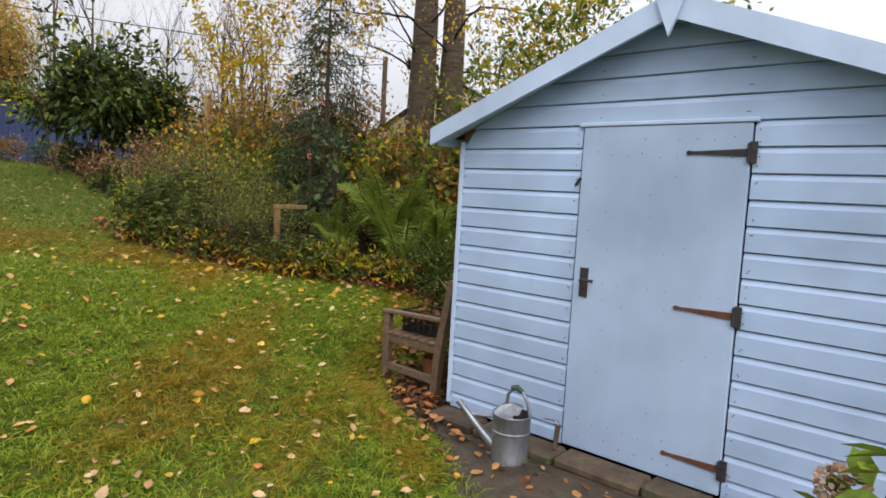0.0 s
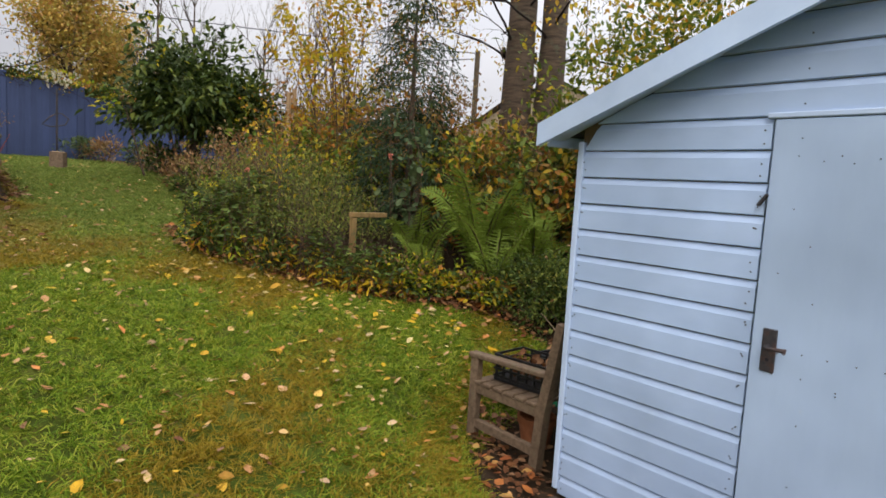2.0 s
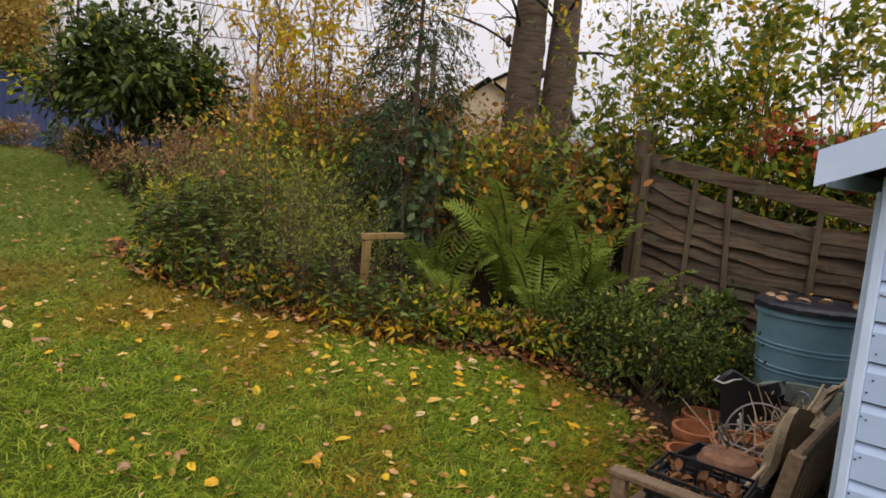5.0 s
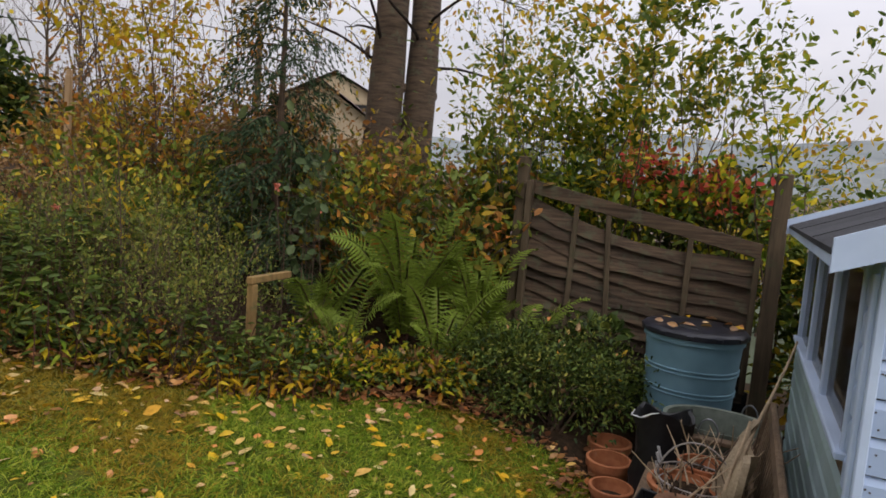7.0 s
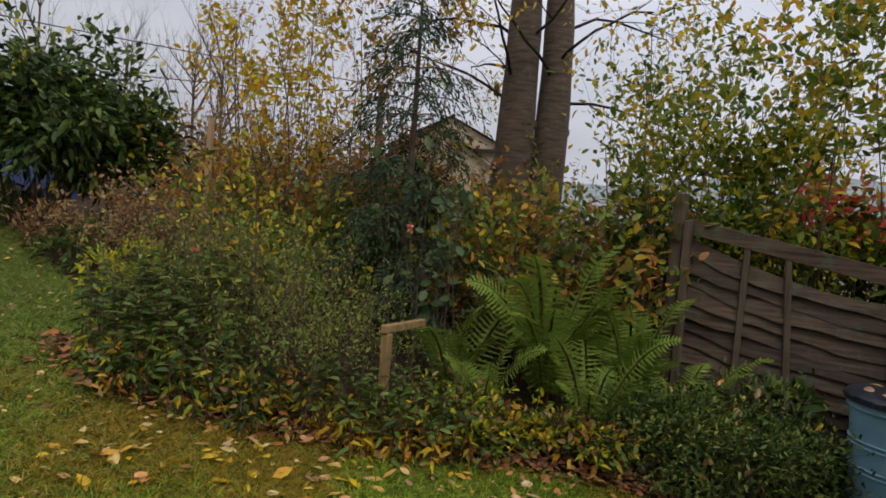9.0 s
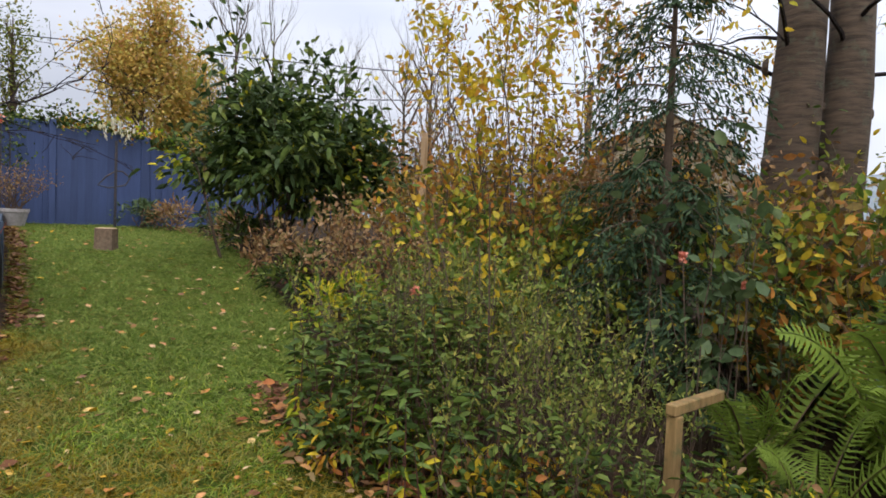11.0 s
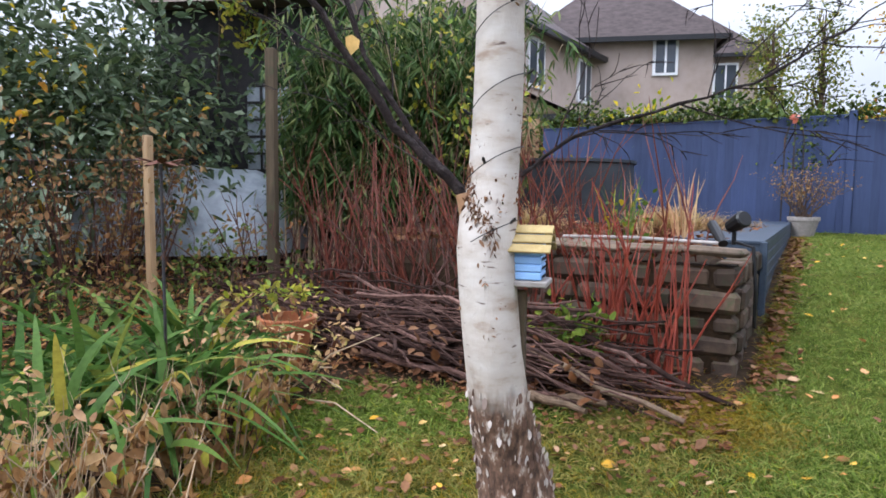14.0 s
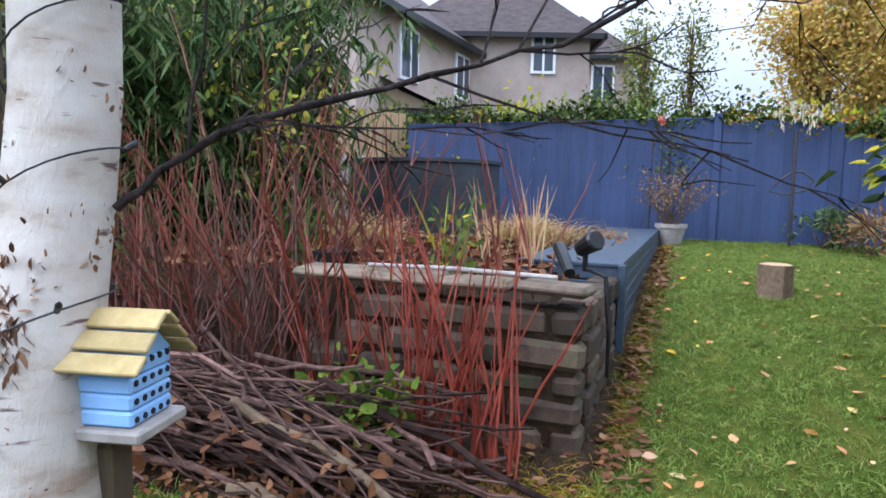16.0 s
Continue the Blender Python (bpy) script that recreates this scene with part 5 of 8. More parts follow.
bar = thing("wooden_rail_frame", "short sawn post with a crossbar standing in the shrubs", "wooden frame", (-6.0, 4.14, gz(-6.0, 4.14)))
_h = 1.225 - gz(-6.0, 4.14)
part("post", Geo().box((0, 0, _h / 2 - 0.03), (0.055, 0.055, _h), 0.005), M_STAKE, bar)
part("crossbar", Geo().box((-0.02, 0.19, _h), (0.05, 0.47, 0.05), 0.005, pose(0, 0, 0, 0, 0, 6)), M_STAKE, bar)


# ---- plants ----
def blob(rng, n, c, r, shell=0.55, lump=0.25):
    """Points in tufts over an uneven mound, and the way out of it."""
    k = int(min(120, max(12, n ** 0.5)))
    d = unit(rng.normal(size=(k, 3)))
    d[:, 2] = np.where(d[:, 2] < -0.5, -d[:, 2], d[:, 2])
    mid = d * ((shell + (1 - shell) * rng.random(k) ** 0.6) * (1 + lump * 0.7 * rng.normal(size=k)))[:, None]
    size = 0.12 + 0.16 * rng.random(k)
    i = rng.integers(0, k, n)
    off = rng.normal(size=(n, 3)) * size[i][:, None]
    return np.asarray(c) + (mid[i] + off) * np.asarray(r), unit(mid[i] * 0.6 + off * 2.0)


def shrub(name, label, c, r, n, size, mat, seed, wide=0.5, stems=14, stem_mat=None, lump=0.25, shell=0.5, up=0.2, category="shrub", extra=(), droop=0.1):
    """A shrub: woody stems from the ground and one or more layers of leaves. c: middle of the crown."""
    rng = np.random.default_rng(seed)
    base = (c[0], c[1], gz(c[0], c[1]))
    s = thing(name, label, category, base)
    cl = np.array(c) - base
    g = Geo()
    for i in range(stems):
        a = rng.random() * 6.283
        e = cl + unit(rng.normal(size=3) + [0, 0, 0.6]) * np.array(r) * (0.55 + 0.4 * rng.random())
        b = np.array([math.cos(a) * r[0] * 0.25 * rng.random(), math.sin(a) * r[1] * 0.25 * rng.random(), -0.04])
        m = b * 0.4 + e * 0.6 + rng.normal(size=3) * 0.05 + [0, 0, 0.08]
        g.tube([b, m, e], [0.012 * (1 + r[2]) * 0.7, 0.008, 0.003], 5, False)
    if stems:
        part("stemwork", g, stem_mat or M_TWIG, s)
    for k, (m2, n2, sz2, wd, nm) in enumerate([(mat, n, size, wide, "foliage"), *extra]):
        p, d = blob(rng, n2, cl, r, shell, lump)
        p[:, 2] = np.maximum(p[:, 2], 0.02 + 0.05 * rng.random(n2))
        way = d * 0.8 + rng.normal(size=(n2, 3)) * 0.6 + [0, 0, up]
        part(nm, leaves(nm, p, way, sz2 * (0.6 + 0.8 * rng.random(n2)), m2, wd, 0.25, rng, droop), None, s)
    return s


def limb(g, p, d, length, r, depth, tips, rng, spread=0.6, up=0.15, kids=3, seg=5, wob=0.12, shrink=0.62, n=None):
    """A branch with its side branches; gathers the twigs' places in tips."""
    p, d = Vector(p), Vector(d).normalized()
    pts, rad = [p.copy()], [r]
    for i in range(seg):
        d = (d + Vector((rng.gauss(0, wob), rng.gauss(0, wob), rng.gauss(0, wob) + up * 0.2))).normalized()
        p = p + d * (length / seg)
        pts.append(p.copy())
        rad.append(r * (1 - 0.65 * (i + 1) / seg))
        if depth == 0 or (depth == 1 and i > 1):
            tips.append((p.copy(), d.copy()))
    g.tube(pts, rad, n or (8 if r > 0.05 else 5 if r > 0.012 else 3), False)
    if depth > 0:
        for k in range(kids):
            i = min(seg - 1, 1 + int(rng.random() * seg))
            q = pts[i] + (pts[i + 1] - pts[i]) * rng.random()
            dd = (d + Vector((rng.gauss(0, spread), rng.gauss(0, spread), rng.gauss(up, spread * 0.6)))).normalized()
            limb(g, q, dd, length * shrink * rng.uniform(0.7, 1.15), max(0.0025, rad[i] * 0.55), depth - 1, tips, rng, spread, up, kids, max(3, seg - 1), wob, shrink)


def tips_leaves(name, tips, per, size, mat, seed, wide=0.5, scatter=0.06, hang=0.3, rng=None):
    rng = np.random.default_rng(seed)
    P = np.array([t[0] for t in tips]).repeat(per, 0)
    D = np.array([t[1] for t in tips]).repeat(per, 0)
    P = P + rng.normal(size=P.shape) * scatter
    way = D * 0.6 + rng.normal(size=P.shape) * 0.7 - np.array([0, 0, hang])
    return leaves(name, P, way, size * (0.6 + 0.7 * rng.random(len(P))), mat, wide, 0.2, rng)


def many_stem(name, label, at, height, stems, spread, mat, leafmat, per, size, seed, wide=0.5, r=0.012, depth=1, kids=5, category="shrub", hang=0.2, lean=(0, 0), wob=0.06, scatter=0.05, extra=None, leaf_from=0.0):
    """A shrub of many upright stems with side twigs and leaves along them."""
    rng = random.Random(seed)
    base = (at[0], at[1], gz(at[0], at[1]) if len(at) < 3 else at[2])
    s = thing(name, label, category, base)
    g, tips = Geo(), []
    for i in range(stems):
        a = rng.random() * 6.283
        q = rng.random() ** 0.5
        p = (math.cos(a) * q * spread * 0.4, math.sin(a) * q * spread * 0.4, -0.05)
        d = (math.cos(a) * q * spread * 0.5 + lean[0], math.sin(a) * q * spread * 0.5 + lean[1], height)
        limb(g, p, d, height * rng.uniform(0.7, 1.05), r * rng.uniform(0.7, 1.2), depth, tips, rng, 0.45, 0.3, kids, 6, wob, 0.35)
    part("stemwork", g, mat, s)
    tips = [t for t in tips if t[0][2] > leaf_from]
    if per:
        part("foliage", tips_leaves("foliage", tips, per, size, leafmat, seed, wide, scatter, hang), None, s)
    if extra:
        m2, per2, size2 = extra
        part("autumn_foliage", tips_leaves("autumn_foliage", tips[::2], per2, size2, m2, seed + 1, wide, scatter, hang), None, s)
    return s


# the shrub bed
def leafy_perennial(x, y, h, seed, n=26, yellow=1):
    """Upright stems set with pointed dark leaves, the lower ones yellowing."""
    rng = np.random.default_rng(seed)
    p = thing("leafy_perennial", "upright dark green leafy perennial with yellowing lower leaves", "perennial", (x, y, gz(x, y)), 0, "perennials of the bed front")
    g = Geo()
    P, D, Y, YD = [], [], [], []
    for i in range(n):
        bx, by = rng.normal(size=2) * 0.14
        lx, ly = rng.normal(size=2) * 0.16
        H = h * rng.uniform(0.6, 1.1)
        pts = [(bx + lx * H * u ** 1.5, by + ly * H * u ** 1.5, H * u - 0.02) for u in (0, 0.35, 0.7, 1.0)]
        g.tube(pts, [0.004, 0.0035, 0.003, 0.0015], 4, False)
        m = int(H / 0.034)
        for k in range(m):
            u = 0.12 + 0.88 * k / m
            q = (bx + lx * H * u ** 1.5, by + ly * H * u ** 1.5, H * u)
            a = k * 2.4 + rng.normal() * 0.4
            d = (math.cos(a), math.sin(a), 0.5 * u - 0.25 + rng.normal() * 0.2)
            low = u < 0.6 and rng.random() < 0.36 * yellow
            (Y if low else P).append(q), (YD if low else D).append(d)
    part("stemwork", g, M_STALK, p)
    part("foliage", leaves("foliage", np.array(P), np.array(D), 0.06 + 0.04 * rng.random(len(P)), L_MIDGREEN, 0.36, 0.3, rng, 0.22), None, p)
    if Y:
        part("yellow_foliage", leaves("yellow_foliage", np.array(Y), np.array(YD), 0.06 + 0.04 * rng.random(len(Y)), L_YELLOWGREEN if yellow < 1.5 else L_YELLOW, 0.34, 0.3, rng, 0.35), None, p, "yellowing leaves")


for i, (x, y, h) in enumerate(((-7.85, 3.42, 0.62), (-7.6, 3.24, 0.55), (-7.35, 3.2, 0.6), (-7.1, 3.28, 0.62), (-6.85, 3.45, 0.6), (-6.62, 3.62, 0.58), (-6.4, 3.85, 0.55), (-6.2, 4.05, 0.5), (-5.98, 4.28, 0.45),
                              (-7.75, 3.75, 0.75), (-7.45, 3.55, 0.8), (-7.15, 3.6, 0.82), (-7.4, 3.95, 0.85), (-6.15, 4.45, 0.5), (-5.82, 4.12, 0.45), (-5.98, 3.92, 0.42), (-5.7, 4.35, 0.42))):
    leafy_perennial(x, y, h, 1300 + i, 26 if h > 0.7 else 22, 0.6 if h > 0.7 else 1.0 if x < -6.8 else 2.0)
shrub("hypericum_shrub", "low leafy shrub with yellowing tips", (-5.75, 4.62, 0.62), (0.36, 0.3, 0.2), 700, 0.05, L_YELLOWGREEN, 43, 0.45, extra=((L_DKGREEN, 1100, 0.05, 0.45, "dark_foliage"), (L_BROWNBUSH, 260, 0.055, 0.45, "brown_foliage")))
for i, (x, y) in enumerate(((-7.2, 3.08), (-6.55, 3.5), (-5.85, 4.3), (-5.5, 4.72), (-5.2, 4.95), (-4.95, 5.05))):
    shrub("edging_plant", "low green and yellow edging plants above leaf litter", (x, y, gz(x, y) + 0.13), (0.28, 0.2, 0.15), 170, 0.06, L_YELLOWGREEN if i > 2 else L_DKGREEN, 50 + i, 0.4, 8, extra=((L_DKGREEN, 300, 0.055, 0.45, "dark_foliage"), (L_YELLOW, 90, 0.07, 0.4, "yellow_foliage"), (L_BROWNBUSH, 70, 0.06, 0.5, "brown_foliage"), (L_RUSSET, 36, 0.06, 0.5, "dead_foliage")))
for i, (x, y, h) in enumerate(((-7.65, 3.6, 0.95), (-7.25, 3.75, 1.08), (-6.85, 3.95, 1.08), (-6.5, 4.25, 0.9), (-7.45, 4.15, 1.15), (-6.95, 4.45, 1.12), (-7.8, 3.95, 1.0), (-6.7, 3.85, 0.9), (-6.3, 4.2, 0.72), (-6.55, 3.75, 0.75))):
    many_stem("spirea", "airy olive shrub of fine upright stems", (x, y), h * 0.9, 20, 0.85, M_TWIG, L_OLIVE, 3, 0.026, 60 + i, 0.45, 0.004, 1, 4, scatter=0.035, hang=-0.2, wob=0.09, leaf_from=0.42, extra=(L_OLIVE, 1, 0.045))

# fronds of fern
def fern(at, n, length, seed, label="green arching shuttlecock fern"):
    """A crown of fronds; each frond is one mesh whose toothed leaflets grow out of its midrib."""
    rng = np.random.default_rng(seed)
    f = thing("fern", label, "fern", (at[0], at[1], gz(*at)), 0, "ferns in the bed")
    m = 32
    for i in range(n):
        a = 6.283 * i / n + rng.normal() * 0.35
        L = length * (0.6 + 0.5 * rng.random())
        rise, out = 1.3 + 0.5 * rng.random(), 0.22 + 0.42 * rng.random()
        u = np.linspace(0, 1, m)
        cx, cz = L * (u * out + 0.22 * u ** 2), L * (rise * u - 0.58 * u ** 2.8)
        c = np.stack([np.cos(a) * cx, np.sin(a) * cx, cz], 1)
        c += np.stack([-np.sin(a) * u ** 2, np.cos(a) * u ** 2, 0 * u], 1) * rng.normal() * 0.08 * L
        t = unit(np.gradient(c, axis=0))
        s = unit(np.cross(t, [0, 0, 1.0]))
        roll = rng.normal() * 0.45
        s = s * math.cos(roll) + np.cross(s, t) * math.sin(roll)
        up = np.cross(s, t)
        verts, tris = list(c + s * 0.003) + list(c - s * 0.003), []
        for k in range(m - 1):
            tris += [(k, k + 1, m + k), (m + k, k + 1, m + k + 1)]
        for k in range(4, m - 1):
            pl = L * 0.25 * math.sin(math.pi * min(1, u[k] * 0.90 + 0.08)) ** 0.75 * (1 - 0.3 * u[k]) * rng.uniform(0.85, 1.1)
            for side, o in ((1, 0), (-1, m)):
                d = s[k] * side + t[k] * 0.38 + up[k] * rng.normal() * 0.10 - np.array([0, 0, 0.10 + 0.1 * rng.random()])
                d /= np.linalg.norm(d)
                w = t[k] * L / m * 0.52
                base = len(verts)
                root = c[k]
                for j, (q, wd) in enumerate(((0.25, 1.0), (0.42, 0.62), (0.5, 0.95), (0.66, 0.5), (0.74, 0.72), (0.9, 0.25))):
                    verts.append(root + d * pl * q + w * wd * 0.8)
                    verts.append(root + d * pl * q - w * wd * 0.6)
                verts.append(root + d * pl)
                tris += [(o + k, base, base + 1), (o + k, o + k + 1, base)]
                for j in range(5):
                    tris += [(base + 2 * j, base + 2 * j + 2, base + 2 * j + 1), (base + 2 * j + 1, base + 2 * j + 2, base + 2 * j + 3)]
                tris.append((base + 10, base + 12, base + 11))
        fr = part("frond", tri_mesh("frond", verts, tris, L_FERN), None, f)
        part("rachis", Geo().tube(c[::5], [0.006, 0.005, 0.0045, 0.004, 0.003, 0.002, 0.001], 4, False), M_STALK, fr)


fern((-5.55, 5.5), 22, 1.02, 71)
fern((-5.0, 5.75), 16, 0.92, 72)
fern((-5.05, 5.2), 12, 0.68, 73, "smaller bright green fern at the bed front")
fern((-6.1, 5.05), 12, 0.75, 75, "smaller bright green fern at the bed front")
fern((-5.7, 4.85), 10, 0.6, 76, "smaller bright green fern at the bed front")
fern((-4.6, 5.65), 10, 0.75, 74, "low dark fern beside the fence")

for i, (x, y, rx, ry, rz) in enumerate(((-4.65, 5.3, 0.5, 0.3, 0.26), (-4.15, 5.35, 0.45, 0.33, 0.3), (-3.95, 5.75, 0.4, 0.4, 0.34), (-4.4, 5.9, 0.5, 0.35, 0.3))):
    shrub("low_evergreen", "low dense dark evergreen shrub beside the water butt", (x, y, max(gz(x, y), 0.12) + rz * 0.85), (rx, ry, rz), 2900, 0.042, L_DKGREEN, 80 + i, 0.42, lump=0.5, extra=((L_OLIVE, 500, 0.036, 0.4, "olive_foliage"), (L_FALLEN, 22, 0.07, 0.5, "caught_leaves")))
shrub("broadleaf_sapling", "small glossy broad-leaved evergreen by the fence", (-4.02, 6.1, 0.78), (0.2, 0.16, 0.18), 90, 0.13, L_DKGREEN, 88, 0.45, 5)

# rose and sapling over the bed
many_stem("rose_bush", "leggy rose with blue-green leaves", (-6.55, 5.15), 1.45, 7, 0.7, M_TWIG, L_BLUEGREEN, 1, 0.10, 91, 0.65, 0.009, 1, 4, "rose", scatter=0.06)
many_stem("yellow_sapling", "thin sapling with yellow autumn leaves", (-7.12, 3.95), 1.75, 4, 0.6, M_TWIG, L_YELLOW, 1, 0.06, 92, 0.5, 0.009, 1, 5, "sapling", scatter=0.06)
for i, (x, y, z) in enumerate(((-7.33, 3.6, 1.60), (-6.55, 4.95, 1.86), (-6.3, 5.2, 1.7))):
    rng = np.random.default_rng(95 + i)
    me = leaves("rose_bloom", np.c_[rng.normal(size=(26, 3)) * 0.008], unit(rng.normal(size=(26, 3)) + [0, 0, 0.8]), 0.028, L_PINK, 0.9, 0.5, rng)
    r = thing("rose_bloom", "fading pink rose bloom on a thin stem", "rose", (x, y, z), 0, "rose blooms")
    part("petals", me, None, r)
    part("stalk", Geo().tube([(0, 0, 0), (0.01, 0.02, -0.25), (0.03, 0.05, -0.6)], 0.004, 4), M_TWIG, r)


def conifer(at, h, w, seed):
    rng = random.Random(seed)
    base = (at[0], at[1], gz(*at))
    c = thing("young_conifer", "young dark blue-green conifer", "conifer", base)
    part("trunk", Geo().tube([(0, 0, -0.05), (0.02, 0, h * 0.4), (-0.01, 0.02, h * 0.8), (0, 0, h)], [0.05, 0.035, 0.016, 0.004], 8), M_TWIG, c)
    g, P, D = Geo(), [], []
    z = 0.25
    while z < h - 0.15:
        u = z / h
        for k in range(4):
            a = rng.random() * 6.283
            L = w * (1 - u) ** 1.0 * rng.uniform(0.65, 1.15) + 0.12
            pts = [Vector((0, 0, z))]
            for s in range(1, 6):
                v = s / 5
                pts.append(Vector((math.cos(a) * L * v, math.sin(a) * L * v, z + L * (0.30 * v - 0.42 * v * v))))
            g.tube(pts, [0.010, 0.008, 0.006, 0.005, 0.004, 0.002], 4, False)
            for s in range(int(L * (34 if u > 0.45 else 54))):
                v = rng.uniform(0.15, 1)
                i = min(4, int(v * 5))
                q = pts[i] + (pts[i + 1] - pts[i]) * (v * 5 - i)
                side = rng.choice((-1, 1))
                d = Vector((math.cos(a + side * 0.9), math.sin(a + side * 0.9), rng.uniform(-1.5, -0.3)))
                for m in range(6):
                    P.append(q + d * 0.035 * m)
                    D.append(d + Vector((rng.gauss(0, 0.45), rng.gauss(0, 0.45), rng.gauss(0, 0.3))))
        z += 0.15
    part("branchwork", g, M_TWIG, c)
    rr = np.random.default_rng(seed)
    part("needles", leaves("needles", np.array(P), np.array(D), 0.05 + 0.03 * rr.random(len(P)), L_CONIFER, 0.28, 0.2, rr), None, c)


conifer((-7.3, 5.78), 3.75, 1.12, 101)


def big_tree(at, r, h, seed, label, limbs, leafmat, per, size):
    rng = random.Random(seed)
    base = (at[0], at[1], gz(*at))
    t = thing("tall_tree", label, "tree", base)
    pts, rad = [], []
    for i in range(14):
        u = i / 13
        pts.append((0.05 * math.sin(u * 7 + seed), 0.05 * math.sin(u * 5 + seed * 2), -0.1 + u * h))
        rad.append(r * (1.35 - 0.35 * min(1, u * 8)) * (1 - 0.55 * u) + 0.012 * math.sin(u * 40))
    part("trunk", Geo().tube(pts, rad, 18), M_BARK, t, smooth=True)
    for z, a, s in ((1.75, 250, 1.0), (2.3, 40, 0.9), (2.7, 210, 1.1), (1.3, 150, 0.7)):
        part("knot", Geo().lathe([(0.0, 0.03), (0.05 * s, 0.02), (0.075 * s, -0.005), (0.09 * s, -0.03)], 10, (pts[3][0] + r * 0.9 * math.cos(radians(a)), pts[3][1] + r * 0.9 * math.sin(radians(a)), z), m=pose(0, 0, 0, 0, 90, a)), M_BARK, t)
    g, tips = Geo(), []
    for z, a, L in limbs:
        d = (math.cos(radians(a)), math.sin(radians(a)), 0.45)
        limb(g, (0, 0, z), d, L, 0.024, 3, tips, rng, 0.55, -0.15, 3, 6, 0.16, 0.62)
    part("branchwork", g, M_DARKBARK, t)
    part("foliage", tips_leaves("foliage", tips, per, size, leafmat, seed, 0.5, 0.12, 0.9), None, t)


big_tree((-7.42, 7.9), 0.285, 6.5, 111, "tall grey-barked tree with sparse yellow leaves", ((2.5, 190, 1.5), (2.9, 150, 1.9), (3.3, 235, 1.9), (3.7, 290, 1.8), (4.1, 200, 2.2), (3.2, 330, 1.6), (2.7, 280, 1.7), (4.6, 250, 2.2)), L_YELLOW, 2, 0.07)
big_tree((-7.17, 8.3), 0.262, 6.8, 112, "second grey trunk close beside the first", ((2.6, 20, 1.6), (3.1, 330, 2.0), (3.6, 60, 2.0), (4.2, 350, 2.3), (2.9, 300, 1.8), (4.8, 300, 2.2)), L_YELLOW, 2, 0.07)

# thicket behind the bed
for i, (x, y, h, mat, lm, sz) in enumerate((
        (-8.6, 5.2, 1.2, M_TWIG, L_HAZEL, 0.09), (-9.3, 5.6, 1.3, M_TWIG, L_AUTUMN, 0.085), (-8.2, 6.2, 1.4, M_TWIG, L_AUTUMN, 0.085),
        (-10.1, 6.2, 1.7, M_TWIG, L_AUTUMN, 0.08), (-7.9, 6.9, 1.6, M_TWIG, L_BROWNBUSH, 0.07), (-6.7, 6.6, 1.4, M_TWIG, L_HAZEL, 0.1),
        (-6.0, 6.7, 1.45, M_TWIG, L_AUTUMN, 0.115), (-5.5, 6.9, 1.5, M_TWIG, L_MIDGREEN, 0.115), (-8.9, 7.2, 1.7, M_TWIG, L_BROWNBUSH, 0.07),
        (-10.2, 7.4, 1.8, M_TWIG, L_BROWNBUSH, 0.07), (-11.2, 6.3, 1.7, M_TWIG, L_BROWNBUSH, 0.075), (-8.0, 5.0, 0.9, M_TWIG, L_HAZEL, 0.08),
        (-6.6, 7.5, 1.5, M_TWIG, L_BROWNBUSH, 0.08), (-6.1, 6.35, 1.0, M_TWIG, L_AUTUMN, 0.10), (-6.2, 6.2, 0.9, M_TWIG, L_BLUEGREEN, 0.07), (-9.4, 4.9, 1.0, M_TWIG, L_BROWNBUSH, 0.06), (-10.3, 4.9, 0.9, M_TWIG, L_BROWNBUSH, 0.06))):
    many_stem("thicket_shrub", "tangled autumn shrub in green, orange and brown", (x, y), h, 26, 1.3, mat, lm, (3 if sz < 0.1 else 2) if y > 6.3 else 2, sz * 0.9, 120 + i, 0.55, 0.009, 1, 6, scatter=0.09, wob=0.12)
many_stem("spindly_hazel", "tall thin hazel with drooping yellow-green leaves", (-8.9, 5.9), 2.9, 8, 1.2, M_TWIG, L_YELLOW, 3, 0.09, 141, 0.5, 0.014, 2, 4, "hazel", hang=0.8, scatter=0.08)
many_stem("spindly_hazel", "tall thin hazel with drooping yellow-green leaves", (-8.2, 6.5), 3.1, 6, 1.1, M_TWIG, L_AUTUMN, 2, 0.09, 142, 0.5, 0.014, 2, 4, "hazel", hang=0.8, scatter=0.08)
for i, (x, y, h) in enumerate(((-10.6, 6.6, 3.2), (-11.6, 7.2, 3.4), (-9.8, 8.0, 3.6))):
    many_stem("bare_sapling", "thin nearly bare sapling with catkin-like leaves", (x, y), h, 5, 0.9, M_TWIG, L_AUTUMN, 1, 0.06, 146 + i, 0.4, 0.013, 2, 4, "sapling", hang=0.9)
for x, y, z in ((-10.3, 5.55, 1.75), (-11.0, 6.0, 1.75)):
    single("sawn_stake", Geo().box((0, 0, 0.8), (0.07, 0.05, 1.7), 0.005), M_RAWWOOD, "sawn timber stake among the shrubs", "stake", (x, y, gz(x, y)), 15, "stakes in the thicket")

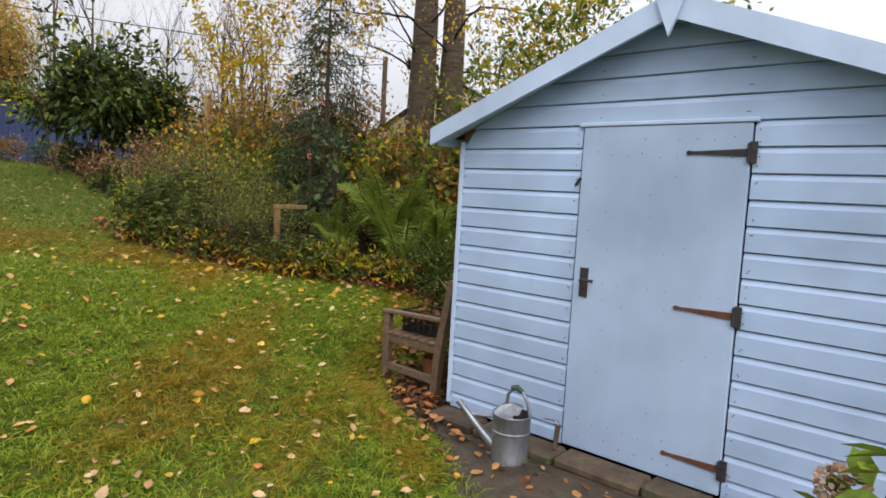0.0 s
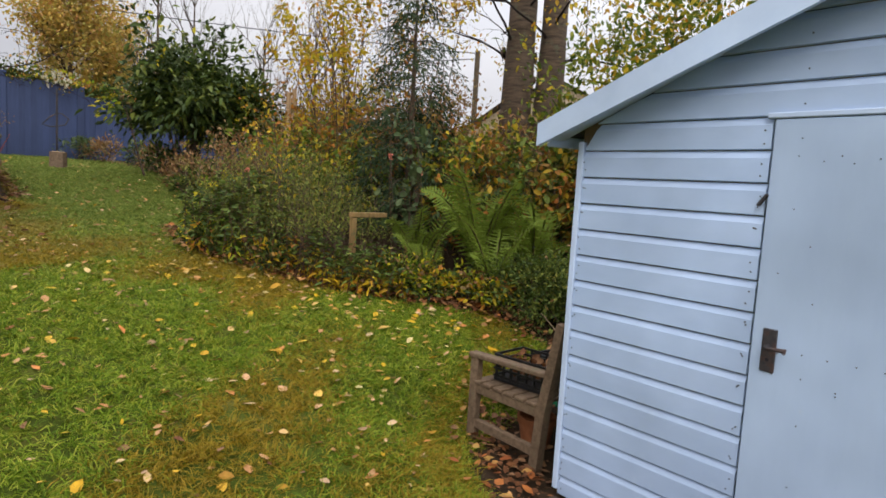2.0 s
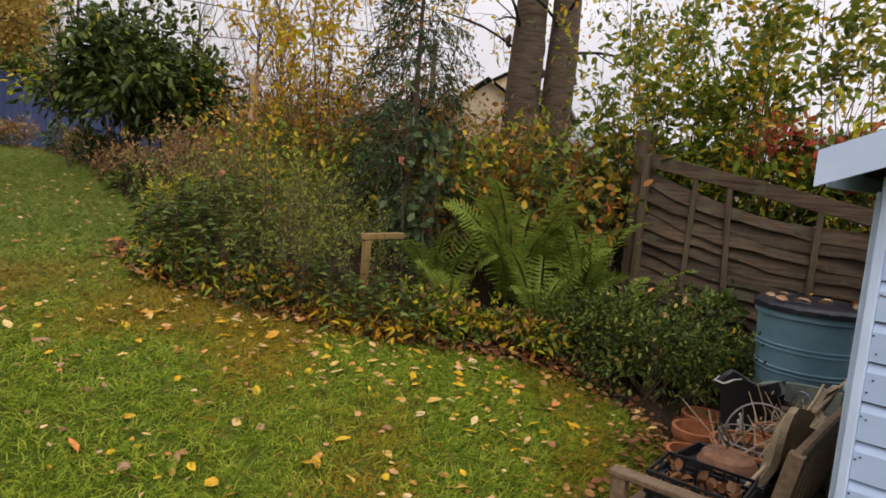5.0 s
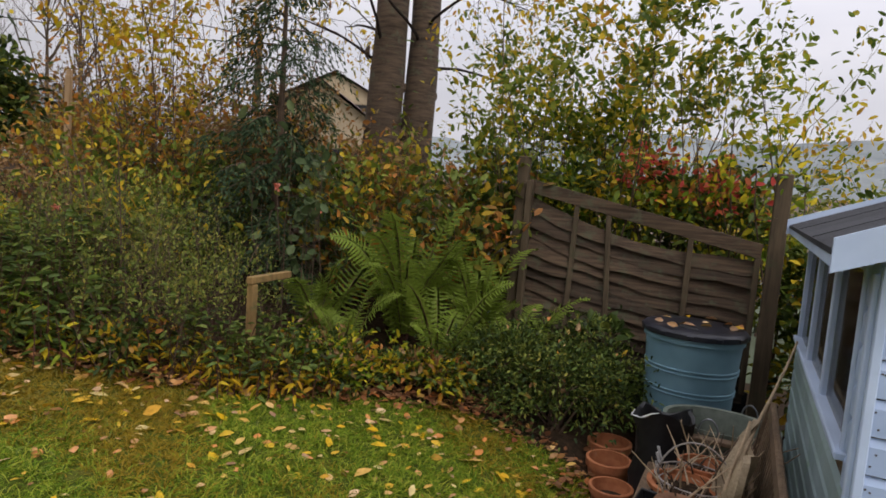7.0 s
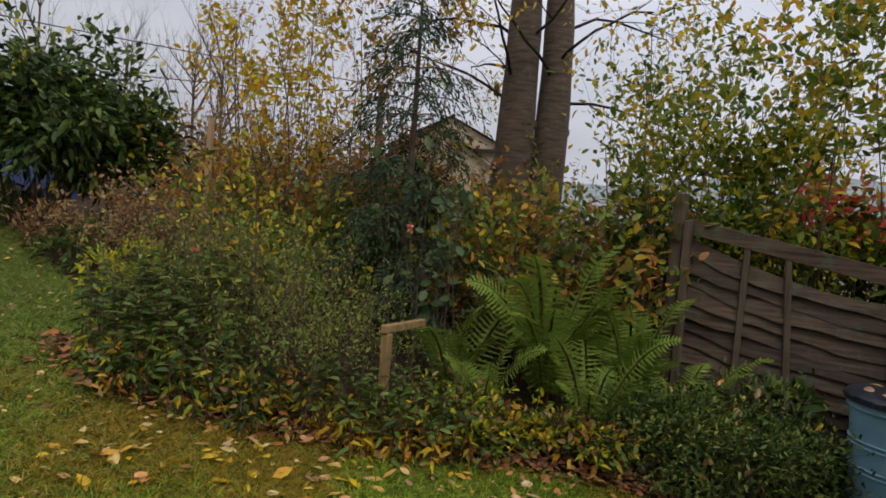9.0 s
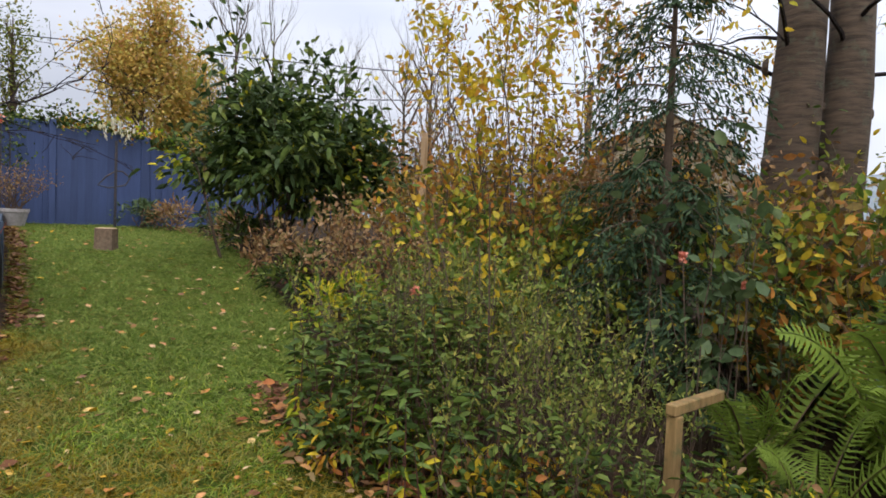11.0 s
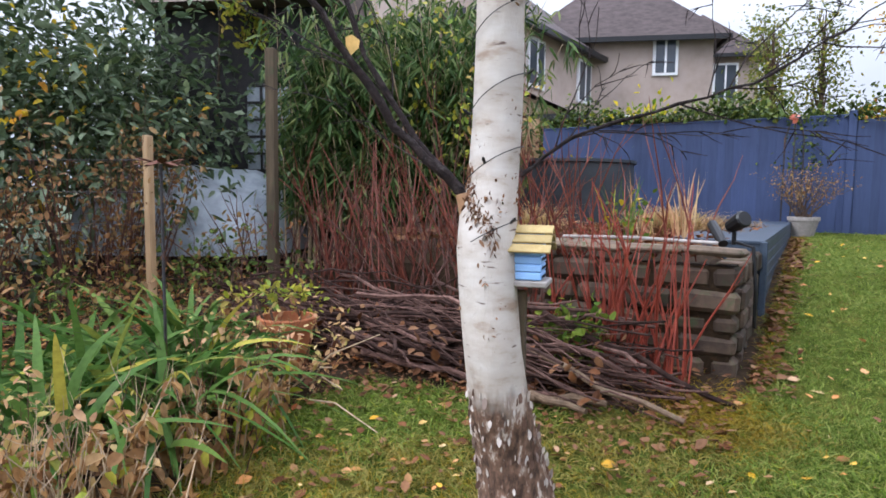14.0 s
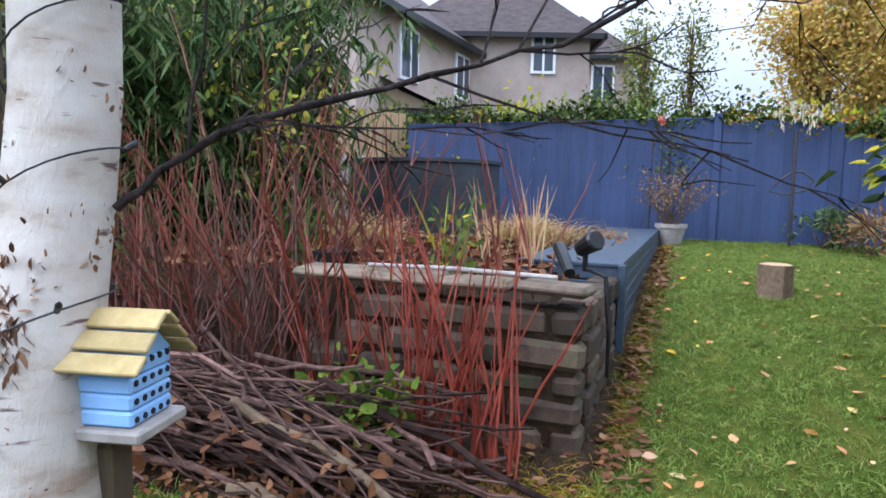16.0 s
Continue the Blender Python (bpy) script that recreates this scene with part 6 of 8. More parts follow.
# behind the lap fence
for i, (x, y, h, lm, per) in enumerate(((-5.3, 7.3, 3.2, L_HAZEL, 5), (-4.7, 7.6, 3.6, L_YELLOW, 4), (-4.1, 7.4, 3.3, L_HAZEL, 5), (-3.5, 7.7, 3.3, L_HAZEL, 4), (-2.9, 7.6, 2.7, L_YELLOWGREEN, 3), (-5.0, 8.4, 3.6, L_HAZEL, 3), (-3.0, 8.3, 2.9, L_YELLOW, 2))):
    many_stem("hedge_hazel", "tall hedge hazel with green and yellow leaves", (x, y, 0.35), h, 7, 1.7, M_TWIG, lm, per, 0.088, 150 + i, 0.5, 0.012, 2, 3, "hazel", hang=0.35, scatter=0.09, wob=0.11)
for i, (x, y) in enumerate(((-5.2, 7.0), (-4.5, 7.0), (-3.8, 7.0), (-3.2, 7.1), (-5.0, 7.35), (-4.3, 7.4))):
    shrub("hedge_shrub", "green hedge foliage spilling over the fence", (x, y, 1.8 if i < 4 else 2.4), (0.5, 0.35, 0.45 if i < 4 else 0.65), 800 if i < 4 else 420, 0.095, L_MIDGREEN if i < 4 else L_HAZEL, 160 + i, 0.55, extra=((L_YELLOWGREEN, 420, 0.08, 0.5, "yellowing_foliage"),))
shrub("red_maple", "small shrub in scarlet autumn leaf", (-3.35, 6.95, 2.0), (0.42, 0.25, 0.32), 420, 0.075, L_SCARLET, 166, 0.6, 8)
shrub("red_maple", "small shrub in scarlet autumn leaf", (-3.95, 6.95, 2.25), (0.25, 0.25, 0.3), 190, 0.07, L_SCARLET, 167, 0.6, 6)

for i, (x, y, z) in enumerate(((-2.45, 7.1, 1.25), (-2.3, 6.7, 0.6), (-2.0, 7.3, 1.6))):
    shrub("hedge_shrub", "yellowing hedge foliage behind the shed corner", (x, y, z), (0.4, 0.35, 0.5), 520, 0.085, L_HAZEL, 1160 + i, 0.55, 10, extra=((L_MIDGREEN, 500, 0.09, 0.55, "green_foliage"), (L_YELLOW, 120, 0.09, 0.55, "yellow_foliage")))
many_stem("willow", "slender willow behind the shed with narrow drooping leaves", (0.3, 7.4, -0.2), 3.1, 4, 1.6, M_TWIG, L_BLUEGREEN, 1, 0.12, 168, 0.16, 0.012, 2, 3, "willow", hang=1.0, lean=(-0.9, -0.1), leaf_from=1.6)

# evergreen by the blue fence
shrub("laurel", "large dark glossy laurel bush", (-11.95, 4.5, 2.72), (0.76, 0.8, 0.88), 4400, 0.13, L_DKGREEN, 171, 0.45, 16, M_BARK, 0.5, 0.35, 0.0, extra=((L_BLUEGREEN, 2600, 0.12, 0.45, "pale_foliage"), (L_YELLOWGREEN, 350, 0.12, 0.45, "yellowing_foliage")), droop=0.25)
shrub("laurel", "large dark glossy laurel bush", (-11.75, 5.25, 2.5), (0.6, 0.6, 0.7), 2200, 0.13, L_DKGREEN, 172, 0.45, 10, M_BARK, 0.5, 0.35, 0.0, extra=((L_YELLOWGREEN, 300, 0.12, 0.45, "yellowing_foliage"),), droop=0.25)
many_stem("bare_shrub", "leafless pale-stemmed shrub under the laurel", (-12.3, 4.4), 1.5, 9, 1.3, M_BARK, L_BROWNBUSH, 1, 0.05, 173, 0.5, 0.02, 2, 3)
for i, (x, y, lm) in enumerate(((-13.6, 4.5, L_BROWNBUSH), (-14.6, 4.4, L_DKGREEN), (-15.6, 4.0, L_BROWNBUSH), (-12.6, 4.35, L_DKGREEN), (-11.2, 4.15, L_BROWNBUSH), (-10.4, 4.2, L_DKGREEN), (-9.3, 4.05, L_YELLOWGREEN), (-16.1, 3.6, L_BLUEGREEN))):
    shrub("border_plant", "fading herbaceous border plants", (x, y, gz(x, y) + 0.2), (0.4, 0.32, 0.26), 420, 0.10, lm, 180 + i, 0.3, 8)


# ---- blue fence and what stands before it ----
def build_blue_fence():
    x0 = -16.55
    f = thing("blue_fence", "navy blue painted vertical board fence", "fence", (x0, 0.0, 1.62))
    rng = random.Random(31)
    y = -2.3
    while y < 2.28:
        w = 0.115
        h = 1.76 + 0.02 * (y < -1)
        part("fence_board", Geo().box((rng.uniform(0, 0.012), y + w / 2, h / 2 - 0.05), (0.018, w + 0.008, h), 0.003, pose(0, 0, 0, 0, 0, 4)), M_NAVY, f)
        y += w
    part("fence_capping", Geo().box((0.0, 0.0, 1.72), (0.05, 4.6, 0.025), 0.004), M_NAVY, f)
    part("fence_rail", Geo().box((-0.05, 0.0, 1.3), (0.05, 4.6, 0.08), 0.004), M_NAVY, f)
    part("gate_post", Geo().box((0.02, 2.31, 0.87), (0.10, 0.10, 1.82), 0.006), M_NAVY, f)
    gate = thing("blue_gate", "navy blue boarded garden gate, closed", "gate", (x0, 2.352, 1.62))
    for i in range(12):
        u = i / 11
        h = 1.66 + 0.06 * math.sin(u * 3.14) - 0.05 * u
        part("gate_board", Geo().box((0.03, 0.06 + i * 0.108, h / 2 - 0.02), (0.018, 0.112, h), 0.003), M_NAVY, gate)
    part("gate_brace", Geo().box((0.0, 0.65, 1.35), (0.03, 1.3, 0.09), 0.004), M_NAVY, gate)
    part("gate_brace", Geo().box((0.0, 0.65, 0.35), (0.03, 1.3, 0.09), 0.004), M_NAVY, gate)
    f2 = thing("blue_fence", "navy blue fence panel behind the laurel", "fence", (x0, 3.72, 1.62))
    part("gate_post", Geo().box((0.02, -0.01, 0.8), (0.09, 0.15, 1.68), 0.006), M_NAVY, f2)
    y = 0.05
    while y < 3.6:
        h = 1.5 - 0.06 * y
        part("fence_board", Geo().box((rng.uniform(0, 0.012) + 0.0, y + 0.06, h / 2 - 0.05), (0.018, 0.123, h), 0.003, pose(0, 0, 0, 0, 0, 4)), M_NAVY, f2)
        y += 0.115
    rng = np.random.default_rng(33)
    n = 3600
    yy = rng.uniform(-2.2, 6, n)
    zz = 3.40 - 0.05 * np.maximum(yy, 0) - 0.08 * np.maximum(yy - 3.5, 0) + np.abs(rng.normal(size=n)) * 0.13 * (1 + 0.6 * np.sin(yy * 3)) - 0.03
    iv = thing("ivy", "ivy and bramble growing along the fence top", "ivy", (x0, 2, 3.3))
    part("foliage", leaves("foliage", np.c_[rng.normal(size=n) * 0.12 - 0.12, yy - 2, zz - 3.3], rng.normal(size=(n, 3)) + [0.5, 0, -0.3], 0.05 + 0.05 * rng.random(n), L_DKGREEN, 0.8), None, iv)
    n = 900
    yy = rng.uniform(2.3, 5.5, n)
    part("autumn_foliage", leaves("autumn_foliage", np.c_[rng.normal(size=n) * 0.15 - 0.1, yy - 2, 3.35 - 0.07 * yy + rng.normal(size=n) * 0.1 - 3.3 + 0.15], rng.normal(size=(n, 3)), 0.06, L_AUTUMN, 0.7), None, iv)


build_blue_fence()


def build_far_garden():
    z = gz(-12.75, 2.68)
    st = thing("tree_stump", "short cut log set upright on the lawn", "stump", (-12.75, 2.68, z - 0.01))
    g = Geo()
    n = 18
    v = [((0.125 + 0.012 * math.sin(i * 1.7)) * k * math.cos(6.283 * i / n), (0.125 + 0.012 * math.sin(i * 2.3)) * k * math.sin(6.283 * i / n), h) for h, k in ((0, 1.1), (0.06, 1.0), (0.26, 0.98)) for i in range(n)]
    g.add(v, [(r * n + i, r * n + (i + 1) % n, (r + 1) * n + (i + 1) % n, (r + 1) * n + i) for r in range(2) for i in range(n)])
    part("bark_side", g, M_TEAK, st, smooth=True)
    part("sawn_top", Geo().lathe([(0.0, 0.268), (0.09, 0.266), (0.122, 0.258)], 18), M_RAWWOOD, st, "pale sawn end grain")
    # ornament with four pale plumes
    x, y = -16.15, 3.2
    z = gz(x, y)
    o = thing("garden_ornament", "black metal stake with loops and pale plumes", "ornament", (x, y, z))
    part("stake", Geo().tube([(0, 0, -0.05), (0, 0, 1.45)], 0.022, 8), M_IRON, o)
    part("stake_leaf", Geo().tube([(0, 0.0, 0.95), (0.0, -0.14, 0.85), (0, -0.26, 0.70), (0, -0.1, 0.66), (0, 0.15, 0.72), (0, 0.22, 0.85), (0, 0.1, 0.95), (0, 0, 0.95)], 0.014, 6), M_IRON, o)
    rng = np.random.default_rng(41)
    for k, (dy, hz) in enumerate(((-0.24, 1.52), (-0.06, 1.62), (0.07, 1.6), (0.24, 1.5))):
        n = 34
        u = rng.random(n)
        me = leaves("plume", np.c_[rng.normal(size=n) * 0.02, dy * (0.6 + 0.4 * u) + rng.normal(size=n) * 0.02, hz + 0.25 * np.sin(u * 2.2) - 0.05], rng.normal(size=(n, 3)) * 0.25 + [0, 0, -1], 0.075, L_PALE, 0.3)
        part("plume", me, None, o)
    # wire arch with a rose against the fence
    a = thing("rose_obelisk", "dark metal rose support with one pink bloom", "plant support", (-16.3, 1.62, gz(-16.3, 1.62)))
    for dy in (-0.12, 0.0, 0.12):
        part("rod", Geo().tube([(0, dy, 0), (0, dy, 1.35), (0, dy * 0.4, 1.62)], 0.012, 6), M_IRON, a)
    n = 130
    part("foliage", leaves("foliage", np.c_[rng.normal(size=n) * 0.06, rng.normal(size=n) * 0.16 + 0.15, rng.uniform(0.9, 1.6, n)], rng.normal(size=(n, 3)), 0.06, L_DKGREEN, 0.6), None, a)
    part("bloom", leaves("bloom", rng.normal(size=(30, 3)) * 0.02 + [0.03, -0.02, 1.62], rng.normal(size=(30, 3)), 0.05, L_PINK, 0.9), None, a, "pink rose bloom")
    # planter with dead shrub
    x, y = -15.85, 1.80
    p = thing("grey_planter", "round pale grey planter with a dead brown shrub", "planter", (x, y, gz(x, y)))
    part("planter_body", Geo().lathe([(0, 0), (0.13, 0), (0.185, 0.22), (0.2, 0.22), (0.2, 0.27), (0.18, 0.27), (0.17, 0.22), (0, 0.22)], 24), M_GREYWOOD, p, smooth=True)
    g, tips = Geo(), []
    r = random.Random(51)
    for i in range(26):
        limb(g, (r.uniform(-0.1, 0.1), r.uniform(-0.1, 0.1), 0.22), (r.gauss(0, 0.5), r.gauss(0, 0.5), 1), 0.55, 0.008, 1, tips, r, 0.5, 0.2, 3, 4)
    part("stemwork", g, M_TWIG, p)
    part("dead_foliage", tips_leaves("dead_foliage", tips, 3, 0.04, L_BROWNBUSH, 52, 0.4, 0.03), None, p)
    # composite-board planter along the lawn
    c = thing("composite_planter", "long low slate blue planter of ribbed composite boards", "planter", (-11.2, 1.66, 1.84))
    L = 4.6
    for i in range(7):
        part("side_board", Geo().box((-L / 2, -0.012, -0.06 - i * 0.093), (L, 0.024, 0.086), 0.006), M_CHEST, c)
        part("end_board", Geo().box((-0.012, -0.33, -0.06 - i * 0.093), (0.024, 0.62, 0.086), 0.006), M_CHEST, c)
    part("top_board", Geo().box((-L / 2, -0.33, -0.008), (L + 0.02, 0.66, 0.026), 0.005), M_CHEST, c, "smooth slate blue top")
    part("corner_post", Geo().box((0.0, 0.0, -0.31), (0.05, 0.05, 0.62), 0.006), M_CHEST, c)
    # dark round tank
    t = thing("dark_tank", "large dark grey round tank behind the stems", "tank", (-14.8, -1.25, 1.62))
    part("tank_wall", Geo().lathe([(0, 0), (0.95, 0), (1.0, 0.4), (0.98, 1.0), (0.93, 1.0), (0.9, 0.7), (0, 0.7)], 36), M_TANK, t, smooth=True)
    part("tank_rim", Geo().lathe([(0.97, 0.985), (1.015, 1.0), (1.015, 1.04), (0.93, 1.04), (0.93, 1.0)], 36), M_TANK, t)
    # ornamental grass and soil in the raised bed
    rng = np.random.default_rng(61)
    for x, y, h, n, mat in ((-13.2, 0.55, 0.55, 900, L_STRAW), (-12.6, 1.0, 0.4, 260, L_BROWNBUSH), (-13.8, 1.1, 0.35, 400, L_BROWNBUSH), (-12.0, -0.6, 0.6, 500, L_STRAW)):
        way = np.c_[rng.normal(size=(n, 2)) * 0.45, np.ones(n)]
        gk = thing("ornamental_grass", "clump of faded ornamental grass", "grass clump", (x, y, 1.75))
        part("blades", straps("blades", np.c_[rng.normal(size=(n, 2)) * 0.14, np.zeros(n)], way, h * (0.6 + 0.6 * rng.random(n)), 0.008, mat, 0.45, 3, rng), None, gk)
    for x, y in ((-11.2, 1.05), (-11.4, 0.75), (-10.6, -0.3), (-10.55, 0.75)):
        n = 13
        gk = thing("flag_leaves", "upright yellow and green sword leaves", "plant", (x, y, 1.8))
        way = np.c_[rng.normal(size=(n, 2)) * 0.22, np.ones(n)]
        part("blades", straps("blades", np.c_[rng.normal(size=(n, 2)) * 0.07, np.zeros(n)], way, 0.4 + 0.3 * rng.random(n), 0.018, L_STRAW if x < -11 else L_IRIS, 0.1, 3, rng), None, gk)


build_far_garden()


def build_raised_bed():
    w = thing("stone_raised_bed", "raised bed of rough mossy stone blocks", "raised bed", (-9.9, 1.64, 1.02))
    rng = random.Random(71)
    # front runs towards -y, side runs towards -x
    top = 0.80
    z = -0.06
    row = 0
    while z < top - 0.06:
        h = min(0.13 + rng.uniform(-0.015, 0.02), top - z)
        y = 0.0 - (row % 2) * 0.10
        first = True
        while y > -1.15:
            L = rng.uniform(0.24, 0.42)
            if first and row % 2:
                L, y = 0.16, 0.0
            part("stone", Geo().box((rng.uniform(-0.03, 0.025) - 0.09, y - L / 2, z + h / 2), (0.18, L - rng.uniform(0.01, 0.035), h - rng.uniform(0.008, 0.03)), 0.026, pose(0, 0, 0, rng.uniform(-4, 4), rng.uniform(-5, 5), rng.uniform(-6, 6))), M_STONE, w)
            y -= L
            first = False
        x = -0.19 - (row % 2) * 0.08
        while x > -1.25:
            L = rng.uniform(0.2, 0.36)
            part("stone", Geo().box((x - L / 2, -0.085 + rng.uniform(-0.01, 0.01), z + h / 2), (L - 0.014, 0.17, h - 0.012), 0.018, pose(0, 0, 0, rng.uniform(-2, 2), rng.uniform(-1.5, 1.5), rng.uniform(-2, 2))), M_STONE, w)
            x -= L
        z += h
        row += 1
    y = 0.02
    while y > -1.25:
        L = rng.uniform(0.3, 0.5)
        part("cap_stone", Geo().box((-0.10 + rng.uniform(-0.02, 0.02), y - L / 2, top + 0.025), (0.25, L - 0.01, 0.05), 0.02, pose(0, 0, 0, rng.uniform(-2, 2), rng.uniform(-3, 3), rng.uniform(-3, 3))), M_CAP, w)
        y -= L
    part("wall_core", Geo().box((-0.10, -0.62, 0.36), (0.12, 1.15, 0.76)), M_SOIL, w, "dark packed earth")
    part("side_core", Geo().box((-0.72, -0.10, 0.36), (1.05, 0.11, 0.76)), M_SOIL, w, "dark packed earth")
    part("bed_soil", Geo().box((-2.4, -1.6, 0.25), (4.2, 2.9, 0.9), 0.12), M_SOIL, w, "dark soil with dead leaves")
    rn = np.random.default_rng(72)
    n = 1500
    part("bed_litter", leaves("bed_litter", np.c_[-0.2 - rn.random(n) * 3.5, -0.2 - rn.random(n) * 2.7, 0.77 + rn.random(n) * 0.05], rn.normal(size=(n, 3)) * [1, 1, 0.3], 0.05 + 0.05 * rn.random(n), L_LITTER, 0.6), None, w)
    single("white_cane", Geo().tube([(0, 0, 0), (0.02, -0.5, 0.012), (0, -0.95, 0.0)], 0.011, 8), M_GREYWOOD, "pale cane lying along the wall top", "cane", (-9.98, 1.5, 1.895))
    sp = thing("spotlight", "black garden spotlight on the wall corner", "spotlight", (-10.75, 1.5, 1.86))
    part("lamp_head", Geo().tube([(-0.02, -0.03, 0.10), (0.06, 0.06, 0.16), (0.07, 0.07, 0.165)], [0.045, 0.06, 0.05], 12), M_BLACKPL, sp)
    part("bracket", Geo().tube([(0, 0, -0.02), (0, 0, 0.1)], 0.015, 8), M_BLACKPL, sp)
    part("second_head", Geo().tube([(0.1, -0.13, 0.12), (0.2, -0.08, 0.06), (0.3, -0.03, 0.0)], [0.035, 0.035, 0.03], 10), M_BLACKPL, sp)
    part("cable", Geo().tube([(0.05, 0.02, 0.0), (0.2, 0.14, -0.02), (0.22, 0.17, -0.3), (0.2, 0.17, -0.55)], 0.012, 6), M_BLACKPL, sp)
    hs = thing("hose_pot", "small dark plastic pot on the bed", "flower pot", (-10.2, 0.2, 1.80))
    part("pot_body", Geo().lathe([(0, 0), (0.08, 0), (0.11, 0.13), (0.1, 0.13), (0.07, 0.02), (0, 0.02)], 18), M_BLACKPL, hs)


build_raised_bed()


def stems_clump(name, label, at, n, h, spread, mat, seed, r=0.007, box=None, z=None):
    rng = random.Random(seed)
    base = (at[0], at[1], gz(*at) if z is None else z)
    c = thing(name, label, "dogwood", base, 0, "dogwood stems")
    for i in range(n):
        ang, q = rng.random() * 6.283, rng.random()
        bx, by = (math.cos(ang) * 0.18 * q, math.sin(ang) * 0.18 * q) if not box else (rng.uniform(-box[0], box[0]), rng.uniform(-box[1], box[1]))
        lx, ly = rng.gauss(0, spread), rng.gauss(0, spread)
        H = h * rng.uniform(0.45, 1.1)
        pts = [(bx + lx * H * u ** 1.3 + rng.gauss(0, 0.012), by + ly * H * u ** 1.3 + rng.gauss(0, 0.012), -0.03 + H * u) for u in (0, 0.25, 0.5, 0.75, 1.0)]
        k = r * rng.uniform(0.6, 1.4)
        g = Geo().tube(pts, [k, k * 0.9, k * 0.75, k * 0.55, k * 0.25], 5, False)
        for s in range(rng.randint(0, 3)):
            j = rng.randint(1, 3)
            p = Vector(pts[j])
            d = Vector((lx + rng.gauss(0, 0.35), ly + rng.gauss(0, 0.35), 1)).normalized() * H * rng.uniform(0.2, 0.45)
            g.tube([p, p + d * 0.5 + Vector((rng.gauss(0, 0.01), 0, 0)), p + d], [k * 0.5, k * 0.35, k * 0.15], 4, False)
        part("stem", g, mat, c)
    return c


stems_clump("dogwood", "bright red dogwood stems in front of the stone bed", (-9.66, 1.15), 48, 1.1, 0.2, M_RED, 201, 0.0075, (0.1, 0.3))
stems_clump("dogwood", "bright red dogwood stems in front of the stone bed", (-9.75, 0.6), 14, 1.05, 0.3, M_RED, 202, 0.008, (0.08, 0.3))
stems_clump("dogwood", "tall thin red dogwood stems", (-10.3, 0.9), 14, 1.0, 0.35, M_ORANGESTEM, 203, 0.006, (0.3, 0.5), 1.8)
stems_clump("dogwood", "brownish red dogwood thicket", (-10.1, -0.3), 36, 1.3, 0.36, M_STALK, 204, 0.008, (0.35, 0.5))
stems_clump("dogwood", "tall brown-red dogwood stems", (-10.0, -0.1), 14, 1.9, 0.32, M_ORANGESTEM, 205, 0.008, (0.3, 0.45))
stems_clump("dogwood", "brownish red dogwood thicket", (-10.2, -1.15), 32, 1.2, 0.34, M_STALK, 206, 0.008, (0.35, 0.5))
stems_clump("dogwood", "tall red dogwood stems", (-10.3, -1.3), 14, 1.5, 0.3, M_ORANGESTEM, 207, 0.007, (0.3, 0.4))
stems_clump("dogwood", "brownish red dogwood thicket", (-9.9, -1.9), 24, 1.0, 0.36, M_STALK, 208, 0.008, (0.35, 0.4))
stems_clump("dogwood", "orange-red dogwood stems crowding the bed", (-10.15, -0.65), 46, 1.55, 0.26, M_ORANGESTEM, 221, 0.008, (0.3, 0.35))
stems_clump("dogwood", "orange-red dogwood stems crowding the bed", (-10.5, 0.2), 34, 1.0, 0.3, M_ORANGESTEM, 222, 0.007, (0.3, 0.4), 1.75)
stems_clump("dogwood", "orange-red dogwood stems crowding the bed", (-10.3, -1.5), 34, 1.35, 0.28, M_ORANGESTEM, 223, 0.008, (0.3, 0.4))
stems_clump("dogwood", "low brown-red dogwood stems at the wall foot", (-9.72, 0.2), 34, 0.85, 0.3, M_STALK, 224, 0.007, (0.12, 0.35))
many_stem("yellow_leaved_shrub", "thin shrub with a few yellow-green leaves on the bed", (-10.15, 0.85, 1.75), 0.5, 3, 0.3, M_TWIG, L_HAZEL, 1, 0.055, 211, 0.7, 0.006, 1, 3)
many_stem("yellow_leaved_shrub", "thin shrub with a few yellow-green leaves on the bed", (-11.2, -1.0, 1.6), 2.2, 7, 0.8, M_STALK, L_LIME, 1, 0.07, 212, 0.6, 0.010, 2, 3)
many_stem("bramble", "low sprig of fresh green bramble leaves", (-9.45, 0.75), 0.5, 4, 0.4, M_TWIG, L_FERN, 4, 0.06, 213, 0.8, 0.004, 1, 2)


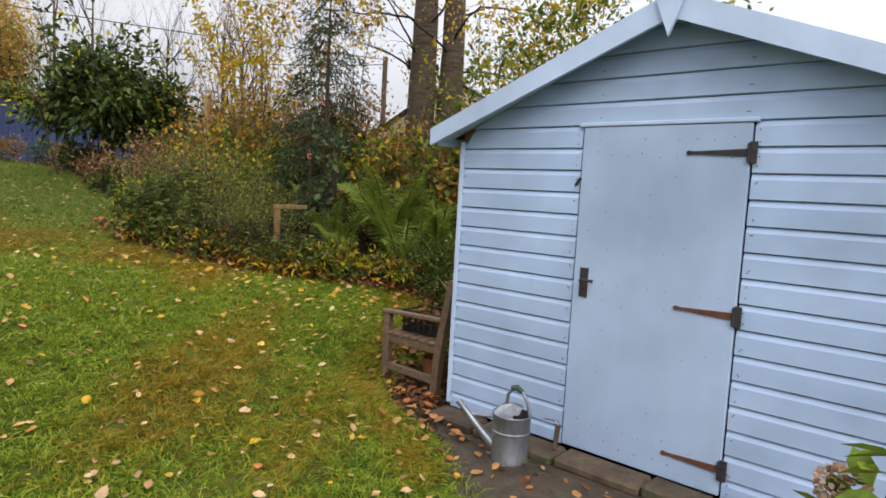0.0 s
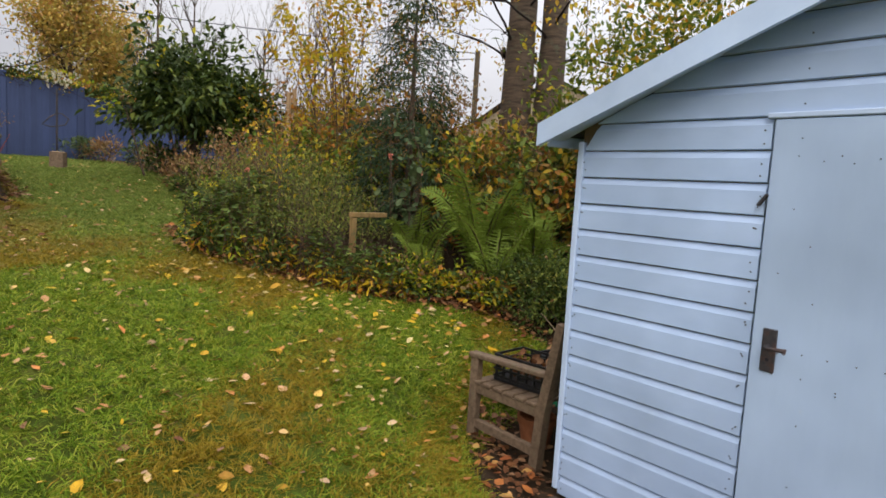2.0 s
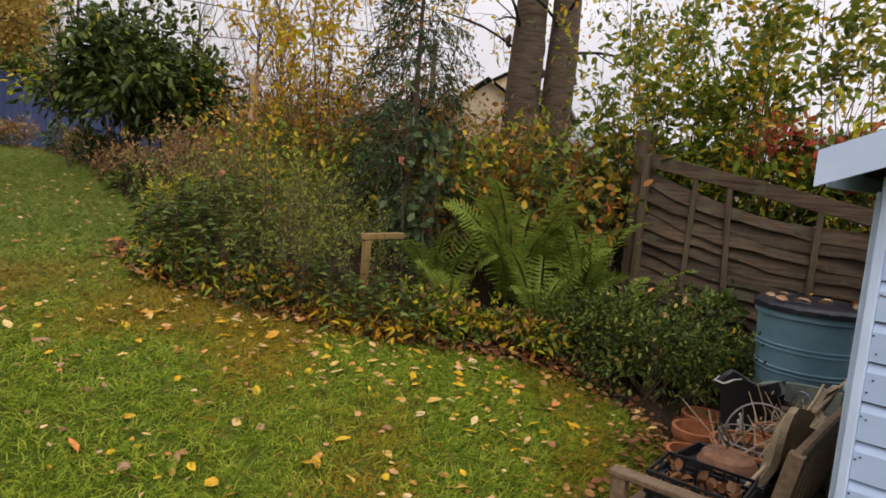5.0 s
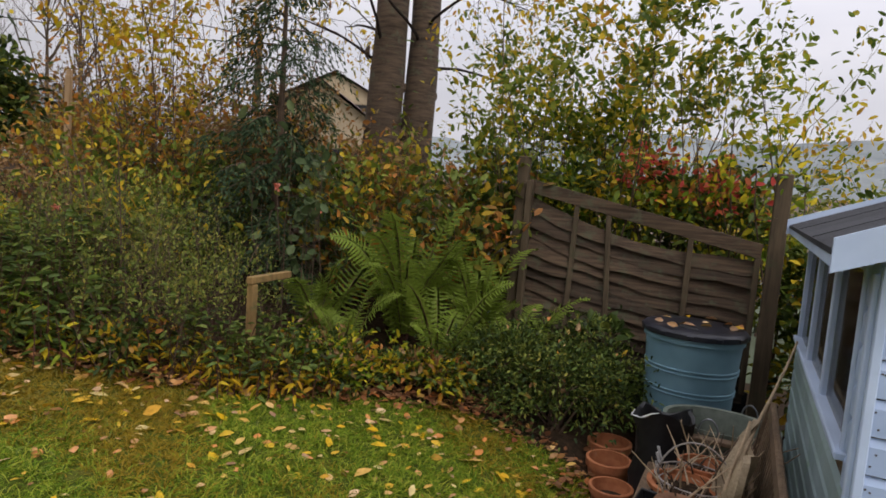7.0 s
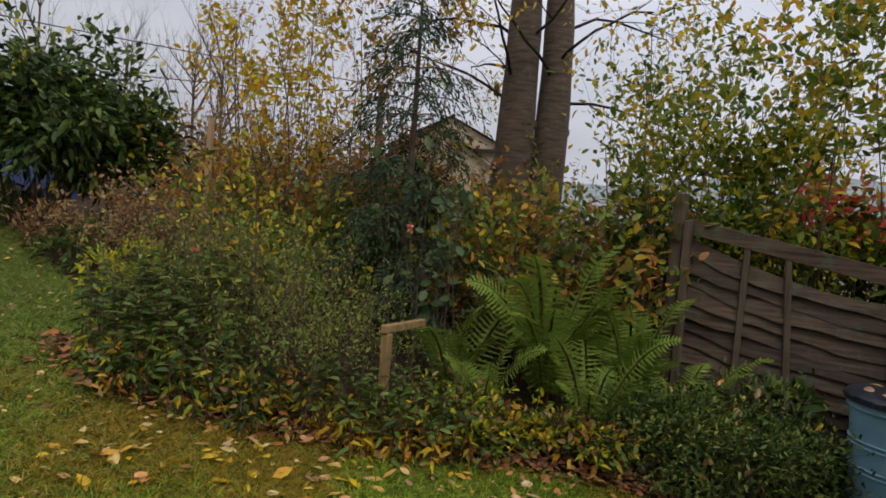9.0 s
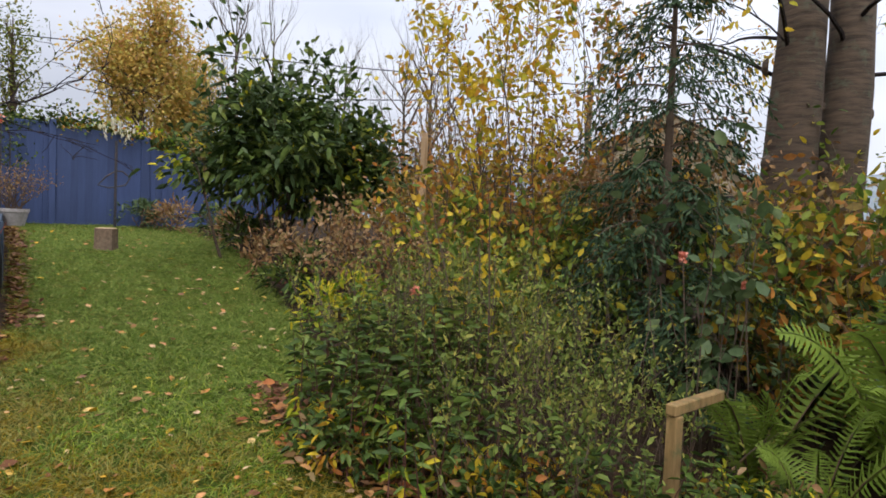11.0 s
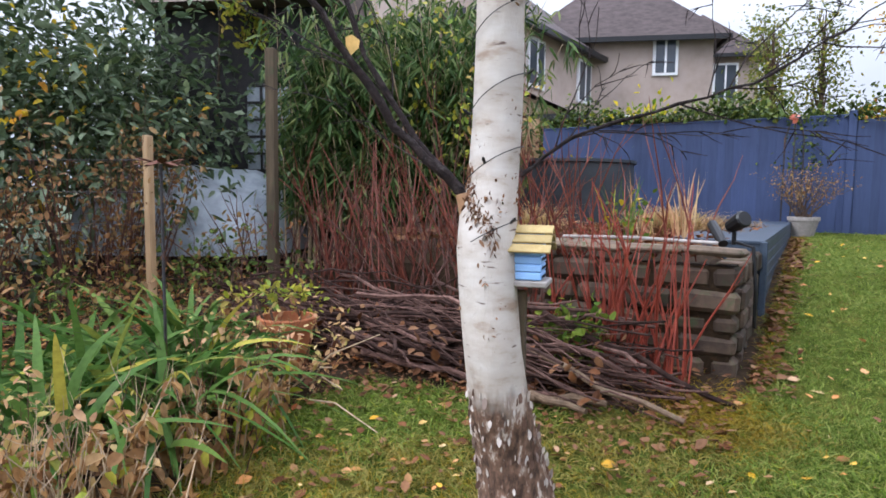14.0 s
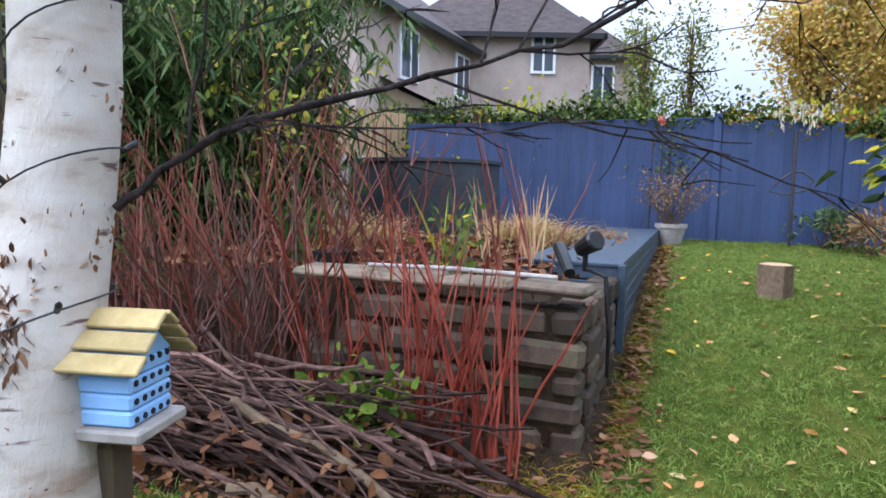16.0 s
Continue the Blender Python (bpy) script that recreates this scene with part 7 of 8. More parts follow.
def build_brush():
    b = thing("brush_pile", "long heap of cut branches and twigs on the ground", "brush pile", (-9.25, 0.1, gz(-9.25, 0.1)))
    rng = random.Random(81)
    pool = []
    for k in range(16):
        L = rng.uniform(1.0, 2.1)
        bend, r = rng.uniform(-0.14, 0.14), 0.006 + 0.011 * rng.random() ** 2
        pts = [(bend * math.sin(u * 3.14) + rng.gauss(0, 0.022), (u - 0.5) * L, 0.5 * bend * math.sin(u * 5) + rng.gauss(0, 0.018)) for u in np.linspace(0, 1, 9)]
        g = Geo().tube(pts, [r * (1 - 0.65 * u) * rng.uniform(0.85, 1.2) for u in np.linspace(0, 1, 9)], 5)
        for s in range(k % 3):
            j = rng.randint(2, 7)
            p = Vector(pts[j])
            d = Vector((rng.gauss(0, 0.08), rng.uniform(0.14, 0.3), rng.gauss(0, 0.06)))
            g.tube([p, p + d * 0.6 + Vector((rng.gauss(0, 0.02), 0, rng.gauss(0, 0.02))), p + d * rng.uniform(1.0, 1.9)], [r * 0.5, r * 0.35, r * 0.15], 4, False)
        pool.append(mesh_of("branch", g, M_BRUSH))
    for i in range(230):
        y = rng.uniform(-2.0, 0.45)
        q = rng.random()
        hgt = (0.46 - 0.22 * max(0, y)) * (1 - abs(q - 0.5) * 1.5) * rng.random() ** 0.75
        o = part("branch", pool[i % 16], None, b)
        s = 1 if rng.random() < 0.55 else -1
        o.matrix_basis = pose((q - 0.5) * 0.54 - 0.2, y, 0.03 + max(0, hgt), rng.gauss(0, 4.5) + (-5 if s > 0 else 5), rng.uniform(0, 360), rng.gauss(-6, 11) + (0 if s > 0 else 180))
    bundle = []
    for k in range(8):
        L, r = rng.uniform(0.9, 1.5), rng.uniform(0.007, 0.013)
        bend = rng.uniform(-0.1, 0.1)
        pts = [(bend * math.sin(u * 3.14) + rng.gauss(0, 0.014), (u - 0.5) * L, rng.gauss(0, 0.014)) for u in np.linspace(0, 1, 9)]
        bundle.append(mesh_of("branch", Geo().tube(pts, [r * (1 - 0.6 * u) * rng.uniform(0.85, 1.15) for u in np.linspace(0, 1, 9)], 6), M_BRUSH))
    for i in range(84):
        q, y = rng.random(), rng.uniform(-0.15, 0.85)
        o = part("branch", bundle[i % 8], None, b)
        hgt = (0.44 - 0.20 * y) * (1 - abs(q - 0.5) * 1.3) * rng.random() ** 0.6
        o.matrix_basis = pose((q - 0.5) * 0.40 - 0.17, y, 0.03 + hgt, rng.gauss(-9, 4), rng.uniform(0, 360), rng.gauss(-5, 9) + (180 if rng.random() < 0.25 else 0))
    rn = np.random.default_rng(82)
    n = 700
    part("trapped_leaves", leaves("trapped_leaves", np.c_[rn.normal(size=n) * 0.2 - 0.12, rn.uniform(-1.8, 1.0, n), rn.random(n) ** 2 * 0.3 + 0.02], rn.normal(size=(n, 3)), 0.04 + 0.05 * rn.random(n), L_LITTER, 0.6), None, b, "brown leaves caught among the twigs")
    # bigger pieces at the front
    for p, e, r in (((0.05, 0.55, 0.42), (-0.05, 1.62, 0.03), 0.022), ((0.15, 0.2, 0.3), (0.30, 1.4, 0.02), 0.024), ((0.26, -0.6, 0.06), (0.33, 0.75, 0.05), 0.022), ((-0.1, 0.1, 0.45), (-0.15, 1.15, 0.38), 0.016),
                    ((0.3, 0.3, 0.04), (0.42, 0.95, 0.03), 0.026), ((0.1, -1.5, 0.2), (0.2, -0.2, 0.35), 0.02), ((0.36, 0.45, 0.03), (0.30, 1.02, 0.035), 0.03)):
        p, e = Vector(p) - Vector((0.2, 0, 0)), Vector(e) - Vector((0.2, 0, 0))
        pts = [p + (e - p) * u + Vector((rng.gauss(0, 0.018), 0, rng.gauss(0, 0.012))) for u in np.linspace(0, 1, 7)]
        part("thick_branch", Geo().tube(pts, [r * (1 - 0.4 * u) for u in np.linspace(0, 1, 7)], 8), M_TEAK if r > 0.0235 else M_BRUSH, b, "pale thick branch" if r > 0.0235 else "")


build_brush()


# ---- birch with the bee house ----
def build_birch():
    bx, by = -7.97, 1.12
    z0 = gz(bx, by) - 0.02
    t = thing("silver_birch", "white-barked birch with a rough dark foot", "birch tree", (bx, by, z0))
    prof = [(-0.06, 0.20), (0.0, 0.18), (0.08, 0.155), (0.16, 0.142), (0.24, 0.133), (0.4, 0.119), (0.55, 0.107), (0.75, 0.099), (0.94, 0.1), (1.09, 0.103), (1.2, 0.1), (1.34, 0.088), (1.54, 0.086), (1.74, 0.085), (2.3, 0.08), (3.0, 0.076), (4.2, 0.058), (5.6, 0.03)]
    heights = [0.0, 0.14, 0.24, 0.4, 0.55, 0.75, 0.94, 1.1, 1.2, 1.34, 1.54, 1.74, 2.4, 5.6]
    sway_x = [-0.10, -0.088, -0.075, -0.035, 0.025, 0.06, 0.05, 0.04, 0.015, -0.02, -0.044, -0.045, -0.04, -0.02]
    sway_y = [0.01, 0.0, -0.012, -0.028, -0.032, -0.044, -0.07, -0.084, -0.092, -0.094, -0.095, -0.092, -0.085, -0.02]
    off = lambda z: (float(np.interp(z, heights, sway_x)), float(np.interp(z, heights, sway_y)))
    n = 26
    v = []
    rng = random.Random(91)
    fine = []
    for (za, ra), (zb, rb) in zip(prof, prof[1:]):
        k = max(1, int((zb - za) / 0.06))
        fine += [(za + (zb - za) * i / k, ra + (rb - ra) * i / k) for i in range(k)]
    fine.append(prof[-1])
    for z, r in fine:
        ox, oy = off(z)
        for i in range(n):
            a = 6.283 * i / n
            rough = max(0.0, 1 - z / 0.75)
            w = 1 + rough * 0.10 * noise.noise((math.cos(a) * 5, math.sin(a) * 5, z * 5)) + rough * 0.09 * math.sin(a * 5 + 1) * max(0, 1 - z / 0.2) + 0.025 * noise.noise((math.cos(a) * 2, math.sin(a) * 2, z * 3))
            v.append((ox + r * w * math.cos(a), oy + r * w * math.sin(a), z))
    g = Geo()
    g.add(v, [(j * n + i, j * n + (i + 1) % n, (j + 1) * n + (i + 1) % n, (j + 1) * n + i) for j in range(len(fine) - 1) for i in range(n)])
    part("trunk", g, M_BIRCH, t, smooth=True)
    zf = 1.26
    ox, oy = off(zf)
    fork = Vector((ox + 0.040, oy - 0.066, zf))
    part("fork_scar", Geo().tube([fork + Vector((-0.01, 0.035, -0.2)), fork + Vector((0.005, 0.012, -0.08)), fork + Vector((0.01, -0.01, 0.02))], [0.014, 0.034, 0.032], 12), surface("orange_bare_wood", (0.32, 0.17, 0.08), (0.50, 0.31, 0.18), 15), t, "bare orange-brown branch scar", smooth=True)
    # dark peeling bark round the fork
    rn = np.random.default_rng(92)
    k = 110
    a = rn.uniform(0, 6.283, k)
    zz = 1.25 + rn.normal(size=k) * 0.04 + 0.05 * np.sin(a)
    pos = np.stack([ox + np.cos(a) * 0.099, oy + np.sin(a) * 0.099, zz], 1)
    part("peeling_bark", leaves("peeling_bark", pos, np.c_[np.cos(a) * 0.15, np.sin(a) * 0.15, rn.normal(size=k)], 0.008 + 0.014 * rn.random(k), L_LITTER, 0.5), None, t, "curling strips of brown bark")
    scar = leafy("bark_scars", [(0.06, 0.03, 0.02), (0.16, 0.08, 0.045), (0.28, 0.16, 0.09), (0.10, 0.05, 0.035)], 0.8, 0)
    k = 260
    a = rn.uniform(-1.1, 0.75, k)
    zz = 1.33 - 0.11 * (a + 0.9) + rn.normal(size=k) * 0.03
    rr = np.interp(zz, [q[0] for q in prof], [q[1] for q in prof]) + 0.001
    pos = np.stack([np.interp(zz, heights, sway_x) + np.cos(a) * rr, np.interp(zz, heights, sway_y) + np.sin(a) * rr, zz], 1)
    turn = rn.normal(size=k) * 0.6
    part("shaggy_bark", leaves("shaggy_bark", pos, np.c_[np.cos(a) * 0.12 - np.sin(a) * turn, np.sin(a) * 0.12 + np.cos(a) * turn, -np.ones(k)], 0.014 + 0.022 * rn.random(k), scar, 0.4, 0.1, rn), None, t, "shaggy brown bark below the fork")
    # brown curled scars and short dark dashes on the white bark
    k = 46
    a = rn.uniform(0, 6.283, k).repeat(5) + rn.normal(size=k * 5) * 0.12
    zz = rn.uniform(0.7, 2.3, k).repeat(5) + rn.normal(size=k * 5) * 0.018
    rr = np.interp(zz, [q[0] for q in prof], [q[1] for q in prof]) + 0.001
    pos = np.stack([np.interp(zz, heights, sway_x) + np.cos(a) * rr, np.interp(zz, heights, sway_y) + np.sin(a) * rr, zz], 1)
    part("scarred_bark", leaves("scarred_bark", pos, np.c_[np.cos(a) * 0.05 - np.sin(a) * 0.9 * rn.normal(size=k * 5), np.sin(a) * 0.05 + np.cos(a) * 0.9 * rn.normal(size=k * 5), 0.6 * rn.normal(size=k * 5)], 0.007 + 0.014 * rn.random(k * 5), scar, 0.45, 0.05, rn), None, t, "brown curled bark scars")
    k = 420
    a = rn.uniform(0, 6.283, k)
    zz = rn.uniform(0.02, 0.62, k) ** 1.0
    rr = np.interp(zz, [0, 0.08, 0.16, 0.24, 0.4, 0.6], [0.178, 0.155, 0.142, 0.133, 0.119, 0.105])
    ox2, oy2 = np.interp(zz, heights, sway_x), np.interp(zz, heights, sway_y)
    pos = np.stack([ox2 + np.cos(a) * rr, oy2 + np.sin(a) * rr, zz], 1)
    flake = leafy("white_bark_flakes", [(0.55, 0.48, 0.42), (0.66, 0.6, 0.54), (0.2, 0.13, 0.1), (0.12, 0.07, 0.05)], 0.8, 0)
    part("flaking_bark", leaves("flaking_bark", pos, np.c_[np.cos(a) * 0.15, np.sin(a) * 0.15, rn.choice([-1, 1], k)], 0.014 + 0.03 * rn.random(k), flake, 0.5, 0.06, rn), None, t, "flaking white and brown bark strips")

    def branch(pts, r0, r1, name, twigs, seed, label=""):
        g = Geo()
        pts = [Vector(p) for p in pts]
        fine = []
        for i in range(len(pts) - 1):
            for s in range(4):
                u = s / 4
                p0, p1, p2, p3 = pts[max(0, i - 1)], pts[i], pts[i + 1], pts[min(len(pts) - 1, i + 2)]
                fine.append(0.5 * ((2 * p1) + (p2 - p0) * u + (2 * p0 - 5 * p1 + 4 * p2 - p3) * u * u + (3 * p1 - p0 - 3 * p2 + p3) * u ** 3))
        fine.append(pts[-1])
        m = len(fine) - 1
        rr = random.Random(seed)
        fine = [p + Vector((rr.gauss(0, 0.006), rr.gauss(0, 0.006), rr.gauss(0, 0.006))) * (i > 1) for i, p in enumerate(fine)]
        g.tube(fine, [r0 + (r1 - r0) * (i / m) ** 0.7 + rr.uniform(-0.0018, 0.0018) for i in range(m + 1)], 9, False)
        br = part(name, g, M_DARKBARK, t, label, smooth=True)
        g2, tips = Geo(), []
        for k in range(twigs):
            i = rr.randint(2, m - 1)
            d = (fine[i + 1] - fine[i]).normalized() + Vector((rr.gauss(0, 0.5), rr.gauss(0, 0.5), rr.gauss(0.1, 0.45)))
            limb(g2, fine[i], d, rr.uniform(0.25, 0.7), 0.0038, 2, tips, rr, 0.5, -0.1, 3, 5, 0.16, 0.5)
        part("twigwork", g2, M_DARKBARK, br)
        return tips

    f = fork
    branch([f, f + Vector((0.11, -0.17, 0.19)), f + Vector((0.24, -0.34, 0.46)), f + Vector((0.36, -0.5, 0.78)), f + Vector((0.5, -0.7, 1.25))], 0.021, 0.008, "low_branch", 7, 301, "dark slender branch")
    branch([f + Vector((0.0, -0.01, 0.02)), f + Vector((0.02, -0.20, 0.20)), f + Vector((0.06, -0.40, 0.52)), f + Vector((0.08, -0.55, 0.95)), f + Vector((0.05, -0.7, 1.4))], 0.017, 0.006, "low_branch", 7, 302, "dark slender branch")
    s = Vector((off(1.36)[0] - 0.04, off(1.36)[1] + 0.085, 1.34))
    branch([s, s + Vector((-0.06, 0.10, 0.10)), s + Vector((-0.22, 0.32, 0.22)), s + Vector((-0.42, 0.60, 0.31)), s + Vector((-0.62, 0.86, 0.48)), s + Vector((-0.85, 1.12, 0.70))], 0.0095, 0.0035, "long_branch", 14, 303, "long dark branch reaching over the brush pile")
    branch([Vector((*off(1.9), 1.9)), Vector((-0.08, 0.16, 2.15)), Vector((-0.25, 0.42, 2.5)), Vector((-0.4, 0.66, 2.95))], 0.010, 0.003, "thin_branch", 6, 305)
    branch([Vector((*off(2.0), 2.0)), Vector((0.12, -0.25, 2.25)), Vector((0.16, -0.55, 2.5)), Vector((0.1, -0.9, 2.7))], 0.010, 0.004, "thin_branch", 6, 306)
    # cable of a string of lights wound round the trunk
    pts = []
    for i in range(140):
        u = i / 139
        z = 1.10 + u * 1.6
        a = u * 6.283 * 6.5
        ox, oy = off(z)
        r = np.interp(z, [1.1, 1.22, 1.4, 1.8, 2.3, 3.0], [0.112, 0.108, 0.096, 0.092, 0.088, 0.08]) + 0.004
        pts.append((ox + r * math.cos(a), oy + r * math.sin(a), z + 0.04 * math.sin(a + 0.6)))
    cab = part("light_cable", Geo().tube(pts, 0.0019, 5, False), M_BLACKPL, t, "thin dark cable of a light string")
    for i in range(4, 140, 9):
        p = Vector(pts[i])
        o = Vector((p.x - off(p.z)[0], p.y - off(p.z)[1], 0)).normalized()
        part("small_bulb", Geo().tube([p + o * 0.002, p + o * 0.02 + Vector((0, 0, 0.012)), p + o * 0.026 + Vector((0, 0, 0.018))], [0.005, 0.006, 0.002], 6), M_BLACKPL, cab)
    # orange leaf caught on the twig
    rn = np.random.default_rng(95)
    part("caught_leaf", leaves("caught_leaf", [(0.35, -0.42, 1.78)], [(0.2, 0.1, -1)], 0.07, L_FALLEN, 0.75), None, t, "single orange leaf")


build_birch()


def build_bee_house():
    bx, by = -7.99, 1.155
    z0 = gz(bx, by)
    b = thing("bee_house", "small blue bee house with a shingled roof on a post", "bee house", (bx, by, z0), 194)
    zb = (1.865 - z0) / 1.04
    b.scale = (1.04, 1.04, 1.04)
    part("post", Geo().box((0, 0.02, zb / 2 - 0.04), (0.06, 0.05, zb + 0.02), 0.006), M_POST, b)
    part("floor_board", Geo().box((0, 0, zb), (0.135, 0.16, 0.02), 0.004), M_GREYWOOD, b, "pale grey wooden base")
    for i in range(4):
        part("wall_board", Geo().box((0, 0, zb + 0.024 + i * 0.026), (0.11, 0.12, 0.025), 0.004), M_BEEBLUE, b)
    part("gable", Geo().prism([(-0.055, zb + 0.115), (0.055, zb + 0.115), (0, zb + 0.165)], 0.118, pose(0, -0.059, 0)), M_BEEBLUE, b)
    for r in range(4):
        for c in range(5):
            part("nest_hole", Geo().lathe([(0, 0.001), (0.0055, 0.001), (0.0055, -0.003)], 8, (-0.042 + c * 0.021, -0.0605, zb + 0.022 + r * 0.029), m=pose(0, 0, 0, 90)), M_HOLE, b)
    for s in (-1, 1):
        for i in range(3):
            u = (i + 0.5) / 3
            part("roof_shingle", Geo().box((s * (0.004 + u * 0.080), 0.0, zb + 0.178 - u * 0.075 + 0.004 * (2 - i)), (0.036, 0.18, 0.008), 0.002, pose(0, 0, 0, 0, s * 40)), M_BEEROOF, b)


build_bee_house()
sl = thing("solar_spotlight", "small black solar light stuck in the lawn", "garden light", (-8.02, 1.37, gz(-8.02, 1.37)), 200)
part("spike", Geo().tube([(0, 0, -0.03), (0, 0, 0.06)], 0.008, 6), M_BLACKPL, sl)
part("lamp_head", Geo().tube([(0, 0.02, 0.06), (0, -0.03, 0.09), (0, -0.04, 0.095)], [0.02, 0.035, 0.03], 12), M_BLACKPL, sl)
part("solar_panel", Geo().box((0, 0.03, 0.125), (0.07, 0.08, 0.01), 0.003, pose(0, 0, 0, 25)), M_BLACKPL, sl)


# ---- iris bed, polytunnel corner, bamboo ----
def build_left_side():
    rng = np.random.default_rng(401)
    for i, (x, y, n) in enumerate(((-7.6, -0.85, 30), (-7.95, -1.15, 30), (-8.3, -0.85, 28), (-7.8, -0.6, 26), (-7.4, -1.2, 26), (-7.35, -0.6, 24), (-8.1, -0.65, 24), (-8.6, -1.2, 20), (-7.6, -1.45, 22), (-8.1, -1.6, 20), (-8.35, -1.15, 26), (-8.15, -0.95, 28), (-7.75, -1.0, 26), (-8.5, -0.9, 22), (-7.9, -0.6, 14), (-7.65, -0.35, 14))):
        way = np.c_[rng.normal(size=(n, 2)) * 0.38, np.ones(n)]
        k = thing("strap_leaf_clump", "clump of glossy green strap leaves, some yellowing", "plant", (x, y - 0.16, gz(x, y - 0.16)), 0, "strap-leaved plants")
        part("strap_leaves", straps("strap_leaves", np.c_[rng.normal(size=(n, 2)) * 0.07, np.zeros(n)], way, 0.68 + 0.48 * rng.random(n), 0.05, L_IRIS, rng.uniform(0.25, 1.0, n), 8, rng), None, k)
    for i, (x, y, lime) in enumerate(((-8.3, -0.4, 1), (-7.95, -0.25, 1), (-7.7, -0.2, 0), (-7.5, -0.3, 1), (-7.35, -0.12, 0), (-7.15, -0.25, 0), (-7.0, -0.05, 0),
                                      (-6.85, -0.22, 1), (-6.65, 0.05, 0), (-6.95, -0.45, 1), (-6.55, -0.25, 0), (-6.4, 0.0, 1))):
        p = thing("fading_perennial", "withered perennial with hanging papery tan leaves", "perennial", (x, y, gz(x, y)), 0, "withered perennials")
        g = Geo()
        P, D = [], []
        for k in range(9):
            bx, by = rng.normal(size=2) * 0.10
            lx, ly = rng.normal(size=2) * 0.3
            H = rng.uniform(0.22, 0.48)
            g.tube([(bx, by, -0.03), (bx + lx * H * 0.4, by + ly * H * 0.4, H * 0.6), (bx + lx * H, by + ly * H, H)], [0.004, 0.0035, 0.002], 5, False)
            for m in range(13):
                u = rng.uniform(0.2, 1.0)
                P.append((bx + lx * H * u, by + ly * H * u, H * u)), D.append((rng.normal() * 0.55, rng.normal() * 0.55, -0.9 if rng.random() < 0.75 else 0.2))
        part("stemwork", g, M_CANE, p)
        P, D = np.array(P), np.array(D)
        green = rng.random(len(P)) < (0.4 if lime else 0.08)
        for sel, mat, nm in ((~green, L_PAPERY, "withered_leaves"), (green, L_LIME, "lime_leaves")):
            if sel.any():
                part(nm, leaves(nm, P[sel], D[sel], 0.04 + 0.045 * rng.random(sel.sum()), mat, 0.55, 0.45, rng, 0.1), None, p)
    for p, e in (((-8.75, -0.55, 1.0), (-8.2, 0.1, 1.35)), ((-8.6, -0.5, 0.98), (-8.35, 0.25, 1.02)), ((-8.6, -0.6, 1.0), (-8.7, 0.0, 1.4)), ((-7.2, -0.6, 0.9), (-7.0, -0.9, 1.6)), ((-8.75, -0.6, 1.0), (-8.45, -0.05, 1.15))):
        p, e = Vector(p), Vector(e)
        single("arching_cane", Geo().tube([p, (p + e) / 2 + Vector((0, 0, 0.06)), e], [0.006, 0.005, 0.003], 5), M_CANE, "pale arching dry flower stem", "stem", group="dry stems")
    for i, (x, y) in enumerate(((-7.0, -0.55), (-7.5, -0.45), (-8.0, -0.5), (-6.6, -0.3), (-8.5, -0.6), (-7.2, -0.25), (-7.8, -0.3), (-6.8, -0.1))):
        many_stem("withered_stalks", "tangle of withered brown flower stalks", (x, y), 0.5, 16, 0.6, M_CANE if i % 2 else M_STALK, L_STRAW, 0 if i % 4 else 1, 0.05, 490 + i, 0.5, 0.004, 1, 3, "dead plant", hang=0.6)
    # steel flower on a rod
    x, y = -8.1, -1.0
    z = gz(x, y)
    f = thing("metal_flower", "rusty metal flower ornament on a thin rod", "ornament", (x, y, z))
    part("rod", Geo().tube([(0, 0, -0.05), (0, 0, 2.30 - z)], 0.009, 6), M_IRON, f)
    for i in range(12):
        a = i * 30
        o = part("petal", Geo().lathe([(0, 0), (0.03, 0.004), (0.05, 0.0)], 8, (0.085, 0, 0), 1.2, 0.5), M_RUST, f)
        o.matrix_basis = pose(0, 0, 2.30 - z + 0.02 * (i % 2), 0, -12 + 24 * (i % 2), a)
    # pale blue disc and lamp on sticks
    x, y = -6.16, 0.785
    z = gz(x, y)
    d = thing("bird_bath_dish", "pale blue enamel dish ornament on a stem", "ornament", (x, y, z), 0)
    part("stem", Geo().tube([(0, 0, -0.05), (0.0, 0, 0.95)], 0.008, 8), M_IRON, d)
    o = part("dish", Geo().lathe([(0, 0.0), (0.09, 0.012), (0.13, 0.03), (0.135, 0.034), (0.13, 0.036), (0.09, 0.02), (0, 0.008)], 32), M_PALEDISC, d, smooth=True)
    o.matrix_basis = pose(0.01, 0.02, 0.985, 75, 0, 148)
    x, y = -6.525, 0.31
    z = 1.63 - 0.715 * 0.65
    c = thing("solar_lantern", "small solar lantern with a frosted cup and blue rim", "garden light", (x, y, z))
    c.scale = (0.65, 0.65, 0.65)
    part("stem", Geo().tube([(0, 0, (gz(x, y) - z - 0.05) / 0.65), (0, 0, 0.62)], 0.007, 8), M_GALV, c)
    part("cup", Geo().lathe([(0, 0.6), (0.02, 0.605), (0.042, 0.65), (0.05, 0.70), (0.047, 0.70), (0, 0.61)], 20), M_GLOW, c, "frosted amber glass cup", smooth=True)
    part("rim", Geo().lathe([(0.05, 0.695), (0.058, 0.70), (0.058, 0.715), (0.04, 0.718), (0, 0.712)], 20), M_PALEDISC, c, "pale blue rim with solar cell")
    # terracotta pot by the brush pile
    pp = plant_pot(0.19, 0.32, (-8.95, -0.95, gz(-8.95, -0.95)), label="tilted terracotta pot with straggling plants", group="pots by the brush pile")
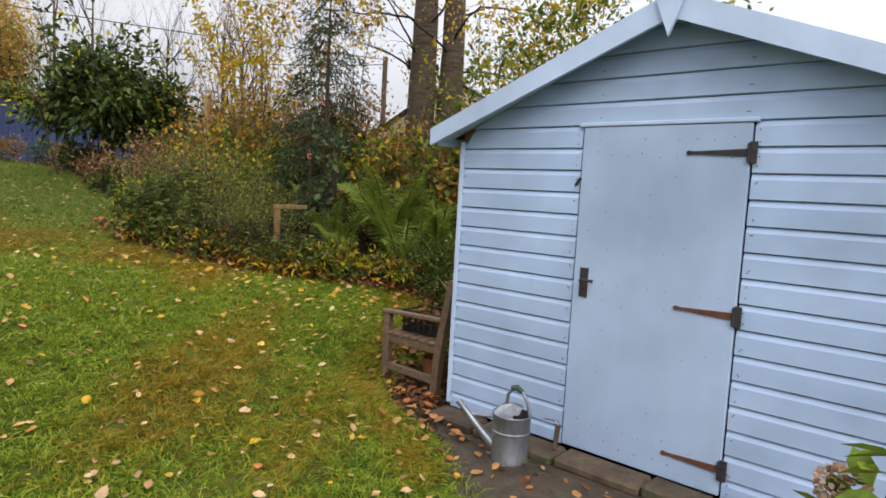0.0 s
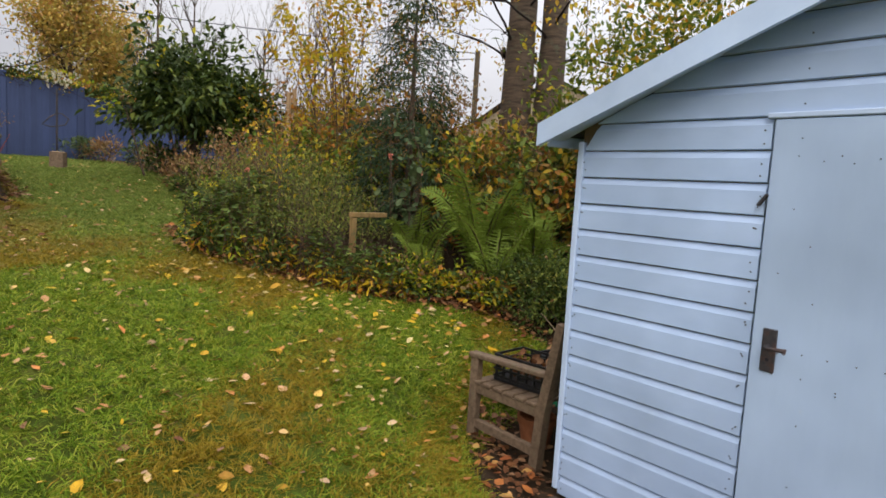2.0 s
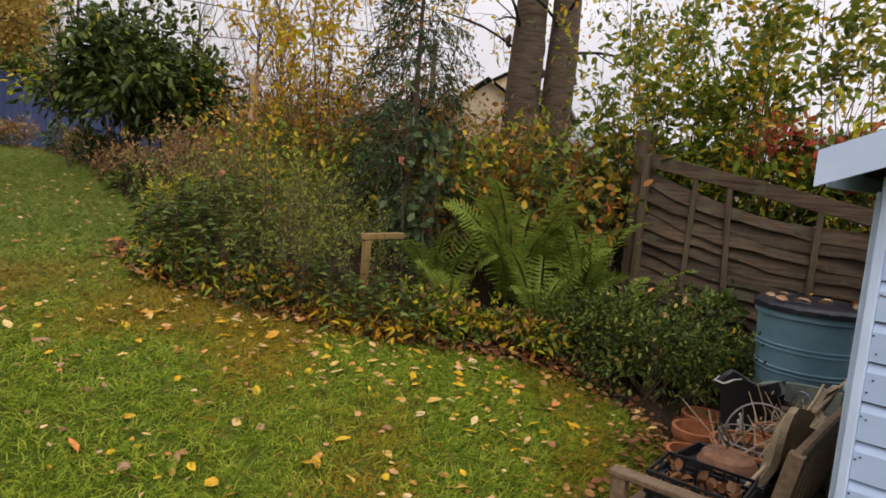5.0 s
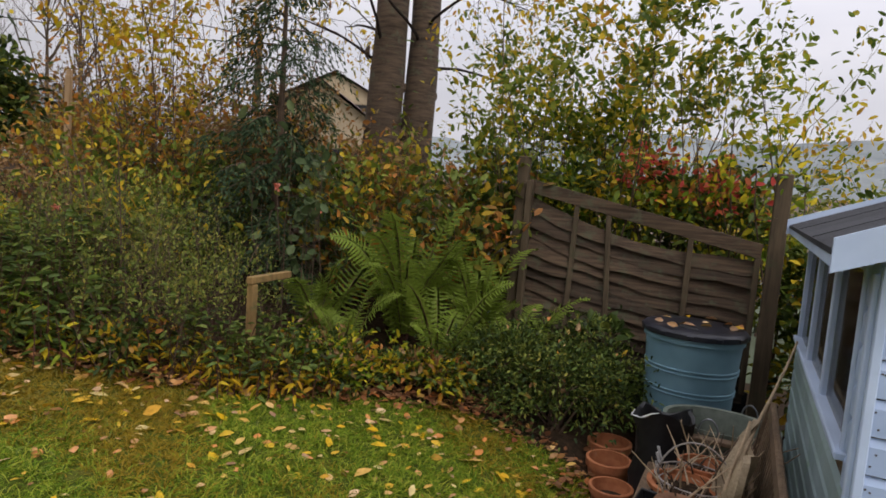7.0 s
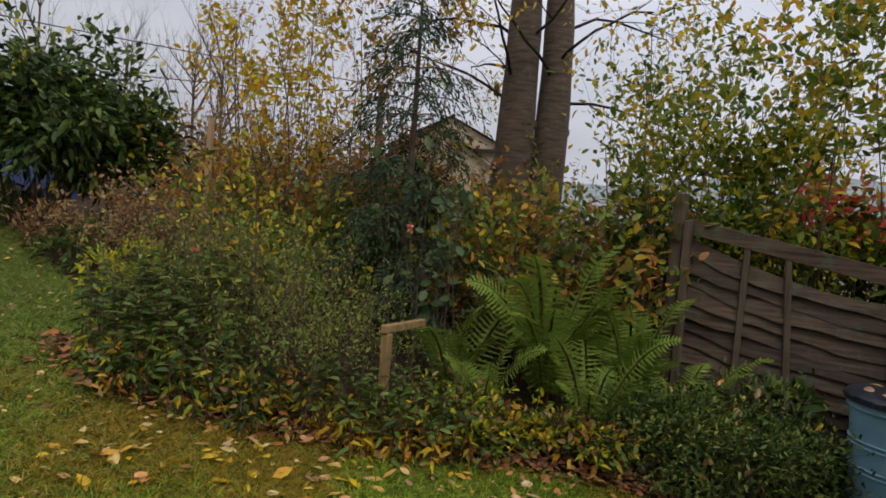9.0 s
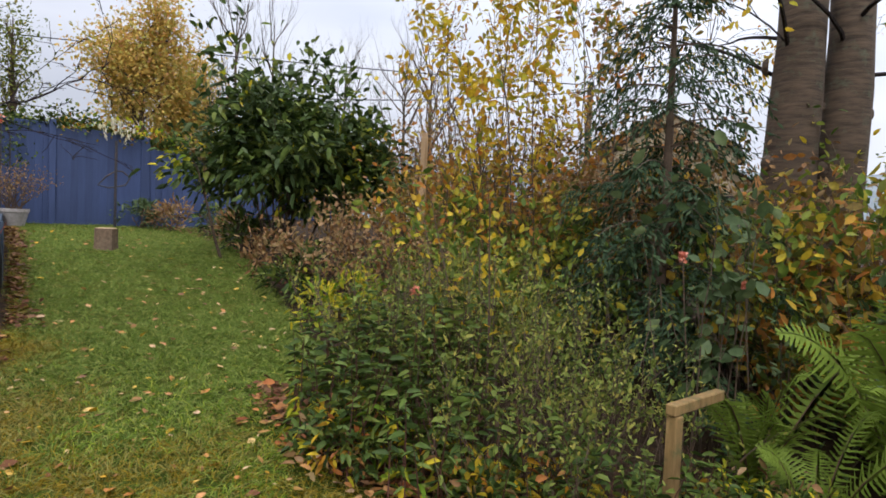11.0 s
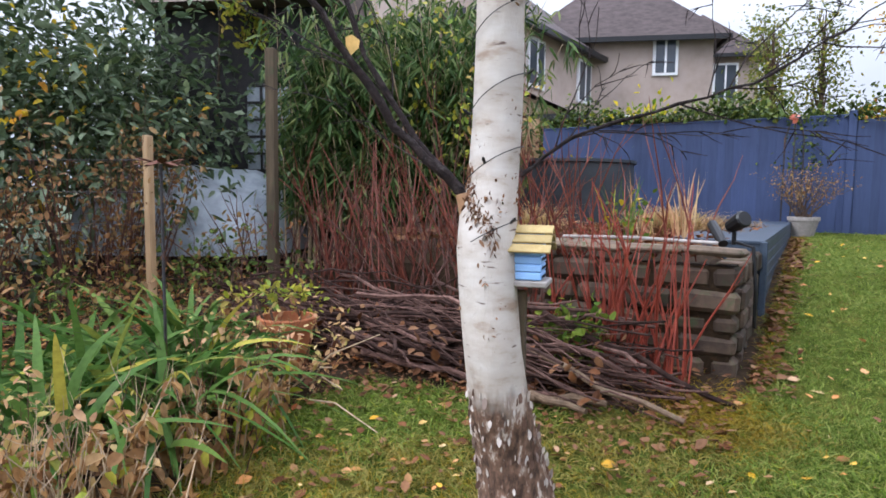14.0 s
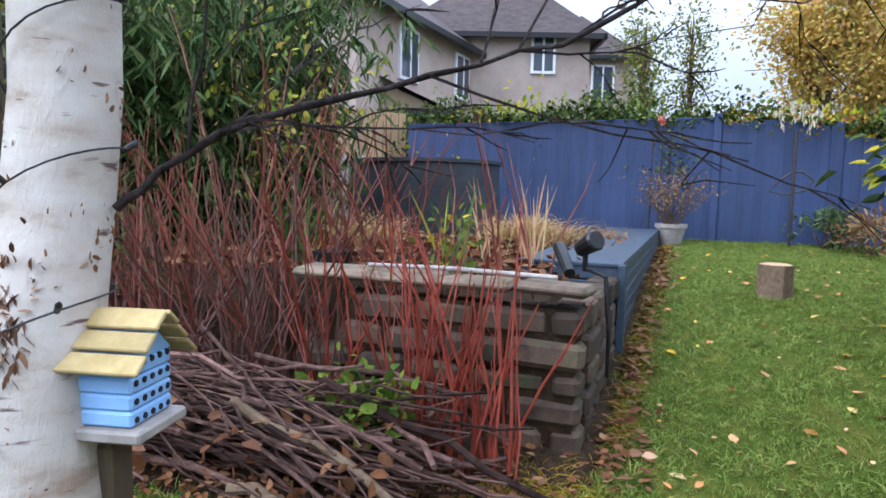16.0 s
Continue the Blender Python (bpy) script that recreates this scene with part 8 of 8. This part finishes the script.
    shrub("pot_plant", "yellowing plant spilling over the terracotta pot", (-8.95, -1.0, gz(-8.95, -1) + 0.42), (0.3, 0.28, 0.12), 150, 0.05, L_LIME, 421, 0.5, 6)
    # stakes and pole
    x, y = -9.02, -2.5
    single("pine_stake", Geo().box((0, 0, (2.54 - gz(x, y)) / 2), (0.07, 0.05, 2.54 - gz(x, y) + 0.1), 0.005), M_RAWWOOD, "upright sawn pine stake", "stake", (x, y, gz(x, y)), 20)
    x, y = -9.86, -2.03
    single("timber_pole", Geo().box((0, 0, 1.05), (0.09, 0.08, 2.3), 0.006), M_POST, "tall weathered timber pole beside the bamboo", "pole", (x, y, gz(x, y)), 25)
    for z in (1.9, 2.15, 2.4):
        single("fence_wire", Geo().tube([(-9.0, -2.5, z), (-8.0, -4.6, z - 0.02), (-7.0, -6.8, z)], 0.004, 5), M_IRON, "thin dark fence wire", "wire", group="fence wires")
    # polythene tunnel
    tn = thing("polythene_tunnel", "low polytunnel of cloudy grey polythene", "polytunnel", (-10.55, -4.0, gz(-10.55, -4.0)), 30)
    g = Geo()
    v = []
    n = 16
    for j, yy in enumerate(np.linspace(-1.2, 1.2, 12)):
        for i in range(n + 1):
            a = math.pi * i / n
            w = 1 + 0.025 * math.sin(yy * 9 + i) + 0.02 * math.sin(i * 2.1)
            w *= (1 - (abs(yy) / 1.24) ** 5) ** 0.5
            v.append((0.9 * w * math.cos(a), yy, 0.9 * w * math.sin(a)))
    g.add(v, [(j * (n + 1) + i, j * (n + 1) + i + 1, (j + 1) * (n + 1) + i + 1, (j + 1) * (n + 1) + i) for j in range(11) for i in range(n)])
    g.add(v[-(n + 1):], [tuple(range(n + 1))])
    g.add(v[:n + 1], [tuple(range(n + 1))])
    part("cover", g, M_SHEET, tn, smooth=True)
    for yy in (0.0,):
        part("hoop", Geo().tube([(0.92 * math.cos(a), yy, 0.92 * math.sin(a)) for a in np.linspace(0, 3.1416, 14)], 0.012, 6), M_GALV, tn)
    # dark summerhouse with a lattice window
    h = thing("dark_summerhouse", "dark timber outbuilding with a small-paned window", "outbuilding", (-12.15, -4.4, gz(-12.15, -4.4)), 25)
    part("wall", Geo().box((0, 0, 1.3), (2.0, 2.2, 2.6), 0.01), M_DARKSHED, h)
    part("roof", Geo().prism([(-1.3, 2.6), (1.3, 2.6), (0, 3.3)], 2.5, pose(0, -1.25, 0)), M_TILES, h)
    wn = part("window", Geo().box((1.008, 0.33, 1.2), (0.012, 0.56, 1.0)), M_SHEET, h, "pale glazed lattice window")
    for i in range(4):
        part("glazing_bar", Geo().box((1.02, 0.05 + i * 0.187, 1.2), (0.02, 0.028, 1.02), 0.003), M_DARKSHED, wn)
    for i in range(6):
        part("glazing_bar", Geo().box((1.02, 0.33, 0.7 + i * 0.2), (0.018, 0.58, 0.028), 0.003), M_DARKSHED, wn)
    # bamboo
    r = random.Random(431)
    for i, (x, y, hh) in enumerate(((-11.3, -1.85, 2.5), (-11.5, -1.5, 2.6), (-11.7, -1.75, 2.6), (-11.2, -2.3, 2.4), (-12.0, -2.2, 2.8), (-11.9, -1.2, 2.7), (-11.0, -2.7, 2.6), (-12.2, -1.6, 3.0))):
        b = thing("bamboo", "dense stand of green leafy bamboo", "bamboo", (x, y, gz(x, y)), 0, "bamboo stand")
        P, D = [], []
        for k in range(16):
            a, q = r.random() * 6.283, r.random() * 0.3
            lx, ly = r.gauss(0, 0.16), r.gauss(0, 0.16)
            H = hh * r.uniform(0.75, 1.1)
            pts = [Vector((math.cos(a) * q + lx * H * u ** 2, math.sin(a) * q + ly * H * u ** 2, H * u)) for u in np.linspace(0, 1, 8)]
            part("culm", Geo().tube(pts, [0.011 * (1 - 0.75 * u) for u in np.linspace(0, 1, 8)], 6, False), M_CANE, b)
            for s in range(70):
                u = r.uniform(0.25, 1) * 6.99
                j = int(u)
                p = pts[j] + (pts[j + 1] - pts[j]) * (u - j) + Vector((r.gauss(0, 0.13), r.gauss(0, 0.13), r.gauss(0, 0.05)))
                for m in range(2):
                    P.append(p), D.append((r.gauss(0, 0.7), r.gauss(0, 0.7), -0.55))
        rr = np.random.default_rng(440 + i)
        part("foliage", leaves("foliage", np.array(P), np.array(D), 0.13 + 0.08 * rr.random(len(P)), L_BAMBOO, 0.17, 0.15, rr, 0.2), None, b)
    # dark evergreens closing the side
    for i, (x, y, z, rx, rz, nn) in enumerate(((-9.6, -4.6, 2.6, 1.5, 1.5, 6500), (-8.2, -5.6, 2.5, 1.6, 1.7, 6000), (-11.8, -6.0, 2.7, 1.5, 1.3, 5000), (-7.4, -4.7, 1.7, 1.0, 0.9, 3500))):
        shrub("rhododendron", "large dark evergreen shrub at the garden edge", (x, y, z), (rx, rx, rz), nn, 0.115, L_RHODO, 450 + i, 0.4, 12, M_BARK, 0.5, 0.4, 0, extra=((L_BLUEGREEN, nn // 3, 0.12, 0.4, "dark_foliage"), (L_YELLOW, nn // 25, 0.1, 0.5, "yellow_foliage")), droop=0.2)
    for i, (x, y, h) in enumerate(((-8.9, -3.2, 1.3), (-8.3, -3.5, 1.2), (-7.8, -3.1, 1.1), (-9.4, -3.6, 1.2))):
        many_stem("brown_stem_shrub", "brown twiggy shrub behind the strap leaves", (x, y), h, 26, 1.1, M_STALK, L_BROWNBUSH, 1, 0.06, 470 + i, 0.5, 0.008, 1, 4)
    for i, (x, y, h) in enumerate(((-9.2, -2.2, 0.7), (-9.5, -2.9, 0.8), (-8.8, -2.5, 0.65), (-8.5, -2.1, 0.6), (-9.9, -2.6, 0.7), (-8.2, -2.6, 0.8), (-7.9, -2.2, 0.7), (-9.0, -1.75, 0.5))):
        many_stem("bramble_tangle", "low tangle of brown bramble stems with dead leaves", (x, y), h, 16, 1.6, M_STALK if i % 2 else M_TWIG, L_BROWNBUSH if i % 2 else L_MIDGREEN, 1, 0.06, 1470 + i, 0.55, 0.006, 1, 3, "bramble", wob=0.25)
    n = 3000
    lx, ly = -9.0 + rng.normal(size=n) * 0.8, -2.3 + rng.normal(size=n) * 0.7
    me = flat_leaves("dead_leaf_carpet", lx, ly, 0.03 + 0.06 * rng.random(n), L_RUSSET, rng, lift=0.04)
    tagged(new("dead_leaf_carpet", me), "russet dead leaves carpeting the soil by the tank", "leaf litter", kind="stuff")
    many_stem("garden_tree", "thin multi-stemmed tree with yellowing leaves", (-11.6, -4.4), 3.8, 6, 1.3, M_BARK, L_LIME, 5, 0.09, 480, 0.5, 0.04, 3, 3, "tree")
    single("plank_edging", Geo().box((0, 0, 0.1), (2.2, 0.04, 0.22), 0.006), M_POST, "old plank edging behind the brush pile", "plank", (-9.75, -1.6, gz(-9.75, -1.6)), 80)


build_left_side()


def hydrangea():
    h = thing("hydrangea", "hydrangea with green leaves and a browned flower head", "hydrangea", (-0.27, 2.34, 0.0))
    rng = np.random.default_rng(501)
    c = np.array([0.02, 0.15, 0.56])
    d = unit(rng.normal(size=(240, 3)))
    pet = leafy("dried_petals", [(0.50, 0.32, 0.20), (0.62, 0.45, 0.30), (0.42, 0.22, 0.15), (0.66, 0.50, 0.40)], 0.7, 0.3)
    part("flower_head", leaves("flower_head", c + d * [0.075, 0.075, 0.06], d + rng.normal(size=(240, 3)) * 0.8, 0.025, pet, 0.9), None, h, "browned papery flower head")
    g = Geo()
    for e in ((0.02, 0.15, 0.54), (0.15, 0.1, 0.7), (0.22, 0.2, 0.6), (0.1, 0.02, 0.6)):
        g.tube([(0.12, 0.1, 0), (e[0] * 0.5 + 0.05, e[1] * 0.7, 0.3), e], [0.008, 0.007, 0.005], 6)
    part("stemwork", g, M_TWIG, h)
    P = np.array([(0.12, 0.1, 0.66), (0.15, 0.12, 0.72), (0.2, 0.15, 0.66), (0.1, 0.12, 0.6), (0.06, 0.12, 0.5), (0.05, 0.18, 0.49), (0.22, 0.2, 0.58), (0.15, 0.0, 0.6), (0.02, 0.1, 0.48), (0.25, 0.1, 0.7)])
    D = rng.normal(size=(10, 3)) + [-0.6, -0.2, -0.2]
    part("foliage", leaves("foliage", P.repeat(2, 0), D.repeat(2, 0) + rng.normal(size=(20, 3)) * 0.6, 0.15, leafy("hydrangea_leaves", [(0.12, 0.22, 0.03), (0.22, 0.28, 0.03), (0.10, 0.18, 0.03)], 0.45, 0.3), 0.6, 0.2), None, h)


hydrangea()


# ---- beyond the garden ----
def house(name, label, at, turn, w, d, h, roof_h, wall_mat, roof_mat, windows, chimneys=(), hip=0.0):
    b = thing(name, label, "house", at, turn)
    wall = part("wall", Geo().box((0, 0, h / 2 - 1.0), (w, d, h + 2.0)), wall_mat, b)
    o = 0.35
    k = hip * w / 2
    v = [(-w / 2 - o, -d / 2 - o, h - 0.1), (w / 2 + o, -d / 2 - o, h - 0.1), (w / 2 + o, d / 2 + o, h - 0.1), (-w / 2 - o, d / 2 + o, h - 0.1), (-w / 2 - o + k, 0, h + roof_h), (w / 2 + o - k, 0, h + roof_h)]
    g = Geo()
    g.add(v, [(3, 2, 1, 0), (0, 1, 5, 4), (2, 3, 4, 5)] + ([(1, 2, 5), (3, 0, 4)] if hip else []))
    if not hip:
        for s in (-1, 1):
            gg = Geo()
            gg.add([(s * w / 2, -d / 2 - 0.2, h - 0.1), (s * w / 2, d / 2 + 0.2, h - 0.1), (s * w / 2, 0, h + roof_h - 0.12), (s * (w / 2 - 0.3), -d / 2 - 0.2, h - 0.1), (s * (w / 2 - 0.3), d / 2 + 0.2, h - 0.1), (s * (w / 2 - 0.3), 0, h + roof_h - 0.12)], [(0, 1, 2), (5, 4, 3), (0, 2, 5, 3), (1, 4, 5, 2)])
            part("gable", gg, wall_mat, wall)
    rf = part("roof", g, roof_mat, b, "dark pitched roof")
    g = Geo()
    for x1, y1, x2, y2 in ((-1, -1, 1, -1), (1, -1, 1, 1), (1, 1, -1, 1), (-1, 1, -1, -1)):
        p, q = Vector((x1 * (w / 2 + o), y1 * (d / 2 + o), h - 0.16)), Vector((x2 * (w / 2 + o), y2 * (d / 2 + o), h - 0.16))
        g.box((p + q) / 2, (abs(q.x - p.x) + 0.1, abs(q.y - p.y) + 0.1, 0.14))
    part("gutter", g, M_BLACKPL, rf)
    for face, u, z, ww, hh in windows:
        if face in "sn":
            s = -1 if face == "s" else 1
            c, size, inner = (u, s * (d / 2 + 0.02), z), (ww, 0.1, hh), (ww - 0.16, 0.03, hh - 0.16)
            nrm, ax = Vector((0, s, 0)), (0.06, 0.05, hh)
        else:
            s = 1 if face == "e" else -1
            c, size, inner = (s * (w / 2 + 0.02), u, z), (0.1, ww, hh), (0.03, ww - 0.16, hh - 0.16)
            nrm, ax = Vector((s, 0, 0)), (0.05, 0.06, hh)
        win = part("window", Geo().box(c, size, 0.01), M_WHITE, wall, "white framed window")
        part("pane", Geo().box(Vector(c) + nrm * 0.045, inner), M_HOUSEGLASS, win)
        part("glazing_bar", Geo().box(Vector(c) + nrm * 0.05, ax), M_WHITE, win)
    for x, y, z in chimneys:
        ch = part("chimney", Geo().box((x, y, z), (0.9, 0.6, 1.6), 0.02), wall_mat, rf)
        for i in range(3):
            part("chimney_pot", Geo().tube([(x - 0.28 + i * 0.28, y, z + 0.78), (x - 0.28 + i * 0.28, y, z + 1.15)], [0.11, 0.09], 10), M_TERRA, ch)
    return b


house("house", "pinkish harled two-storey house with dark slate roof", (-27.1, -4.3, 2.3), 21, 5.6, 5.2, 4.5, 2.3, M_HARL, M_SLATE,
      [("e", -1.4, 4.0, 0.8, 1.3), ("e", 1.3, 4.0, 0.7, 1.3), ("n", 0.5, 4.0, 0.8, 1.3), ("e", 0.2, 1.6, 1.0, 1.3)], [(0.3, 0.2, 7.1)], 0.55)
house("house", "pinkish harled house with a long eave and white windows", (-22.6, -7.6, 1.8), -4, 7.8, 7, 4.5, 2.8, M_HARL, M_SLATE,
      [("n", -1.2, 3.6, 0.9, 1.2), ("n", -2.8, 3.6, 0.8, 1.2), ("n", 1.8, 3.6, 0.9, 1.2), ("n", 0.4, 1.6, 1.3, 1.1), ("n", -2.4, 1.5, 0.9, 1.1)], [(-2.5, 0, 7.0)], 0.0)
house("house", "small harled house end beyond the others", (-34.2, -3.0, 2.4), 21, 4.5, 4.0, 5.3, 1.6, M_HARL, M_SLATE, [("e", 0.8, 4.2, 0.9, 1.4)], (), 0.4)
house("garden_building", "pale rendered garage behind a timber fence", (-21.5, -5.5, 1.8), 10, 4, 4, 2.3, 1.0, M_CREAM, M_TILES, [("e", -0.8, 1.3, 1.0, 1.0)], (), 0.0)
house("bungalow", "cream bungalow with a brown tiled roof below the garden", (-18.6, 22.6, -1.5), -66, 9, 6.4, 4.7, 2.3, M_CREAM, M_TILES, [("e", 1.2, 3.4, 1.2, 1.1)], (), 0.0)
house("bungalow", "low brown-roofed house below the garden", (-2.0, 24.0, -1.8), 0, 14, 7, 2.9, 1.6, M_CREAM, M_TILES, [("s", 0, 1.6, 1.2, 1.1)], (), 0.2)
house("bungalow", "low brown-roofed house below the garden", (-10.5, 17.5, -2.6), 15, 6, 6, 3.2, 1.8, M_CREAM, M_TILES, [("s", 0, 1.9, 1.2, 1.1)], (), 0.2)

house("house", "grey-roofed house behind the cream bungalow", (-25.0, 31.2, -1.0), -62, 7.5, 6.0, 7.2, 1.6, M_CREAM, M_SLATE, [("e", 0.0, 6.0, 1.2, 1.1)], (), 0.0)

tf = thing("timber_fence", "tall unpainted timber fence beyond the raised bed", "fence", (-17.2, -2.6, 1.8), 55)
for i in range(26):
    part("fence_board", Geo().box((0.02, -3.9 + i * 0.15, 0.9), (0.02, 0.13, 1.8), 0.003), M_RAWWOOD, tf)
part("fence_rail", Geo().box((-0.02, -2.0, 1.5), (0.05, 3.9, 0.08), 0.004), M_RAWWOOD, tf)
single("white_fence_panel", Geo().box((0, 0, 0.6), (0.06, 2.6, 1.2), 0.01), M_GREYWOOD, "low pale fence beside the tank", "fence", (-15.8, -3.1, 1.6), 50)


def far_tree(name, label, at, h, r, mat, leafmat, per, size, seed, depth=3, kids=4, spread=0.5, up=0.3, trunk=0.12, blob_n=0):
    rng = random.Random(seed)
    t = thing(name, label, "tree", at)
    g, tips = Geo(), []
    g.tube([(0, 0, -1), (0.05, 0.03, h * 0.35), (0, 0, h * 0.75), (0.04, 0, h)], [trunk, trunk * 0.8, trunk * 0.4, 0.01], 7)
    for i in range(16):
        z = h * rng.uniform(0.25, 0.9)
        a = rng.random() * 6.283
        limb(g, (0, 0, z), (math.cos(a), math.sin(a), 0.7 + up), r * rng.uniform(0.6, 1.1) * (1.15 - 0.5 * z / h), trunk * 0.3, depth - 1, tips, rng, spread, up, kids, 5, 0.12, 0.6)
    part("branchwork", g, mat, t)
    if per:
        part("foliage", tips_leaves("foliage", tips, per, size, leafmat, seed, 0.6, 0.32, 0.5), None, t)


far_tree("golden_birch", "tall birch in golden autumn leaf beyond the fence", (-25.2, 5.0, 1.8), 5.7, 1.45, M_TWIG, L_GOLDTREE, 13, 0.12, 601)
far_tree("golden_birch", "tall birch in golden autumn leaf beyond the fence", (-27.0, 6.6, 1.8), 4.2, 1.7, M_TWIG, L_GOLDTREE, 13, 0.12, 602)
for i, (x, y, h) in enumerate(((-26, 0.6, 5.2), (-27, 1.8, 5.6), (-30, 0.2, 5.8))):
    far_tree("poplar", "slim half-bare tree beyond the fence", (x, y, 1.9), h, 0.9, M_TWIG, L_OLIVE, 2, 0.11, 610 + i, up=0.9)
for i, (x, y, h, r) in enumerate(((-28, 10, 8.5, 3), (-26, 8, 8, 3), (-30, 14, 8, 3), (-24, 13.5, 6.5, 2.6), (-20, 12, 6, 2.2))):
    far_tree("bare_tree", "leafless grey tree in the distance", (x, y, 1.0), h, r, M_BARK, None, 0, 0, 620 + i, 3, 4, 0.5, 0.5, 0.10)
for i, (x, y) in enumerate(((-17.6, -1.0), (-17.8, 0.8), (-18.0, 2.8), (-17.6, -2.6), (-18.6, 4.6))):
    shrub("far_hedge", "hedge growing behind the blue fence", (x, y, 2.9), (0.9, 1.1, 0.75 if i < 2 else 0.6), 1500, 0.11, L_DKGREEN if i % 2 else L_YELLOWGREEN, 640 + i, 0.55, 6)
for i, (x, y, z, r) in enumerate(((-13, 9.5, 1.6, 1.5), (-15.5, 8.5, 2.0, 1.6), (-12.5, 11.5, 1.2, 1.8), (-17.5, 7.2, 2.4, 1.3), (-9.5, 10.5, 1.2, 1.3), (-20, 9, 2, 2))):
    shrub("far_hedge", "rough hedge of brown and green shrubs", (x, y, z), (r, r, 0.9), 1900, 0.13, L_AUTUMN if i % 2 else L_BROWNBUSH, 650 + i, 0.55, 6)
single("telegraph_pole", Geo().tube([(0, 0, -2), (0, 0, 6.5)], [0.13, 0.10], 10), M_POST, "timber telegraph pole beyond the garden", "pole", (-19.3, 18.1, 0.5))
for a, m, e in (((-19.3, 18.1, 6.9), (-24, 8, 6.6), (-33, -8, 7.6)), ((-19.3, 18.1, 6.7), (-26, 12, 5.8), (-40, 4, 8.2))):
    a, m, e = Vector(a), Vector(m), Vector(e)
    pts = [a * (1 - u) ** 2 + m * 2 * u * (1 - u) + e * u * u for u in np.linspace(0, 1, 16)]
    single("overhead_wire", Geo().tube(pts, 0.018, 5), M_BLACKPL, "thin overhead cable against the sky", "wire", group="overhead wires")

for i, (x, y, r) in enumerate(((-2.9, 12.4, 1.3), (-1.0, 13.2, 1.4), (-4.8, 12.6, 1.3), (0.9, 12.0, 1.2))):
    shrub("far_hedge", "rough hedge of green and yellow shrubs below the garden", (x, y, 1.2), (r, r, 1.25), 2200, 0.11, L_HAZEL if i % 2 else L_OLIVE, 670 + i, 0.5, 8, lump=0.45)

# wooded ridge on the skyline
def ridge():
    n = 90
    v, f = [], []
    rng = random.Random(701)
    for i in range(n):
        a = radians(55 + 125 * i / (n - 1))
        h = 54 + 14 * noise.noise((i * 0.11, 0, 0)) + 2.5 * noise.noise((i * 0.9, 3, 0)) + 6 * math.cos((i - 16) * 0.09)
        for d, z in ((300, -25), (420, h * 0.45), (520, h), (700, h * 0.8)):
            v.append((d * math.cos(a), d * math.sin(a), z))
    for i in range(n - 1):
        for k in range(3):
            f.append((i * 4 + k, (i + 1) * 4 + k, (i + 1) * 4 + k + 1, i * 4 + k + 1))
    g = Geo()
    g.add(v, f)
    single("distant_hill", g, M_HILL, "wooded hillside on the horizon, coloured pale with haze", "hill", kind="structure", smooth=True)


ridge()
